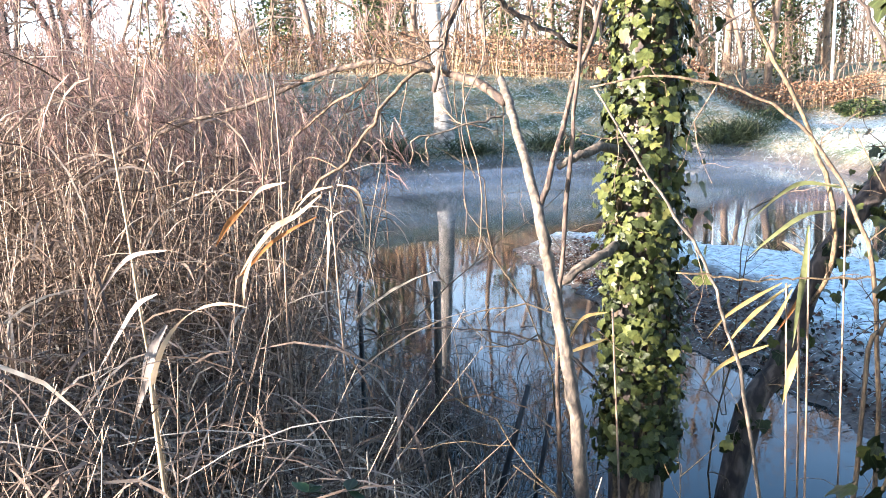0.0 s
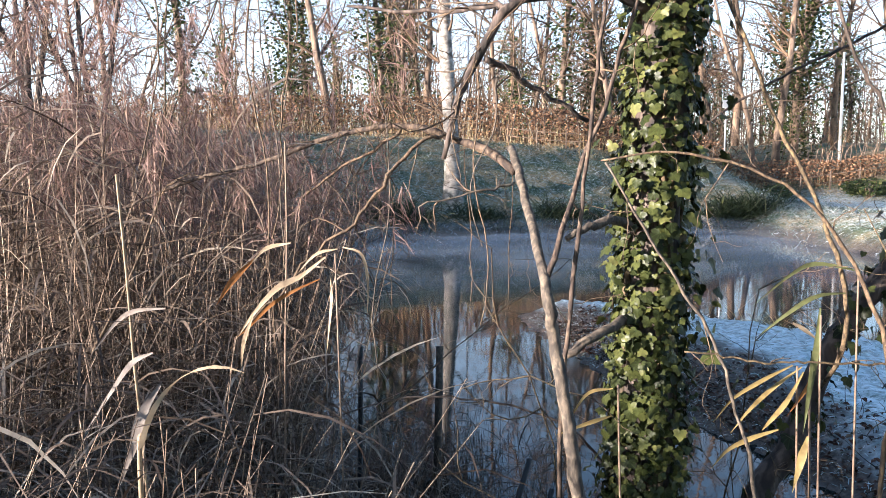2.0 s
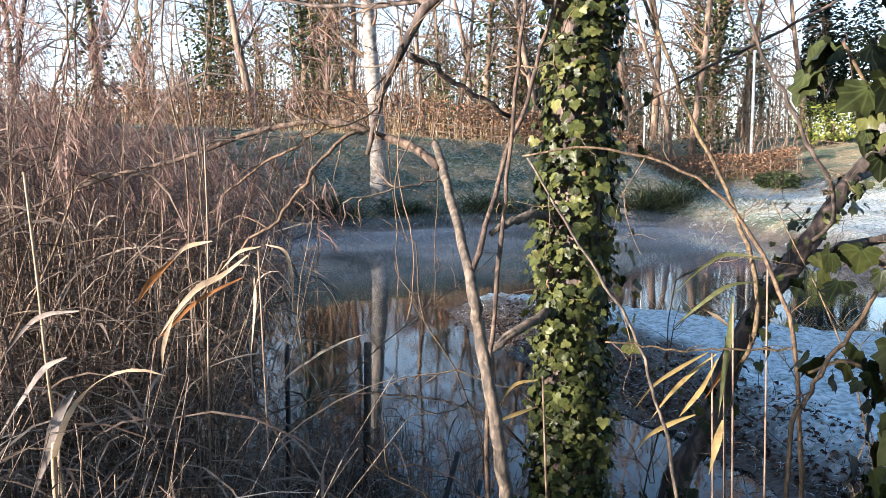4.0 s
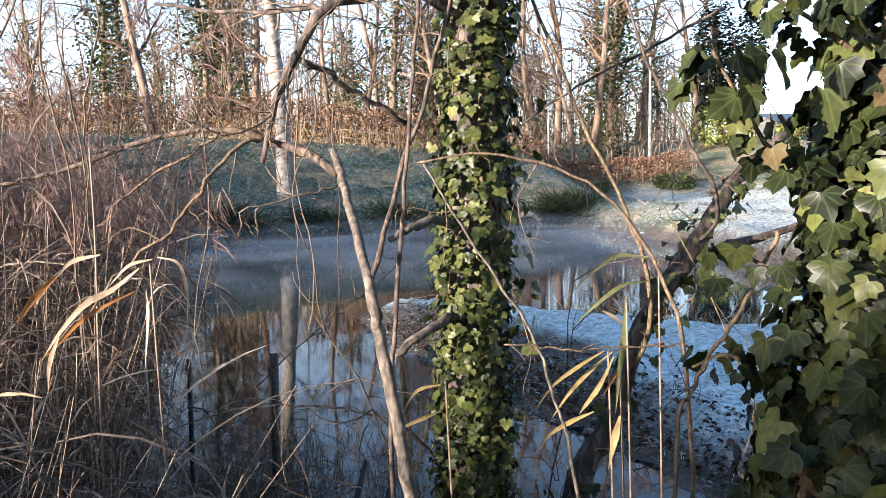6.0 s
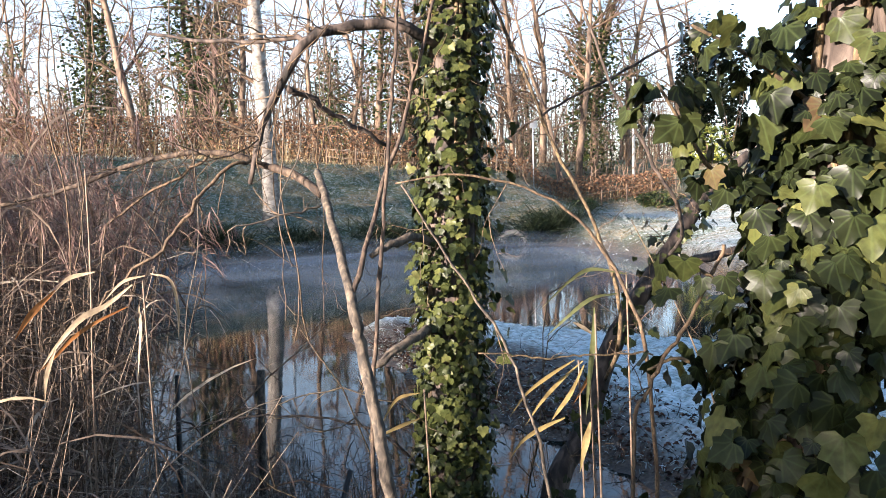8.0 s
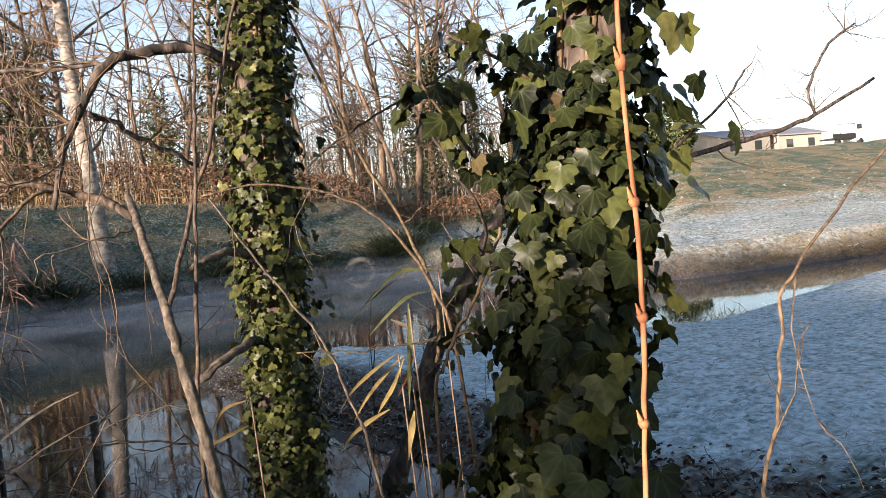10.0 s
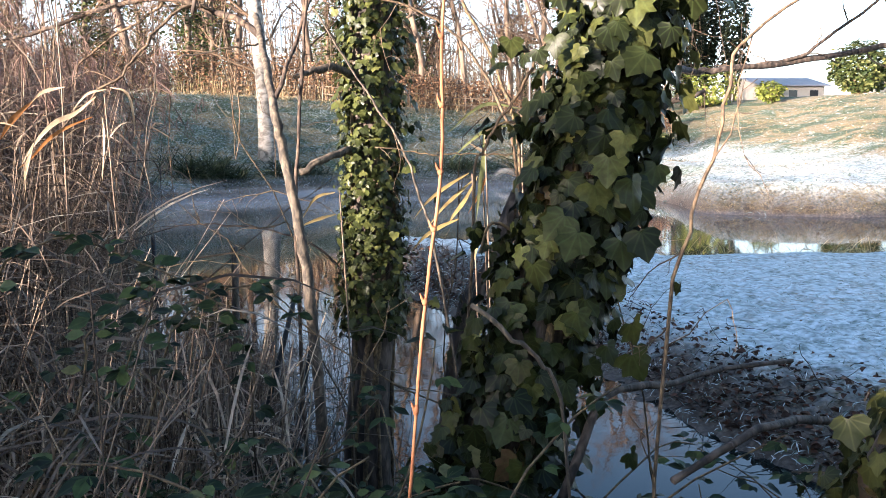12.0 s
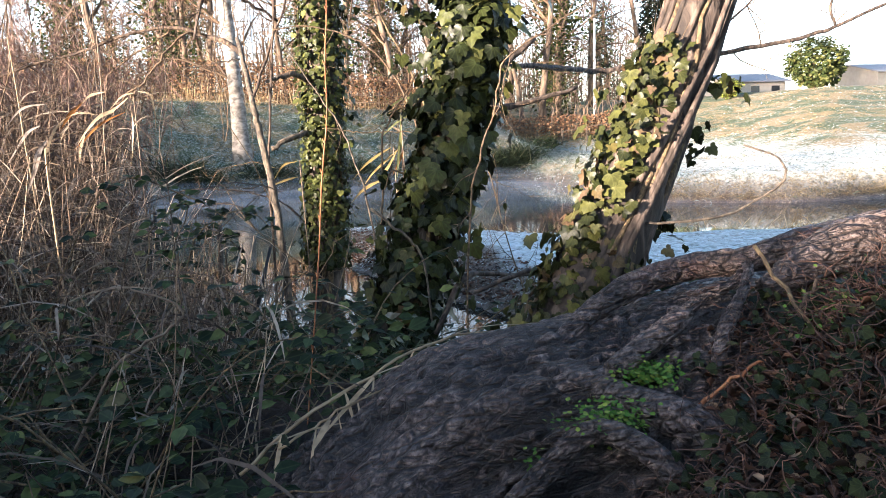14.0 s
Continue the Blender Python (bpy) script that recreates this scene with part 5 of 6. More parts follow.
for k in range(7500):
    x, y = rng.uniform(-2.0, 2.8), rng.uniform(-0.9, 2.9)
    if k % 3 == 0 or k % 5 == 0:
        x, y = rng.uniform(-1.3, 0.75), rng.uniform(-0.75, 1.6)
    if (x > 0.3 and y < 0.1) or (x > 0.75 and y < 0.45):
        continue
    z = hz(x, y)
    if z < 0.12:
        continue
    a = rng.uniform(0, 6.28)
    if k % 2:
        blade(gg, (x, y, z), (math.cos(a) * 0.5, math.sin(a) * 0.5, 1), rng.uniform(0.12, 0.4), 0.007, rng.uniform(0.8, 2.2), rng, 3)
    else:
        ellipse_leaf(g, (x, y, z + rng.uniform(0.01, 0.3)), (math.cos(a), math.sin(a), rng.uniform(-0.5, 0.3)), (rng.normal(0, 0.9), rng.normal(-0.5, 0.8), 0.8), rng.uniform(0.028, 0.07), 0.62)
lone("undergrowth", g, BRAMBLE, "low dark green leaves covering the bank", "undergrowth", "stuff")
lone("bank_grass", gg, GRASS_DARK, "dark tufted grass on the shaded bank", "grass", "stuff")

for k, (pts, r) in enumerate((([(-0.3, 0.3, 1.1), (-0.155, 0.3, 1.401), (-0.08, 0.3, 1.461), (-0.031, 0.3, 1.493), (0.019, 0.3, 1.525), (0.04, 0.3, 1.555), (0.003, 0.3, 1.592), (-0.084, 0.3, 1.622)], 0.005), ([(-0.55, 0.7, 0.9), (-0.42, 0.72, 1.12), (-0.28, 0.75, 1.28), (-0.2, 0.78, 1.33), (-0.24, 0.8, 1.4), (-0.42, 0.85, 1.38)], 0.005), ([(-0.75, 0.5, 0.9), (-0.72, 0.5, 1.15), (-0.74, 0.52, 1.35)], 0.006), ([(-0.9, 0.3, 1.0), (-0.6, 0.35, 1.14), (-0.35, 0.5, 1.22)], 0.004), ([(-0.4, 0.2, 0.95), (-0.2, 0.2, 0.92), (0.1, 0.25, 0.83)], 0.0035))):
    g = Geo()
    run = spline(pts, 20) + rng.normal(0, 0.003, (20, 3))
    tube(g, run, (r, r * 0.6), 6, 0.1, rng)
    lone("dead_cane", g, REED_LEAF, "pale dead bramble cane arching over the undergrowth", "cane", group="dead canes on the bank", at=pts[0])

# ---- the great fallen tree with its roots ----
log = thing("fallen_tree", (0.9, -0.05, 0.9), "massive grey-brown fallen tree with cracked bark and gnarled roots", "fallen tree")
LONG, ROUND = 240, 210
axis = spline([(0.0, -0.05, 0.57), (0.42, -0.08, 0.86), (0.78, -0.1, 1.08), (1.15, -0.12, 1.14), (1.55, -0.15, 1.205), (2.2, -0.15, 1.22)], LONG)
tan = np.gradient(axis, axis=0)
tan /= np.linalg.norm(tan, axis=1)[:, None]
gone = np.concatenate([[0], np.cumsum(np.linalg.norm(np.diff(axis, axis=0), axis=1))])


def bark_relief(p, q):
    """Height of the bark and depth of its cracks at p (metres); q is p drawn out along the grain."""
    w = noise.noise_vector(p * 8.0) * 0.55 + noise.noise_vector(p * 20.0) * 0.25
    d = noise.voronoi(q * 16.0 + w)[0]
    d2 = noise.voronoi(q * 31.0 + w * 1.6 + Vector((5, 3, 1)))[0]
    crack = math.exp(-((d[1] - d[0]) / 0.17) ** 2) * min(1.0, max(0.25, 0.8 + 1.6 * noise.noise(p * 3.1)))
    fine = math.exp(-((d2[1] - d2[0]) / 0.16) ** 2)
    high = noise.noise(p * 2.6) * 0.022 + noise.noise(p * 7.0) * 0.014 + noise.noise(p * 40.0) * 0.005
    return high - 0.02 * crack - 0.008 * fine, max(crack, 0.5 * fine)


verts, cracks = [], []
for i in range(LONG):
    s1 = np.cross(tan[i], (0, 0, 1))
    s1 /= np.linalg.norm(s1)
    u1 = np.cross(s1, tan[i])
    rad = np.interp(i / (LONG - 1), (0, 0.25, 0.5, 0.75, 1), (0.36, 0.4, 0.42, 0.42, 0.4))
    for k in range(ROUND):
        a = 2 * math.pi * k / ROUND
        c, s = math.cos(a) * 0.54, math.sin(a) * 0.42
        flat = Vector((c, s, gone[i]))
        high, crack = bark_relief(flat, Vector((c * 1.5, s * 1.5, gone[i] * 0.26)))
        p = axis[i] + (s1 * math.cos(a) * 1.3 + u1 * math.sin(a)) * (rad + high)
        # hollow below the bent root; its shade is added to the crack values
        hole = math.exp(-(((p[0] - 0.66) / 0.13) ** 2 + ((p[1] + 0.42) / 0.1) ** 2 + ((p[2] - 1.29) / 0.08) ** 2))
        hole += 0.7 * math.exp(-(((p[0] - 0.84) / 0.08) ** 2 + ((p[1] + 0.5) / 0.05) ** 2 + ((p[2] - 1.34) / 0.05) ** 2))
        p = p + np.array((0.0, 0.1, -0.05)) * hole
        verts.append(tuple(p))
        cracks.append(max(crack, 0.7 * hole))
g = Geo()
g.add(verts, [(i * ROUND + k, i * ROUND + (k + 1) % ROUND, (i + 1) * ROUND + (k + 1) % ROUND, (i + 1) * ROUND + k) for i in range(LONG - 1) for k in range(ROUND)] + [tuple(range(ROUND))[::-1], tuple((LONG - 1) * ROUND + k for k in range(ROUND))])
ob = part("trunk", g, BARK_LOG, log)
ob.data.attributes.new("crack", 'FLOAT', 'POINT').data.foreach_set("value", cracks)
for k, (pts, radii) in enumerate([([(0.58, -0.52, 1.18), (0.66, -0.5, 1.26), (0.74, -0.49, 1.33), (0.81, -0.48, 1.385), (0.86, -0.49, 1.4), (0.91, -0.53, 1.385), (0.95, -0.58, 1.35), (0.98, -0.62, 1.28)], (0.026, 0.024, 0.025, 0.027, 0.028, 0.028, 0.03)),
                                  ([(0.95, -0.36, 1.47), (1.12, -0.31, 1.55), (1.2, -0.28, 1.585), (1.28, -0.27, 1.61), (1.36, -0.22, 1.64)], (0.03, 0.022, 0.018, 0.016)),
                                  ([(1.36, -0.22, 1.65), (1.33, -0.27, 1.64), (1.26, -0.34, 1.6), (1.19, -0.39, 1.54), (1.14, -0.44, 1.47)], (0.016, 0.015, 0.014)),
                                  ([(0.9, -0.16, 1.47), (1.04, -0.1, 1.55), (1.18, -0.06, 1.595), (1.29, -0.09, 1.625), (1.4, -0.17, 1.65), (1.55, -0.2, 1.68), (1.75, -0.22, 1.7)], (0.03, 0.034, 0.034, 0.04, 0.06)),
                                  ([(0.78, -0.3, 1.4), (0.88, -0.33, 1.445), (0.96, -0.42, 1.425), (1.03, -0.49, 1.4), (1.1, -0.56, 1.34)], (0.02, 0.035, 0.04, 0.045)),
                                  ([(1.35, -0.3, 1.6), (1.5, -0.28, 1.66), (1.65, -0.3, 1.7), (1.85, -0.35, 1.7)], (0.03, 0.06, 0.08))]):
    g = Geo()
    n, around = 70, 36
    run = spline(pts, n) + np.array((-0.008, -0.014, 0.018))
    tube(g, run, radii, around)
    cracks = []
    for i in range(n * around):
        v = Vector(g.v[i])
        out = v - Vector(run[i // around])
        turn = (i % around) / around * 6.283
        high, crack = bark_relief(v * 1.6, Vector((math.cos(turn) * 0.16, math.sin(turn) * 0.16, (i // around) * 0.003 + k)))
        g.v[i] = tuple(v + out.normalized() * (high * 0.3))
        cracks.append(crack * 0.5)
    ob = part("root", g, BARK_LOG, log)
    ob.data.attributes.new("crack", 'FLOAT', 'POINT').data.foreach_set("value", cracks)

# small green plants growing in the bark
for k, (x, y, z, sp, n, lab) in enumerate([(1.01, -0.4, 1.485, 0.035, 520, "small bright chickweed cushion growing on the bark"), (0.9, -0.46, 1.425, 0.042, 560, "small chickweed patch in a bark hollow"), (1.4, -0.52, 1.53, 0.055, 1500, "bright sunlit green weed on the litter heap"), (0.73, -0.45, 1.345, 0.014, 24, "tiny green seedling in the bark")]):
    g = Geo()
    for _ in range(n):
        a = rng.uniform(0, 6.28)
        p = np.array((x, y, z)) + rng.normal(0, sp, 3) * np.array((1, 0.7, 0.35 if k < 2 else 1.1))
        ellipse_leaf(g, p, (math.cos(a), math.sin(a), rng.uniform(-0.2, 0.4)), (rng.normal(0, 0.4), rng.normal(-0.5, 0.4), 1), rng.uniform(0.007, 0.014), 0.95)
    lone("green_weed", g, CHICKWEED, lab, "plant", "stuff", at=(x, y, z))

# litter heap of leaves, twigs and ivy beside the trunk
def heap_top(x, y):
    """The higher of the ground and the trunk's back."""
    c = np.interp(x, (0.0, 0.42, 0.78, 1.15, 1.55, 2.2), (0.57, 0.86, 1.08, 1.14, 1.205, 1.22))
    q = 1 - ((y + 0.11) / 0.54) ** 2
    return max(hz(x, y), c + 0.41 * math.sqrt(q) if q > 0 else -1)


g, gt, gi = Geo(), Geo(), Geo()
for k in range(9000):
    x, y = rng.normal(1.4, 0.2), rng.normal(-0.5, 0.15) if k % 3 else rng.uniform(-1.1, -0.6)
    if k % 3 == 0:
        x, y = rng.uniform(0.9, 1.5), rng.uniform(-1.0, -0.6)
    elif x < 1.1 + 1.5 * (max(y, -0.44) + 0.44) + rng.normal(0, 0.03):
        continue
    if k % 5 == 0:
        x, y = rng.uniform(-0.5, 2.2), rng.uniform(0.5, 2.4)
    z = heap_top(x, y) + rng.uniform(0, 0.05)
    a = rng.uniform(0, 6.28)
    if k % 5 == 1:
        run = crooked((x, y, z + 0.02), (math.cos(a), math.sin(a), rng.uniform(-0.6, 0.6)), rng.uniform(0.04, 0.17), 6, 0.5, rng, 0.12)
        tube(gt, run, (rng.uniform(0.001, 0.0024), 0.0007), 4, cap=False)
    elif k % (4 if y < -0.62 else 7) == 0:
        m = leaf_matrix((x, y, z + 0.035), (rng.normal(0, 0.5), rng.normal(-0.6, 0.5), 1), (math.cos(a), math.sin(a), -0.3), rng.uniform(0.014, 0.028))
        vs, fs, uv = IVY_FORMS[k % 3]
        gi.add([tuple(m @ Vector(v)) for v in vs], fs, uv)
    else:
        ellipse_leaf(g, (x, y, z), (math.cos(a), math.sin(a), rng.uniform(-0.4, 0.5)), (rng.normal(0, 0.7), rng.normal(-0.3, 0.7), 1), rng.uniform(0.012, 0.034), rng.uniform(0.3, 0.6), rng.uniform(0.3, 1.1))
lone("leaf_litter", g, LITTER, "heap of curled brown dead leaves", "leaf litter", "stuff")
lone("dead_twigs", gt, BARK_RED, "scattered dead twigs on the litter", "twigs", "stuff")
lone("ground_ivy", gi, IVY_SHADED, "trailing ivy leaves over the litter", "ivy", "stuff")
for k, (pts, r, mat) in enumerate([([(1.28, -0.36, 1.73), (1.3, -0.45, 1.64), (1.3, -0.55, 1.54), (1.27, -0.62, 1.42), (1.24, -0.68, 1.25)], 0.005, BARK_OLIVE), ([(1.2, -0.56, 1.46), (1.17, -0.62, 1.38), (1.13, -0.68, 1.27)], 0.009, BARK_ORANGE),
                                   ([(1.05, -0.48, 1.42), (1.12, -0.5, 1.48), (1.2, -0.52, 1.53)], 0.005, BARK_ORANGE), ([(1.25, -0.5, 1.5), (1.32, -0.46, 1.6), (1.42, -0.4, 1.66)], 0.006, BARK_TWIG), ([(1.22, -0.62, 1.5), (1.4, -0.66, 1.4), (1.6, -0.7, 1.44)], 0.004, BARK_GREY), ([(1.1, -0.66, 1.3), (1.25, -0.74, 1.36), (1.5, -0.78, 1.33)], 0.004, BARK_OLIVE),
                                   ([(0.66, 1.02, 1.735), (0.748, 1.0, 1.664), (0.803, 1.0, 1.61), (0.849, 1.0, 1.543), (0.87, 1.0, 1.3)], 0.006, BARK_GREY), ([(0.93, 1.2, 1.2), (1.08, 1.3, 1.396), (1.216, 1.4, 1.4), (1.382, 1.5, 1.36), (1.6, 1.65, 1.34), (2.0, 1.8, 1.3)], 0.013, BARK_DARK), ([(1.9, 1.2, 1.25), (1.5, 1.0, 1.42), (1.2, 0.8, 1.5), (0.95, 0.7, 1.46)], 0.012, BARK_DARK), ([(1.36, 0.3, 1.715), (1.5, 0.25, 1.715), (1.66, 0.25, 1.74), (1.82, 0.25, 1.82), (1.79, 0.25, 1.9), (1.68, 0.25, 1.935)], 0.0048, BARK_GREY)]):
    g = Geo()
    run = spline(pts, 14) + rng.normal(0, 0.003, (14, 3))
    tube(g, run, (r, r * 0.6), 6, 0.15, rng)
    lone("dead_branch", g, mat, "dead bare branch lying on the bank", "branch", group="dead branches", at=pts[0])
gi = Geo()
for k in range(700):
    x, y = rng.uniform(1.25, 2.3), rng.normal(0.42, 0.08)
    m = leaf_matrix((x, y, max(hz(x, y), 1.4 + 0.1 * (x - 1.25)) + rng.normal(0, 0.035)), (rng.normal(0, 0.5), rng.normal(-0.7, 0.4), 0.8), (rng.normal(0, 1), rng.normal(-0.3, 0.5), -0.4), rng.uniform(0.03, 0.055))
    vs, fs, uv = IVY_FORMS[k % 3]
    gi.add([tuple(m @ Vector(v)) for v in vs], fs, uv)
lone("ivy_bank", gi, IVY_SHADED, "dark ivy creeping along the fallen tree", "ivy", "stuff")
# pale dead reeds lying along the trunk, their blades hanging down
lying = thing("fallen_reed", (0.3, 0.13, 1.1), "pale dead reeds lying along the fallen tree", "reed")
for k, (pts, r) in enumerate((([(0.17, 0.00, 1.21), (0.30, 0.02, 1.31), (0.45, 0.05, 1.38), (0.59, 0.10, 1.43), (0.75, 0.16, 1.46), (0.97, 0.20, 1.44)], 0.005), ([(0.26, -0.05, 1.28), (0.39, -0.02, 1.34), (0.53, 0.03, 1.39), (0.68, 0.10, 1.43)], 0.0035), ([(0.05, 0.02, 0.95), (0.22, 0.06, 1.1), (0.4, 0.1, 1.22)], 0.003))):
    g = Geo()
    run = spline(pts, 20) + rng.normal(0, 0.003, (20, 3))
    tube(g, run, (r, r * 0.7), 6)
    stalk = part("stalk", g, REED_PALE, lying)
    for q in range(10):
        g = Geo()
        p = run[int(rng.integers(2, 19))]
        if q < 7:
            blade(g, p + np.array((0, -0.02, 0.005)), (-0.4 + rng.normal(0, 0.3), -0.5, rng.uniform(-1.0, -0.3)), rng.uniform(0.08, 0.22), rng.uniform(0.005, 0.018), rng.uniform(0.0, 0.3), rng, 6)
        else:
            blade(g, p + np.array((0, -0.02, 0.01)), (0.8, 0.0, rng.uniform(0.2, 0.5)), rng.uniform(0.15, 0.3), rng.uniform(0.008, 0.018), rng.uniform(0.2, 0.5), rng, 6)
        part("leaf_blade", g, REED_PALE, stalk)

# twigs, dead leaves and grass on the muddy slope across the inlet
g, gg, gt = Geo(), Geo(), Geo()
for k in range(5200):
    x, y = rng.uniform(1.6, 5.4), rng.uniform(1.4, 9.5) if k % 2 else rng.uniform(1.4, 5.0)
    z = hz(x, y)
    if z < 0.05 or x > 4.6 - 0.12 * y:
        continue
    a = rng.uniform(0, 6.28)
    if k % 3 == 0:
        blade(gg, (x, y, z), (math.cos(a) * 0.7, math.sin(a) * 0.7, 1), rng.uniform(0.06, 0.22), 0.008, rng.uniform(0.8, 2.2), rng, 3)
    elif k % 7 == 1:
        run = crooked((x, y, z + 0.01), (math.cos(a), math.sin(a), rng.uniform(0.0, 0.9)), rng.uniform(0.15, 0.7), 5, 0.2, rng, 0.05)
        tube(gt, run, (0.004, 0.0015), 4, cap=False)
    else:
        ellipse_leaf(g, (x, y, z + 0.01), (math.cos(a), math.sin(a), rng.uniform(-0.1, 0.4)), (rng.normal(0, 0.5), rng.normal(0, 0.5), 1), rng.uniform(0.03, 0.075), 0.75, 0.5)
for k in range(3800):
    y = rng.uniform(2.6, 12.5)
    x = float(np.interp(y, (2.4, 3.2, 4.5, 6.1, 8.0, 10.5, 12.5), (3.1, 3.5, 3.15, 3.0, 2.4, 1.8, 1.4))) + abs(rng.normal(0.1, 0.45))
    z = hz(x, y)
    if z < 0.04:
        continue
    a = rng.uniform(0, 6.28)
    if k % 5 == 0:
        blade(gg, (x, y, z), (math.cos(a), math.sin(a), rng.uniform(0.2, 1.0)), rng.uniform(0.06, 0.2), 0.007, rng.uniform(0.5, 2.0), rng, 3)
    elif k % 11 == 0:
        run = crooked((x, y, z + 0.01), (math.cos(a), math.sin(a), rng.uniform(0.0, 0.6)), rng.uniform(0.1, 0.5), 5, 0.25, rng, 0.05)
        tube(gt, run, (0.005, 0.0015), 4, cap=False)
    else:
        ellipse_leaf(g, (x, y, z + 0.01), (math.cos(a), math.sin(a), rng.uniform(-0.1, 0.6)), (rng.normal(0, 0.6), rng.normal(0, 0.6), 1), rng.uniform(0.025, 0.07), 0.7, 0.6)
lone("shore_litter", g, LITTER, "dead leaves scattered on the muddy shore", "leaf litter", "stuff")
lone("shore_grass", gg, GRASS_DARK, "rough grass tufts on the muddy shore", "grass", "stuff")
lone("shore_twigs", gt, BARK_DARK, "dark twigs lying on the muddy shore", "twigs", "stuff")


# ---- far bank: grasses ----
def tufts(name, label, count, place, mat, tall, width, per, seed, lean=0.5, category="grass"):
    rng = np.random.default_rng(seed)
    g, made = Geo(), 0
    while made < count:
        x, y = place(rng)
        z = hz(x, y)
        if z < 0.03:
            continue
        made += 1
        for _ in range(per):
            a = rng.uniform(0, 6.28)
            blade(g, (x + rng.normal(0, width * 6), y + rng.normal(0, width * 6), z - 0.02), (math.cos(a) * lean, math.sin(a) * lean, 1), rng.uniform(*tall), width * rng.uniform(0.7, 1.3), rng.uniform(0.5, 2.0), rng, 2)
    return lone(name, g, mat, label, category, "stuff")


def on_far(rng):
    x = rng.uniform(-12, 17)
    return x, 31 + 0.12 * x + rng.uniform(-4, 10)


def on_lawn(rng):
    y = rng.uniform(3.0, 13.5)
    return 1.4 + rng.uniform(0.0, 1.0) ** 1.3 * 9 + 0.15 * (13.5 - y), y


def on_right(rng):
    return rng.uniform(12, 40), rng.uniform(15.5, 45)


def on_steep(rng):
    while True:
        x, y = rng.uniform(12, 46), rng.uniform(24, 46)
        if lumps(np.array([x]), np.array([y]), 7.0, 77)[0] > 0.12:
            return x, y


def on_lip(rng):
    x = rng.uniform(10.8, 40)
    return x, float(np.interp(x, (10.8, 11.6, 14.3, 20, 45), (20.5, 18.7, 16.6, 15.7, 15.6))) + abs(rng.normal(0, 0.35))


tufts("bank_tussocks", "frosted grass tussocks on the far bank", 9500, on_far, GRASS_BANK, (0.12, 0.4), 0.025, 4, 201)
tufts("lawn_grass", "short frosted grass on the low spit", 15000, on_lawn, GRASS_RIME, (0.05, 0.12), 0.008, 4, 202, 0.9)
tufts("slope_grass", "frosted rough grass on the sunny slope", 3500, on_right, GRASS_FROST, (0.1, 0.25), 0.03, 4, 203, 0.8)
tufts("slope_straw", "straw-coloured dead grass patches on the sunny slope", 3800, on_steep, GRASS_DRY, (0.1, 0.26), 0.022, 4, 206, 0.8)
tufts("lip_grass", "dry straw-coloured grass overhanging the bank edge", 3600, on_lip, GRASS_DRY, (0.15, 0.42), 0.009, 6, 204, 0.7)
tufts("verge_grass", "pale dry grass along the top of the bank", 1500, lambda r: (r.uniform(-30, 22), r.uniform(40.6, 42.2)), GRASS_DRY, (0.15, 0.45), 0.025, 4, 205)
for k, (x, y, n, tall, mat, lab) in enumerate([(-2.0, 31.2, 170, 1.3, RUSH_DARK, "dark green clump of rushes at the waterline"), (1.5, 32.6, 120, 0.9, RUSH_DARK, "dark green clump of rushes at the waterline"), (5.0, 33.6, 130, 1.2, RUSH_DARK, "dark green clump of rushes at the waterline"), (12.6, 34.6, 220, 1.6, RUSH_DARK, "dark clump of waterside sedge by the culvert"), (9.0, 34.7, 110, 1.0, RUSH_DARK, "dark green clump of rushes at the waterline"),
                                            (-5.4, 28.2, 200, 1.0, RUSH_DARK, "green rushes beside the reed bed")]):
    g = Geo()
    r = np.random.default_rng(210 + k)
    for _ in range(n * 4):
        a = r.uniform(0, 6.28)
        px, py = x + r.normal(0, 0.75), y + r.normal(0, 0.35)
        blade(g, (px, py, hz(px, py) - 0.1), (math.cos(a) * 0.5, math.sin(a) * 0.5, 1), tall * r.uniform(0.7, 1.35), 0.04, r.uniform(0.5, 1.8), r, 3)
    lone("rush_clump", g, mat, lab, "rushes", group="rush clumps", at=(x, y, hz(x, y)))
g = Geo()
r = np.random.default_rng(220)
for _ in range(900):
    x = r.uniform(4.4, 9.5)
    y = float(np.interp(x, (4.6, 6.2, 9.0), (12.0, 10.4, 9.9))) + r.normal(-0.1, 0.18)
    a = r.uniform(0, 6.28)
    blade(g, (x, y, max(0, hz(x, y))), (math.cos(a) * 0.4, math.sin(a) * 0.4, 1), r.uniform(0.2, 0.5), 0.012, r.uniform(0.5, 1.6), r, 2)
lone("spit_sedge", g, GRASS_DRY, "dry sedge along the back edge of the spit", "sedge", "stuff")

# ---- hedge, fence and poles on the bank top ----
g, gg = Geo(), Geo()
r = np.random.default_rng(230)
for k in range(34000):
    x = r.uniform(-48, 24)
    y = 43.2 + r.normal(0, 0.45) + 0.02 * x
    z0 = hz(x, y) - 0.05
    h = 2.3 - 0.045 * max(0, x)
    z = z0 + h * r.uniform(0, 1) ** 0.8
    a = r.uniform(0, 6.28)
    if k % 14:
        tip = (math.cos(a), math.sin(a), r.uniform(-0.6, 0.5))
        ellipse_leaf(g, (x, y, z), tip, (r.normal(0, 0.5), -0.8, r.normal(0.3, 0.4)), r.uniform(0.09, 0.18), 0.7)
    else:
        blade(gg, (x, y - 0.5, z0 - 0.1), (r.normal(0, 0.12), r.normal(0, 0.1), 1), h * r.uniform(0.3, 0.8), 0.022, r.uniform(0.0, 0.5), r, 2)
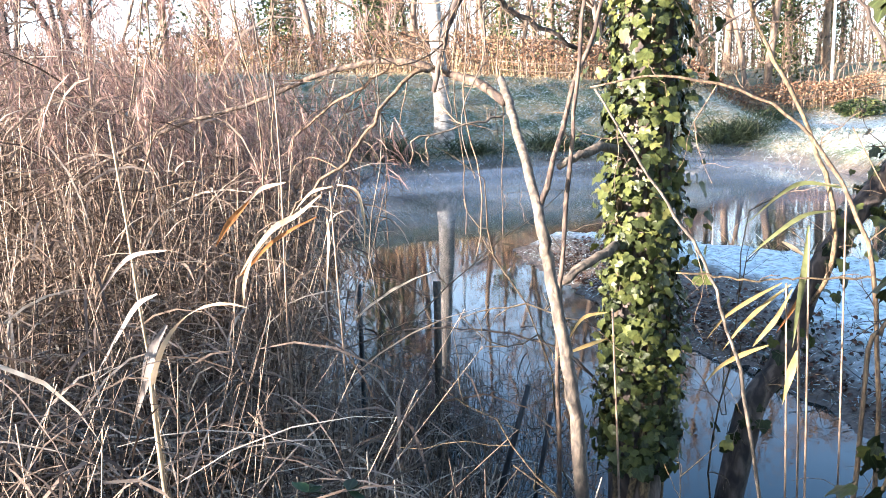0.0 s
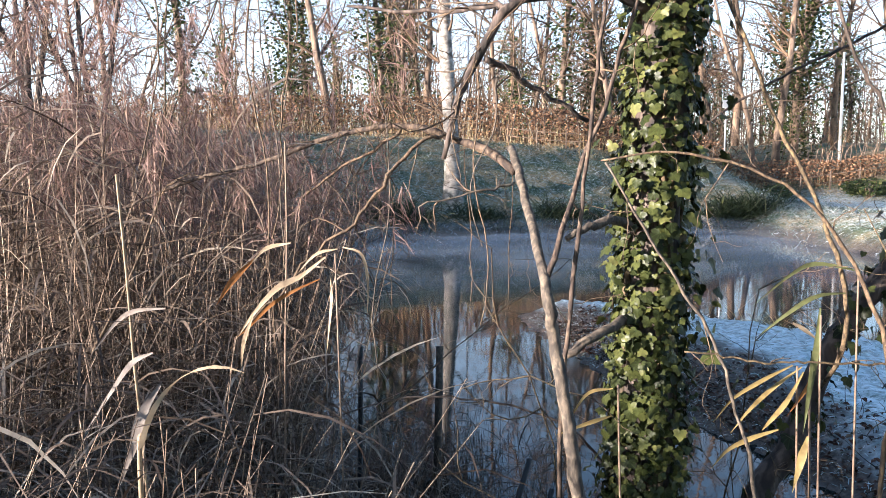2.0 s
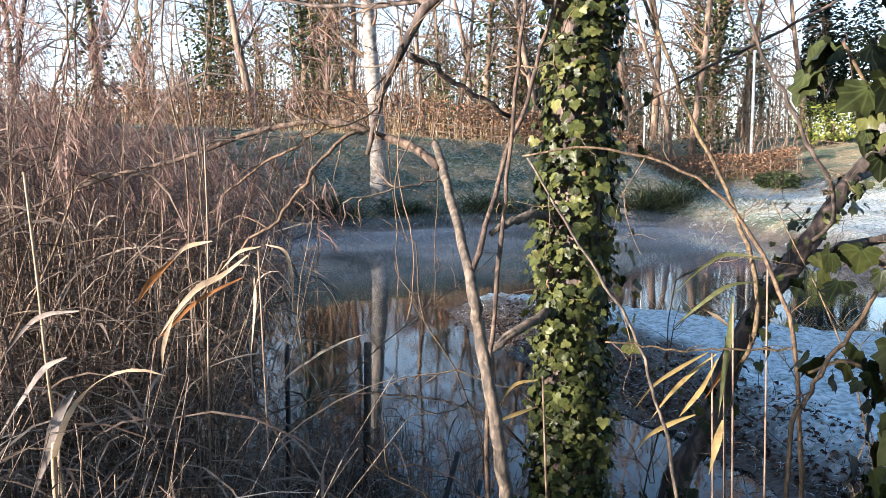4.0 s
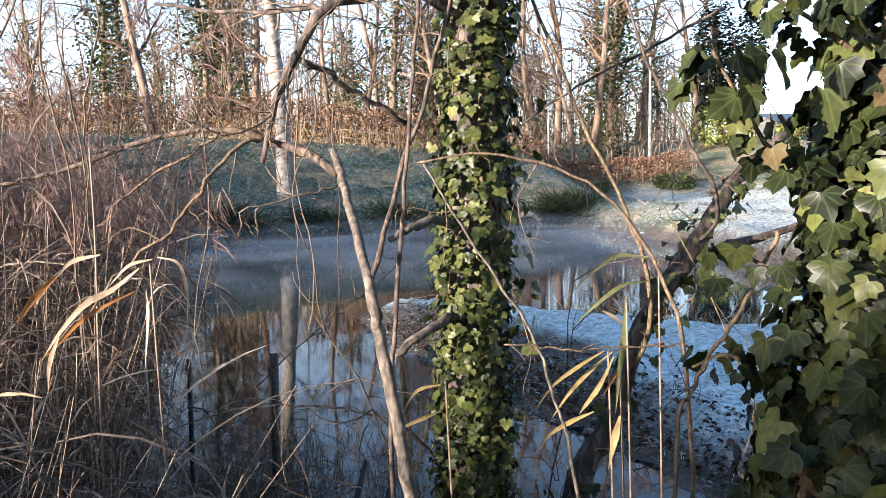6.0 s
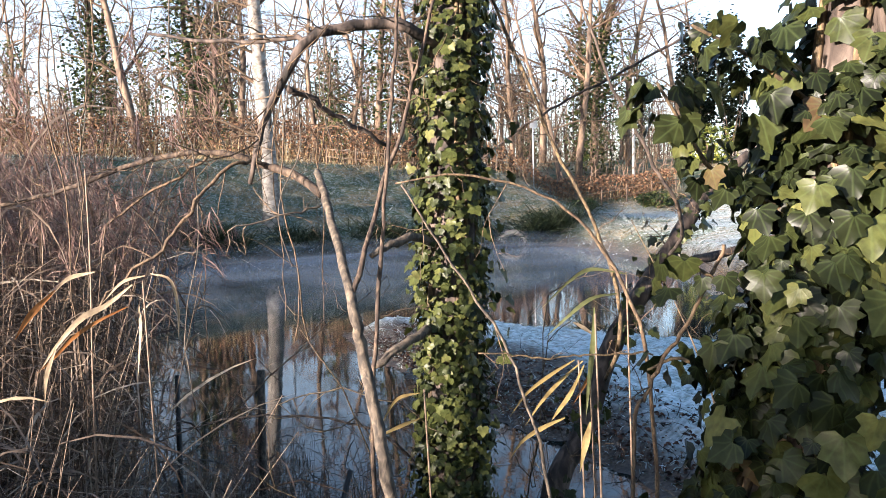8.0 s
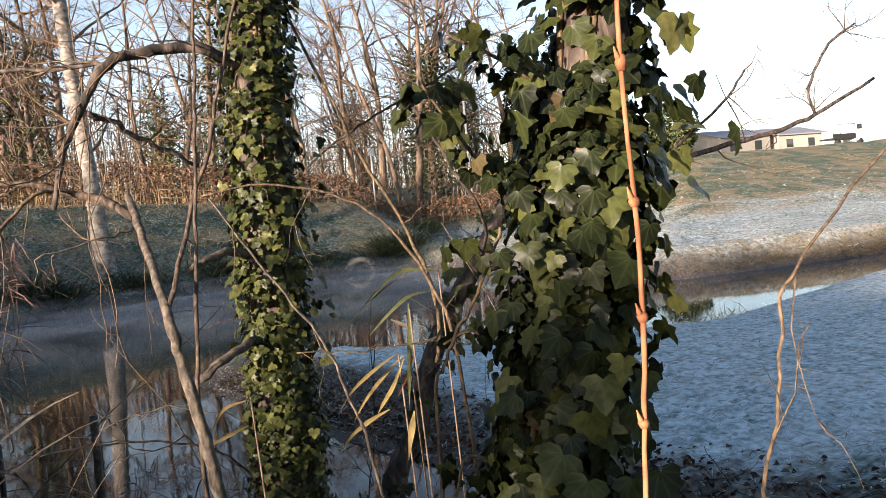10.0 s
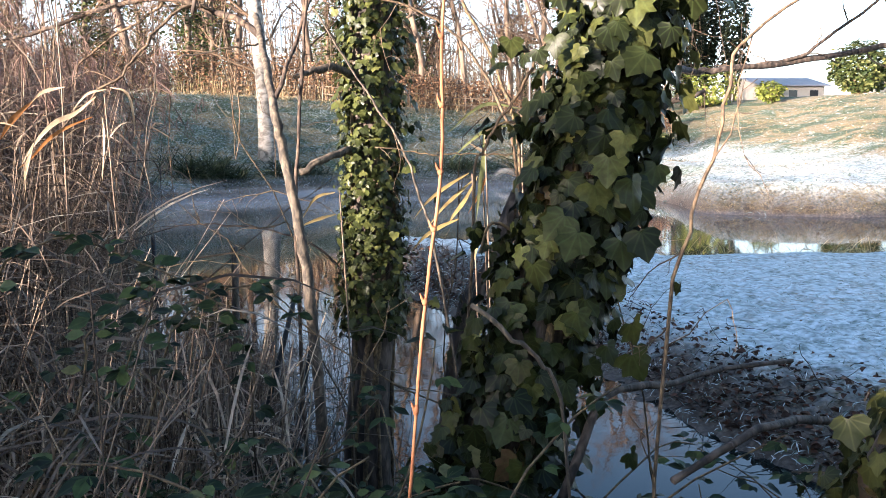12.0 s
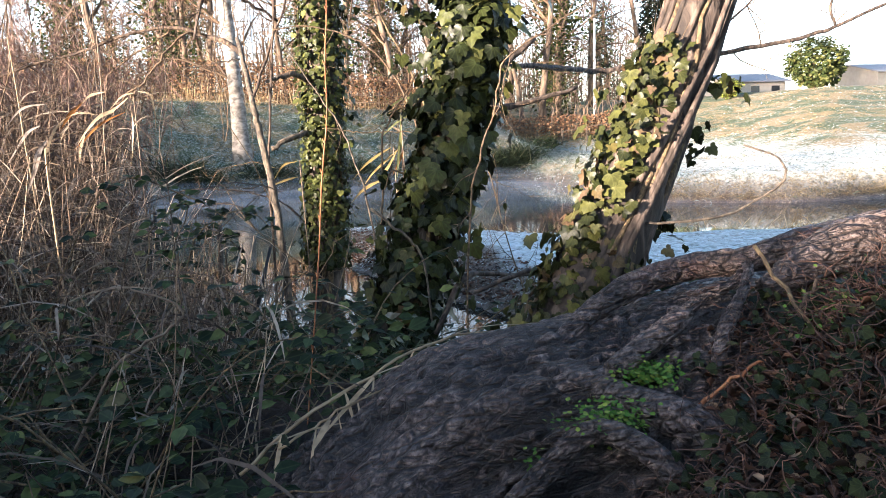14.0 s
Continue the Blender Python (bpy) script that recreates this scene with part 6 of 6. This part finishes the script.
hedge = thing("hedge", (0, 43.2, 4.3), "long brown winter hedge glowing in low sun", "hedge", kind="stuff")
part("dead_leaf", g, HEDGE_DRY, hedge, kind="stuff")
part("dry_stem", gg, GRASS_DRY, hedge, kind="stuff")
g = Geo()
for k in range(260):
    x = -48 + 72 * k / 260
    y = 43.35 + 0.02 * x
    z0 = hz(x, y) - 0.1
    run = crooked((x, y, z0), (0, 0, 1), 2.1, 5, 0.12, r)
    tube(g, run, (0.05, 0.02), 4, cap=False)
    twigs_along(g, run, 4, 0.7, 0.018, r, 0.3, 0.8, 3, 0.0, 0)
part("hedge_stem", g, BARK_FAR, hedge, kind="stuff")

fence = thing("rail_fence", (4, 41.9, 4.2), "weathered brown post and rail fence along the path", "fence")
for k in range(14):
    x = 3.0 + 1.55 * k
    z = hz(x, 41.9)
    g = Geo()
    tube(g, [(x, 41.9, z - 0.2), (x, 41.9, z + 0.6), (x, 41.9, z + 1.0)], (0.045, 0.04), 6)
    part("post", g, BARK_FAR, fence)
for lift in (0.4, 0.8):
    g = Geo()
    tube(g, [(3.0 + 1.55 * k, 41.86, hz(3.0 + 1.55 * k, 41.9) + lift) for k in range(14)], (0.022, 0.022), 5)
    part("rail", g, BARK_FAR, fence)


def pole(x, y, top, r0, label, lamp=0):
    z = hz(x, y)
    ob = thing("street_lamp" if lamp else "pole", (x, y, z), label, "lamp post" if lamp else "pole")
    g = Geo()
    tube(g, [(x, y, z - 0.3), (x, y, (z + top) / 2), (x, y, top)], (r0, r0 * 0.8, r0 * 0.6), 10)
    part("post", g, WHITE_PAINT if not lamp else GREY_METAL, ob)
    if lamp:
        g = Geo()
        tube(g, spline([(x, y, top - 0.05), (x + 0.1, y - 0.05, top + 0.3), (x + 0.5, y - 0.2, top + 0.5), (x + 0.9, y - 0.35, top + 0.5)], 10), (r0 * 0.6, r0 * 0.5), 8)
        part("arm", g, GREY_METAL, ob)
        g = Geo()
        tube(g, [(x + 0.8, y - 0.3, top + 0.5), (x + 1.05, y - 0.4, top + 0.53), (x + 1.45, y - 0.55, top + 0.5)], (0.06, 0.14, 0.07), 8)
        part("lamp_head", g, GREY_METAL, ob)
    return ob


pole(23.5, 48.1, 9.75, 0.11, "tall white pole among the trees")
pole(1.0, 46.0, 10.3, 0.08, "grey street lamp with curved arm behind the hedge", 1)
sign = thing("road_sign", (14.6, 42.4, hz(14.6, 42.4)), "small white sign board on a thin metal post", "sign")
g = Geo()
tube(g, [(14.6, 42.4, hz(14.6, 42.4) - 0.2), (14.6, 42.4, 5.4), (14.6, 42.4, 6.4)], (0.045, 0.045), 8)
part("post", g, GREY_METAL, sign)
g = Geo()
box(g, (14.4, 42.31, 6.0), (14.8, 42.35, 6.4))
part("board", g, WHITE_PAINT, sign, smooth=False)

# culvert
cul = thing("culvert", (10.9, 34.8, 0), "small stone culvert arch in the bank at the waterline", "culvert")
g = Geo()
ring = []
for k in range(13):
    a = math.pi * k / 12
    ring.append((math.cos(a), math.sin(a)))
vs, fs = [], []
for c, s in ring:
    for rr, yy in ((0.5, 34.35), (0.78, 34.35), (0.78, 35.3), (0.5, 35.3)):
        vs.append((10.9 + c * rr, yy, 0.02 + s * rr * 0.9))
for k in range(12):
    for j in range(4):
        fs.append((4 * k + j, 4 * k + (j + 1) % 4, 4 * k + 4 + (j + 1) % 4, 4 * k + 4 + j))
g.add(vs, fs)
part("arch", g, STONE, cul)
# flat near-black face stands for the shade inside the pipe
g = Geo()
g.add([(10.9 + c * 0.5, 34.9, 0.02 + s * 0.45) for c, s in ring], [tuple(range(13))])
part("pipe_shade_face", g, PIPE_SHADE, cul, smooth=False)

# ---- pale tree on the far slope ----
birch = thing("pale_tree", (0.1, 34.0, hz(0.1, 34.0)), "tall pale-barked tree standing on the frosted slope", "tree")
r = np.random.default_rng(240)
zb = hz(0.1, 34.0)
run = spline([(0.12, 34.0, zb - 0.3), (0.08, 34.0, zb + 1.2), (0.0, 34.05, 4.6), (-0.22, 34.1, 8.0), (-0.4, 34.2, 12.0), (-0.5, 34.2, 18.0)], 30)
g = Geo()
tube(g, run, (0.5, 0.36, 0.31, 0.29, 0.26, 0.18), 14, 0.06, r)
part("trunk", g, BARK_BIRCH, birch)
g = Geo()
for k in range(26):
    i = r.integers(12, 29)
    a = r.uniform(0, 6.28)
    lm = crooked(run[i], (math.cos(a), math.sin(a), 0.6), r.uniform(2, 4.5), 7, 0.15, r)
    tube(g, lm, (0.07, 0.02), 5, cap=False)
    twigs_along(g, lm, 8, 1.3, 0.015, r, 0.2, 0.8, 3, 0.03, 1)
part("crown", g, TWIG_FAR, birch, "bare fine twigs", kind="stuff")


# ---- woodland behind ----
def bare_tree(name, label, tall, r0, seed, mat=BARK_FAR, fork=0.28, limbs=18, ivy=0.0, at=(0, 0, 0), thick=0.015, stems=1, spread=1.0):
    r = np.random.default_rng(seed)
    tree = thing(name, at, label, "tree", "bare trees behind the pond")
    x0, y0, z0 = at
    gt, gc, gi = Geo(), Geo(), Geo()
    for s in range(stems):
        w = (r.normal(0, 0.06 + 0.12 * (stems > 1)), r.normal(0, 0.06), 1)
        run = crooked((x0 + r.normal(0, 0.15) * (stems > 1), y0, z0 - 0.3), w, tall, 16, 0.05, r)
        tube(gt, run, (r0, r0 * 0.75, r0 * 0.5, r0 * 0.2), 8, 0.08, r)
        for k in range(limbs):
            i = r.integers(max(2, int(16 * fork)), 16)
            a = r.uniform(0, 6.28)
            ln = tall * r.uniform(0.14, 0.34) * spread
            lm = crooked(run[i], (math.cos(a), math.sin(a), r.uniform(0.3, 1.3)), ln, 7, 0.14, r)
            tube(gc, lm, (r0 * 0.3, r0 * 0.1), 4, cap=False)
            for b in range(6):
                j = r.integers(1, 8)
                sb = crooked(lm[j], lm[j] - lm[j - 1] + r.normal(0, 0.45 * ln / 7, 3) * 1.5, ln * r.uniform(0.25, 0.5), 5, 0.16, r, 0.02)
                tube(gc, sb, (thick * 1.3, thick * 0.7), 3, cap=False)
                for q in range(5):
                    c = r.integers(1, 6)
                    tw = crooked(sb[c], sb[c] - sb[c - 1] + r.normal(0, 0.1, 3), ln * r.uniform(0.1, 0.28), 2, 0.2, r, 0.03)
                    tube(gc, tw, (thick * 0.7, thick * 0.4), 3, cap=False)
        if ivy:
            for k in range(int(2200 * ivy)):
                u = r.uniform(0.02, 0.75) * 16
                p = run[int(u)] + r.normal(0, 1, 3) * np.array((0.55, 0.55, 0.5)) * (0.6 + 0.8 * ivy)
                a = r.uniform(0, 6.28)
                ellipse_leaf(gi, p, (math.cos(a), math.sin(a), -0.5), (r.normal(0, 0.6), r.normal(-0.4, 0.6), 1), r.uniform(0.14, 0.3), 0.85)
    part("trunk", gt, mat, tree)
    part("crown", gc, TWIG_FAR, tree, "bare fine twigs", kind="stuff")
    if ivy:
        part("ivy_foliage", gi, EVERGREEN, tree, "dark ivy round the trunk", kind="stuff")
    return tree


def ground_at(x, y):
    return (x, y, hz(x, y))


PALE, IVIED, MULTI = "tall bare winter tree lit by low sun", "tall bare tree with dark ivy on its trunk", "bare many-stemmed tree with dark branches"
forms = [bare_tree("bare_tree", PALE, 17, 0.22, 301, at=ground_at(9.3, 47)), bare_tree("bare_tree", PALE, 19, 0.26, 302, BARK_FAR, at=ground_at(20.0, 49)), bare_tree("bare_tree", PALE, 15, 0.18, 303, limbs=20, at=ground_at(3.0, 50)),
         bare_tree("ivied_tree", IVIED, 15, 0.25, 304, ivy=1.0, at=ground_at(-4.2, 49)), bare_tree("ivied_tree", IVIED, 17, 0.25, 305, ivy=0.55, at=ground_at(6.4, 48)),
         bare_tree("many_stemmed_tree", MULTI, 10, 0.14, 306, BARK_DARK, 0.2, 11, stems=4, at=ground_at(-13.5, 30), spread=1.2)]
r = np.random.default_rng(310)
spots = [(3, -10.3, 50), (4, -16.0, 48), (0, -7.0, 46.5), (1, -1.8, 52), (2, 12.0, 47), (0, 15.5, 50), (3, 22.0, 51), (1, 25.5, 53), (2, 17.6, 46), (4, 25.0, 58), (0, -20, 47), (5, -19.0, 36), (5, -27.0, 45)]
for k in range(38):
    y = r.uniform(50, 92)
    spots.append((int(r.integers(0, 5)), r.uniform(-0.3 * y if k % 6 else -0.75 * y, 0.6 * y), y))
for k, (i, x, y) in enumerate(spots):
    sc = r.uniform(0.85, 1.2)
    ob = copy_thing(forms[i], Matrix.Translation(ground_at(x, y)) @ Matrix.Rotation(r.uniform(0, 6.28), 4, 'Z') @ Matrix.Diagonal((sc, sc, sc, 1)))

# undergrowth between the trees: reddish thicket and straw
g = Geo()
for k in range(1300):
    y = r.uniform(45, 80)
    x = r.uniform(-0.75 * y, 0.56 * y)
    run = crooked((x, y, 4.2 - 0.02 * max(x, 0)), (r.normal(0, 0.4), r.normal(0, 0.3), 1), r.uniform(1.2, 4.2), 5, 0.2, r)
    tube(g, run, (0.025, 0.01), 3, cap=False)
    twigs_along(g, run, 6, 1.1, 0.01, r, 0.3, 0.8, 3, 0.04, 0)
lone("thicket", g, TWIG_FAR, "reddish-brown leafless thicket under the trees", "thicket", "stuff")
g = Geo()
for k in range(800):
    y = r.uniform(95, 150)
    x = r.uniform(-0.85 * y, 0.57 * y)
    h = r.uniform(10, 20) * (1.0 if x > -0.3 * y else 0.5)
    run = crooked((x, y, 3), (r.normal(0, 0.05), 0, 1), h, 4, 0.05, r)
    tube(g, run, (0.13, 0.04), 4, cap=False)
    for q in range(14):
        p = run[0] + (run[-1] - run[0]) * r.uniform(0.2, 1.0)
        tw = crooked(p, (r.normal(0, 1), r.normal(0, 0.5), r.uniform(0.2, 1.2)), r.uniform(1.5, 4), 3, 0.2, r)
        tube(g, tw, (0.06, 0.03), 3, cap=False)
lone("far_woods", g, TWIG_FAR, "distant leafless woods", "woods", "stuff")


# ---- evergreen shrubs and the round bush on the ridge ----
def leaf_bush(label, x, y, wide, tall, mat, count, leaf, seed, name="evergreen_bush", square=False):
    r = np.random.default_rng(seed)
    z = hz(x, y)
    ob = thing(name, (x, y, z), label, "bush", "evergreen bushes")
    g = Geo()
    for s in range(5):
        tube(g, crooked((x + r.normal(0, 0.1), y, z - 0.1), (r.normal(0, 0.4), r.normal(0, 0.4), 1), tall * 0.8, 6, 0.1, r), (wide * 0.025, wide * 0.008), 5)
    part("stem", g, BARK_FAR, ob)
    g = Geo()
    for k in range(count):
        dvec = r.normal(0, 1, 3)
        dvec /= np.linalg.norm(dvec)
        q = Vector(dvec * 2.2)
        rad = (0.72 + 0.3 * noise.noise(q + Vector((seed, 0, 0)))) * r.uniform(0.75, 1.05)
        if square:
            dvec = np.clip(dvec * 1.5, -1, 1)
        p = np.array((x, y, z + tall * 0.52)) + dvec * rad * np.array((wide * 0.6, wide * 0.6, tall * 0.56))
        a = r.uniform(0, 6.28)
        ellipse_leaf(g, p, np.array((math.cos(a), math.sin(a), -0.3)) + dvec * 0.5, dvec + np.array((0, 0, 0.5)) + r.normal(0, 0.4, 3), leaf * r.uniform(0.6, 1.3), 0.7)
    part("foliage", g, mat, ob, kind="stuff")
    return ob


leaf_bush("round clipped-looking evergreen bush alone on the ridge", 46.7, 55.0, 5.2, 4.6, EVERGREEN, 3800, 0.32, 401)
leaf_bush("bright yellow-green laurel hedge block in the sun", 29.2, 49.0, 3.4, 2.7, LAUREL, 2200, 0.2, 402, "laurel_bush", True)
leaf_bush("small yellow-green laurel bush in the sun", 32.4, 46.2, 1.9, 1.6, LAUREL, 900, 0.2, 403, "laurel_bush")
leaf_bush("low frosted evergreen shrub on the slope", 20.5, 39.0, 2.6, 1.0, EVERGREEN, 1100, 0.16, 404)
leaf_bush("low frosted evergreen shrub on the slope", 17.0, 41.0, 1.8, 0.9, EVERGREEN, 700, 0.16, 405)
for k, (x, y) in enumerate([(36.5, 62.0), (38.5, 63.0), (40.3, 61.5)]):
    leaf_bush("dark columnar conifer behind the trees", x - 1, y, 2.6, 12.5, CONIFER, 2600, 0.32, 410 + k, "columnar_conifer")

# ---- low buildings and a truck beyond the ridge ----
def building(x, y, wx, wy, h, roof, label):
    z = hz(x, y) - 0.2
    ob = thing("low_building", (x, y, z), label, "building", "buildings beyond the ridge")
    for a, b, c, d in ((0, 0, wx, 0.25), (0, wy - 0.25, wx, wy), (0, 0.25, 0.25, wy - 0.25), (wx - 0.25, 0.25, wx, wy - 0.25)):
        g = Geo()
        box(g, (x + a, y + b, z), (x + c, y + d, z + h))
        part("wall", g, RENDER_WALL, ob, smooth=False)
    for s in (0, 1):
        g = Geo()
        y0, y1 = (y - 0.5, y + wy / 2) if s == 0 else (y + wy / 2, y + wy + 0.5)
        za, zb = (z + h, z + h + roof) if s == 0 else (z + h + roof, z + h)
        g.add([(x - 0.5, y0, za), (x + wx + 0.5, y0, za), (x + wx + 0.5, y1, zb), (x - 0.5, y1, zb), (x - 0.5, y0, za + 0.15), (x + wx + 0.5, y0, za + 0.15), (x + wx + 0.5, y1, zb + 0.15), (x - 0.5, y1, zb + 0.15)],
              [(3, 2, 1, 0), (4, 5, 6, 7), (0, 1, 5, 4), (1, 2, 6, 5), (2, 3, 7, 6), (3, 0, 4, 7)])
        part("roof", g, ROOF_TILE, ob, smooth=False)
    for gx0 in (x, x + wx - 0.25):
        g = Geo()
        g.add([(gx0, y, z + h), (gx0, y + wy, z + h), (gx0, y + wy / 2, z + h + roof - 0.05), (gx0 + 0.25, y, z + h), (gx0 + 0.25, y + wy, z + h), (gx0 + 0.25, y + wy / 2, z + h + roof - 0.05)],
              [(2, 1, 0), (3, 4, 5), (0, 1, 4, 3), (1, 2, 5, 4), (2, 0, 3, 5)])
        part("gable", g, RENDER_WALL, ob, smooth=False)
    for k in range(max(2, int(wx / 3))):
        cx = x + (k + 0.5) * wx / max(2, int(wx / 3))
        g = Geo()
        box(g, (cx - 0.6, y - 0.03, z + h * 0.35), (cx + 0.6, y + 0.06, z + h * 0.8))
        part("window", g, GLASS_DARK, ob, smooth=False)


building(74, 78, 8.5, 9, 2.7, 1.2, "low cream building with a shallow grey roof")
building(84.0, 78, 8, 8, 2.5, 1.2, "low open-fronted shed with a shallow roof")
building(60, 88, 9, 8, 2.4, 1.2, "low distant building with a reddish roof")
tx, ty = 87.0, 72.0
tz = hz(tx, ty)
truck = thing("flatbed_truck", (tx, ty, tz), "white flatbed truck with a railed load bed", "truck")
g = Geo()
box(g, (tx + 4.2, ty, tz + 0.6), (tx + 6.0, ty + 2.1, tz + 2.0))
box(g, (tx + 4.2, ty + 0.1, tz + 2.0), (tx + 5.6, ty + 2.0, tz + 2.9))
part("cab", g, TRUCK_WHITE, truck, smooth=False)
g = Geo()
box(g, (tx + 4.5, ty + 0.06, tz + 2.1), (tx + 5.4, ty + 0.09, tz + 2.75))
part("side_window", g, GLASS_DARK, truck, smooth=False)
g = Geo()
box(g, (tx, ty, tz + 0.9), (tx + 4.1, ty + 2.1, tz + 1.1))
box(g, (tx, ty, tz + 1.1), (tx + 4.1, ty + 0.06, tz + 1.6))
part("load_bed", g, RUBBER, truck, smooth=False)
for k in range(4):
    g = Geo()
    tube(g, [(tx + 0.1 + 1.3 * k, ty + 0.05, tz + 1.5), (tx + 0.1 + 1.3 * k, ty + 0.05, tz + 2.8)], (0.05, 0.05), 5)
    part("rack_post", g, GREY_METAL, truck)
g = Geo()
tube(g, [(tx, ty + 0.05, tz + 2.8), (tx + 4.1, ty + 0.05, tz + 2.8)], (0.05, 0.05), 5)
part("rack_rail", g, GREY_METAL, truck)
for wx in (0.9, 5.0):
    g = Geo()
    tube(g, [(tx + wx, ty - 0.02, tz + 0.45), (tx + wx, ty + 0.3, tz + 0.45)], (0.45, 0.45), 16)
    part("wheel", g, RUBBER, truck)


# ---- unseen hedges added behind the walker to keep the low sun off the bank ----
def tall_hedge(a, b, tall, seed, leaves, label, ragged=0.5):
    r = np.random.default_rng(seed)
    a, b = np.array(a), np.array(b)
    mid = (a + b) / 2
    ob = thing("tall_hedge", (mid[0], mid[1], hz(*mid)), label, "hedge", "hedges behind the bank")
    across = np.array((-(b - a)[1], (b - a)[0])) / np.linalg.norm(b - a)
    g, gs = Geo(), Geo()
    for k in range(leaves):
        u = r.uniform(0, 1)
        top = tall + ragged * lumps(np.array([u * 40.0]), np.array([seed * 1.0]), 3.0, seed)[0] * 1.6
        q = a + (b - a) * u + across * r.normal(0, 0.45)
        z = hz(*q) + top * r.uniform(0.0, 1.0) ** 0.75
        an = r.uniform(0, 6.28)
        ellipse_leaf(g, (q[0], q[1], z), (math.cos(an), math.sin(an), -0.4), r.normal(0, 1, 3), r.uniform(0.25, 0.5), 0.8)
    part("foliage", g, EVERGREEN, ob, kind="stuff")
    for k in range(int(np.linalg.norm(b - a) / 1.2)):
        q = a + (b - a) * r.uniform(0, 1)
        tube(gs, crooked((q[0], q[1], hz(*q) - 0.1), (r.normal(0, 0.1), r.normal(0, 0.1), 1), tall * 0.9, 6, 0.06, r), (0.06, 0.02), 5)
    part("stem", gs, BARK_FAR, ob, kind="stuff")


tall_hedge((-13.0, 2.4), (-6.2, -3.14), 1.38, 501, 2700, "unseen evergreen hedge added behind the bank to block low sun", 0.3)
tall_hedge((-6.2, -3.14), (-4.5, -4.53), 1.47, 508, 640, "unseen evergreen hedge added behind the bank to block low sun", 0.2)
tall_hedge((-4.5, -4.53), (-3.8, -5.1), 1.5, 509, 300, "unseen evergreen hedge added behind the bank to block low sun", 0.3)
tall_hedge((-3.9, -5.0), (-3.05, -5.75), 1.38, 505, 460, "lower stretch of the unseen added hedge behind the bank", 0.15)
tall_hedge((-3.05, -5.75), (-1.5, -7.0), 1.29, 507, 760, "lower stretch of the unseen added hedge behind the bank", 0.2)
tall_hedge((-1.6, -6.9), (5.0, -12.3), 1.6, 503, 2400, "unseen evergreen hedge added behind the bank to block low sun", 0.4)
# unseen belt, added so the far bank lies in shade
tall_hedge((-70.0, 36.0), (-26.0, 10.7), 8.2, 502, 10000, "unseen tall evergreen belt added to shade the far bank", 0.6)
# unseen belt, added to lower the sky light on the near bank
tall_hedge((8.0, -15.0), (34.0, 0.0), 12.0, 506, 7000, "unseen tall evergreen belt added to cut sky light", 0.8)
# unseen bush, added to keep the sun off lower tree_b
leaf_bush("unseen dense bush added to shade the leaning ivy tree", -6.7, -2.7, 1.5, 2.3, EVERGREEN, 3400, 0.16, 504, "shade_bush")
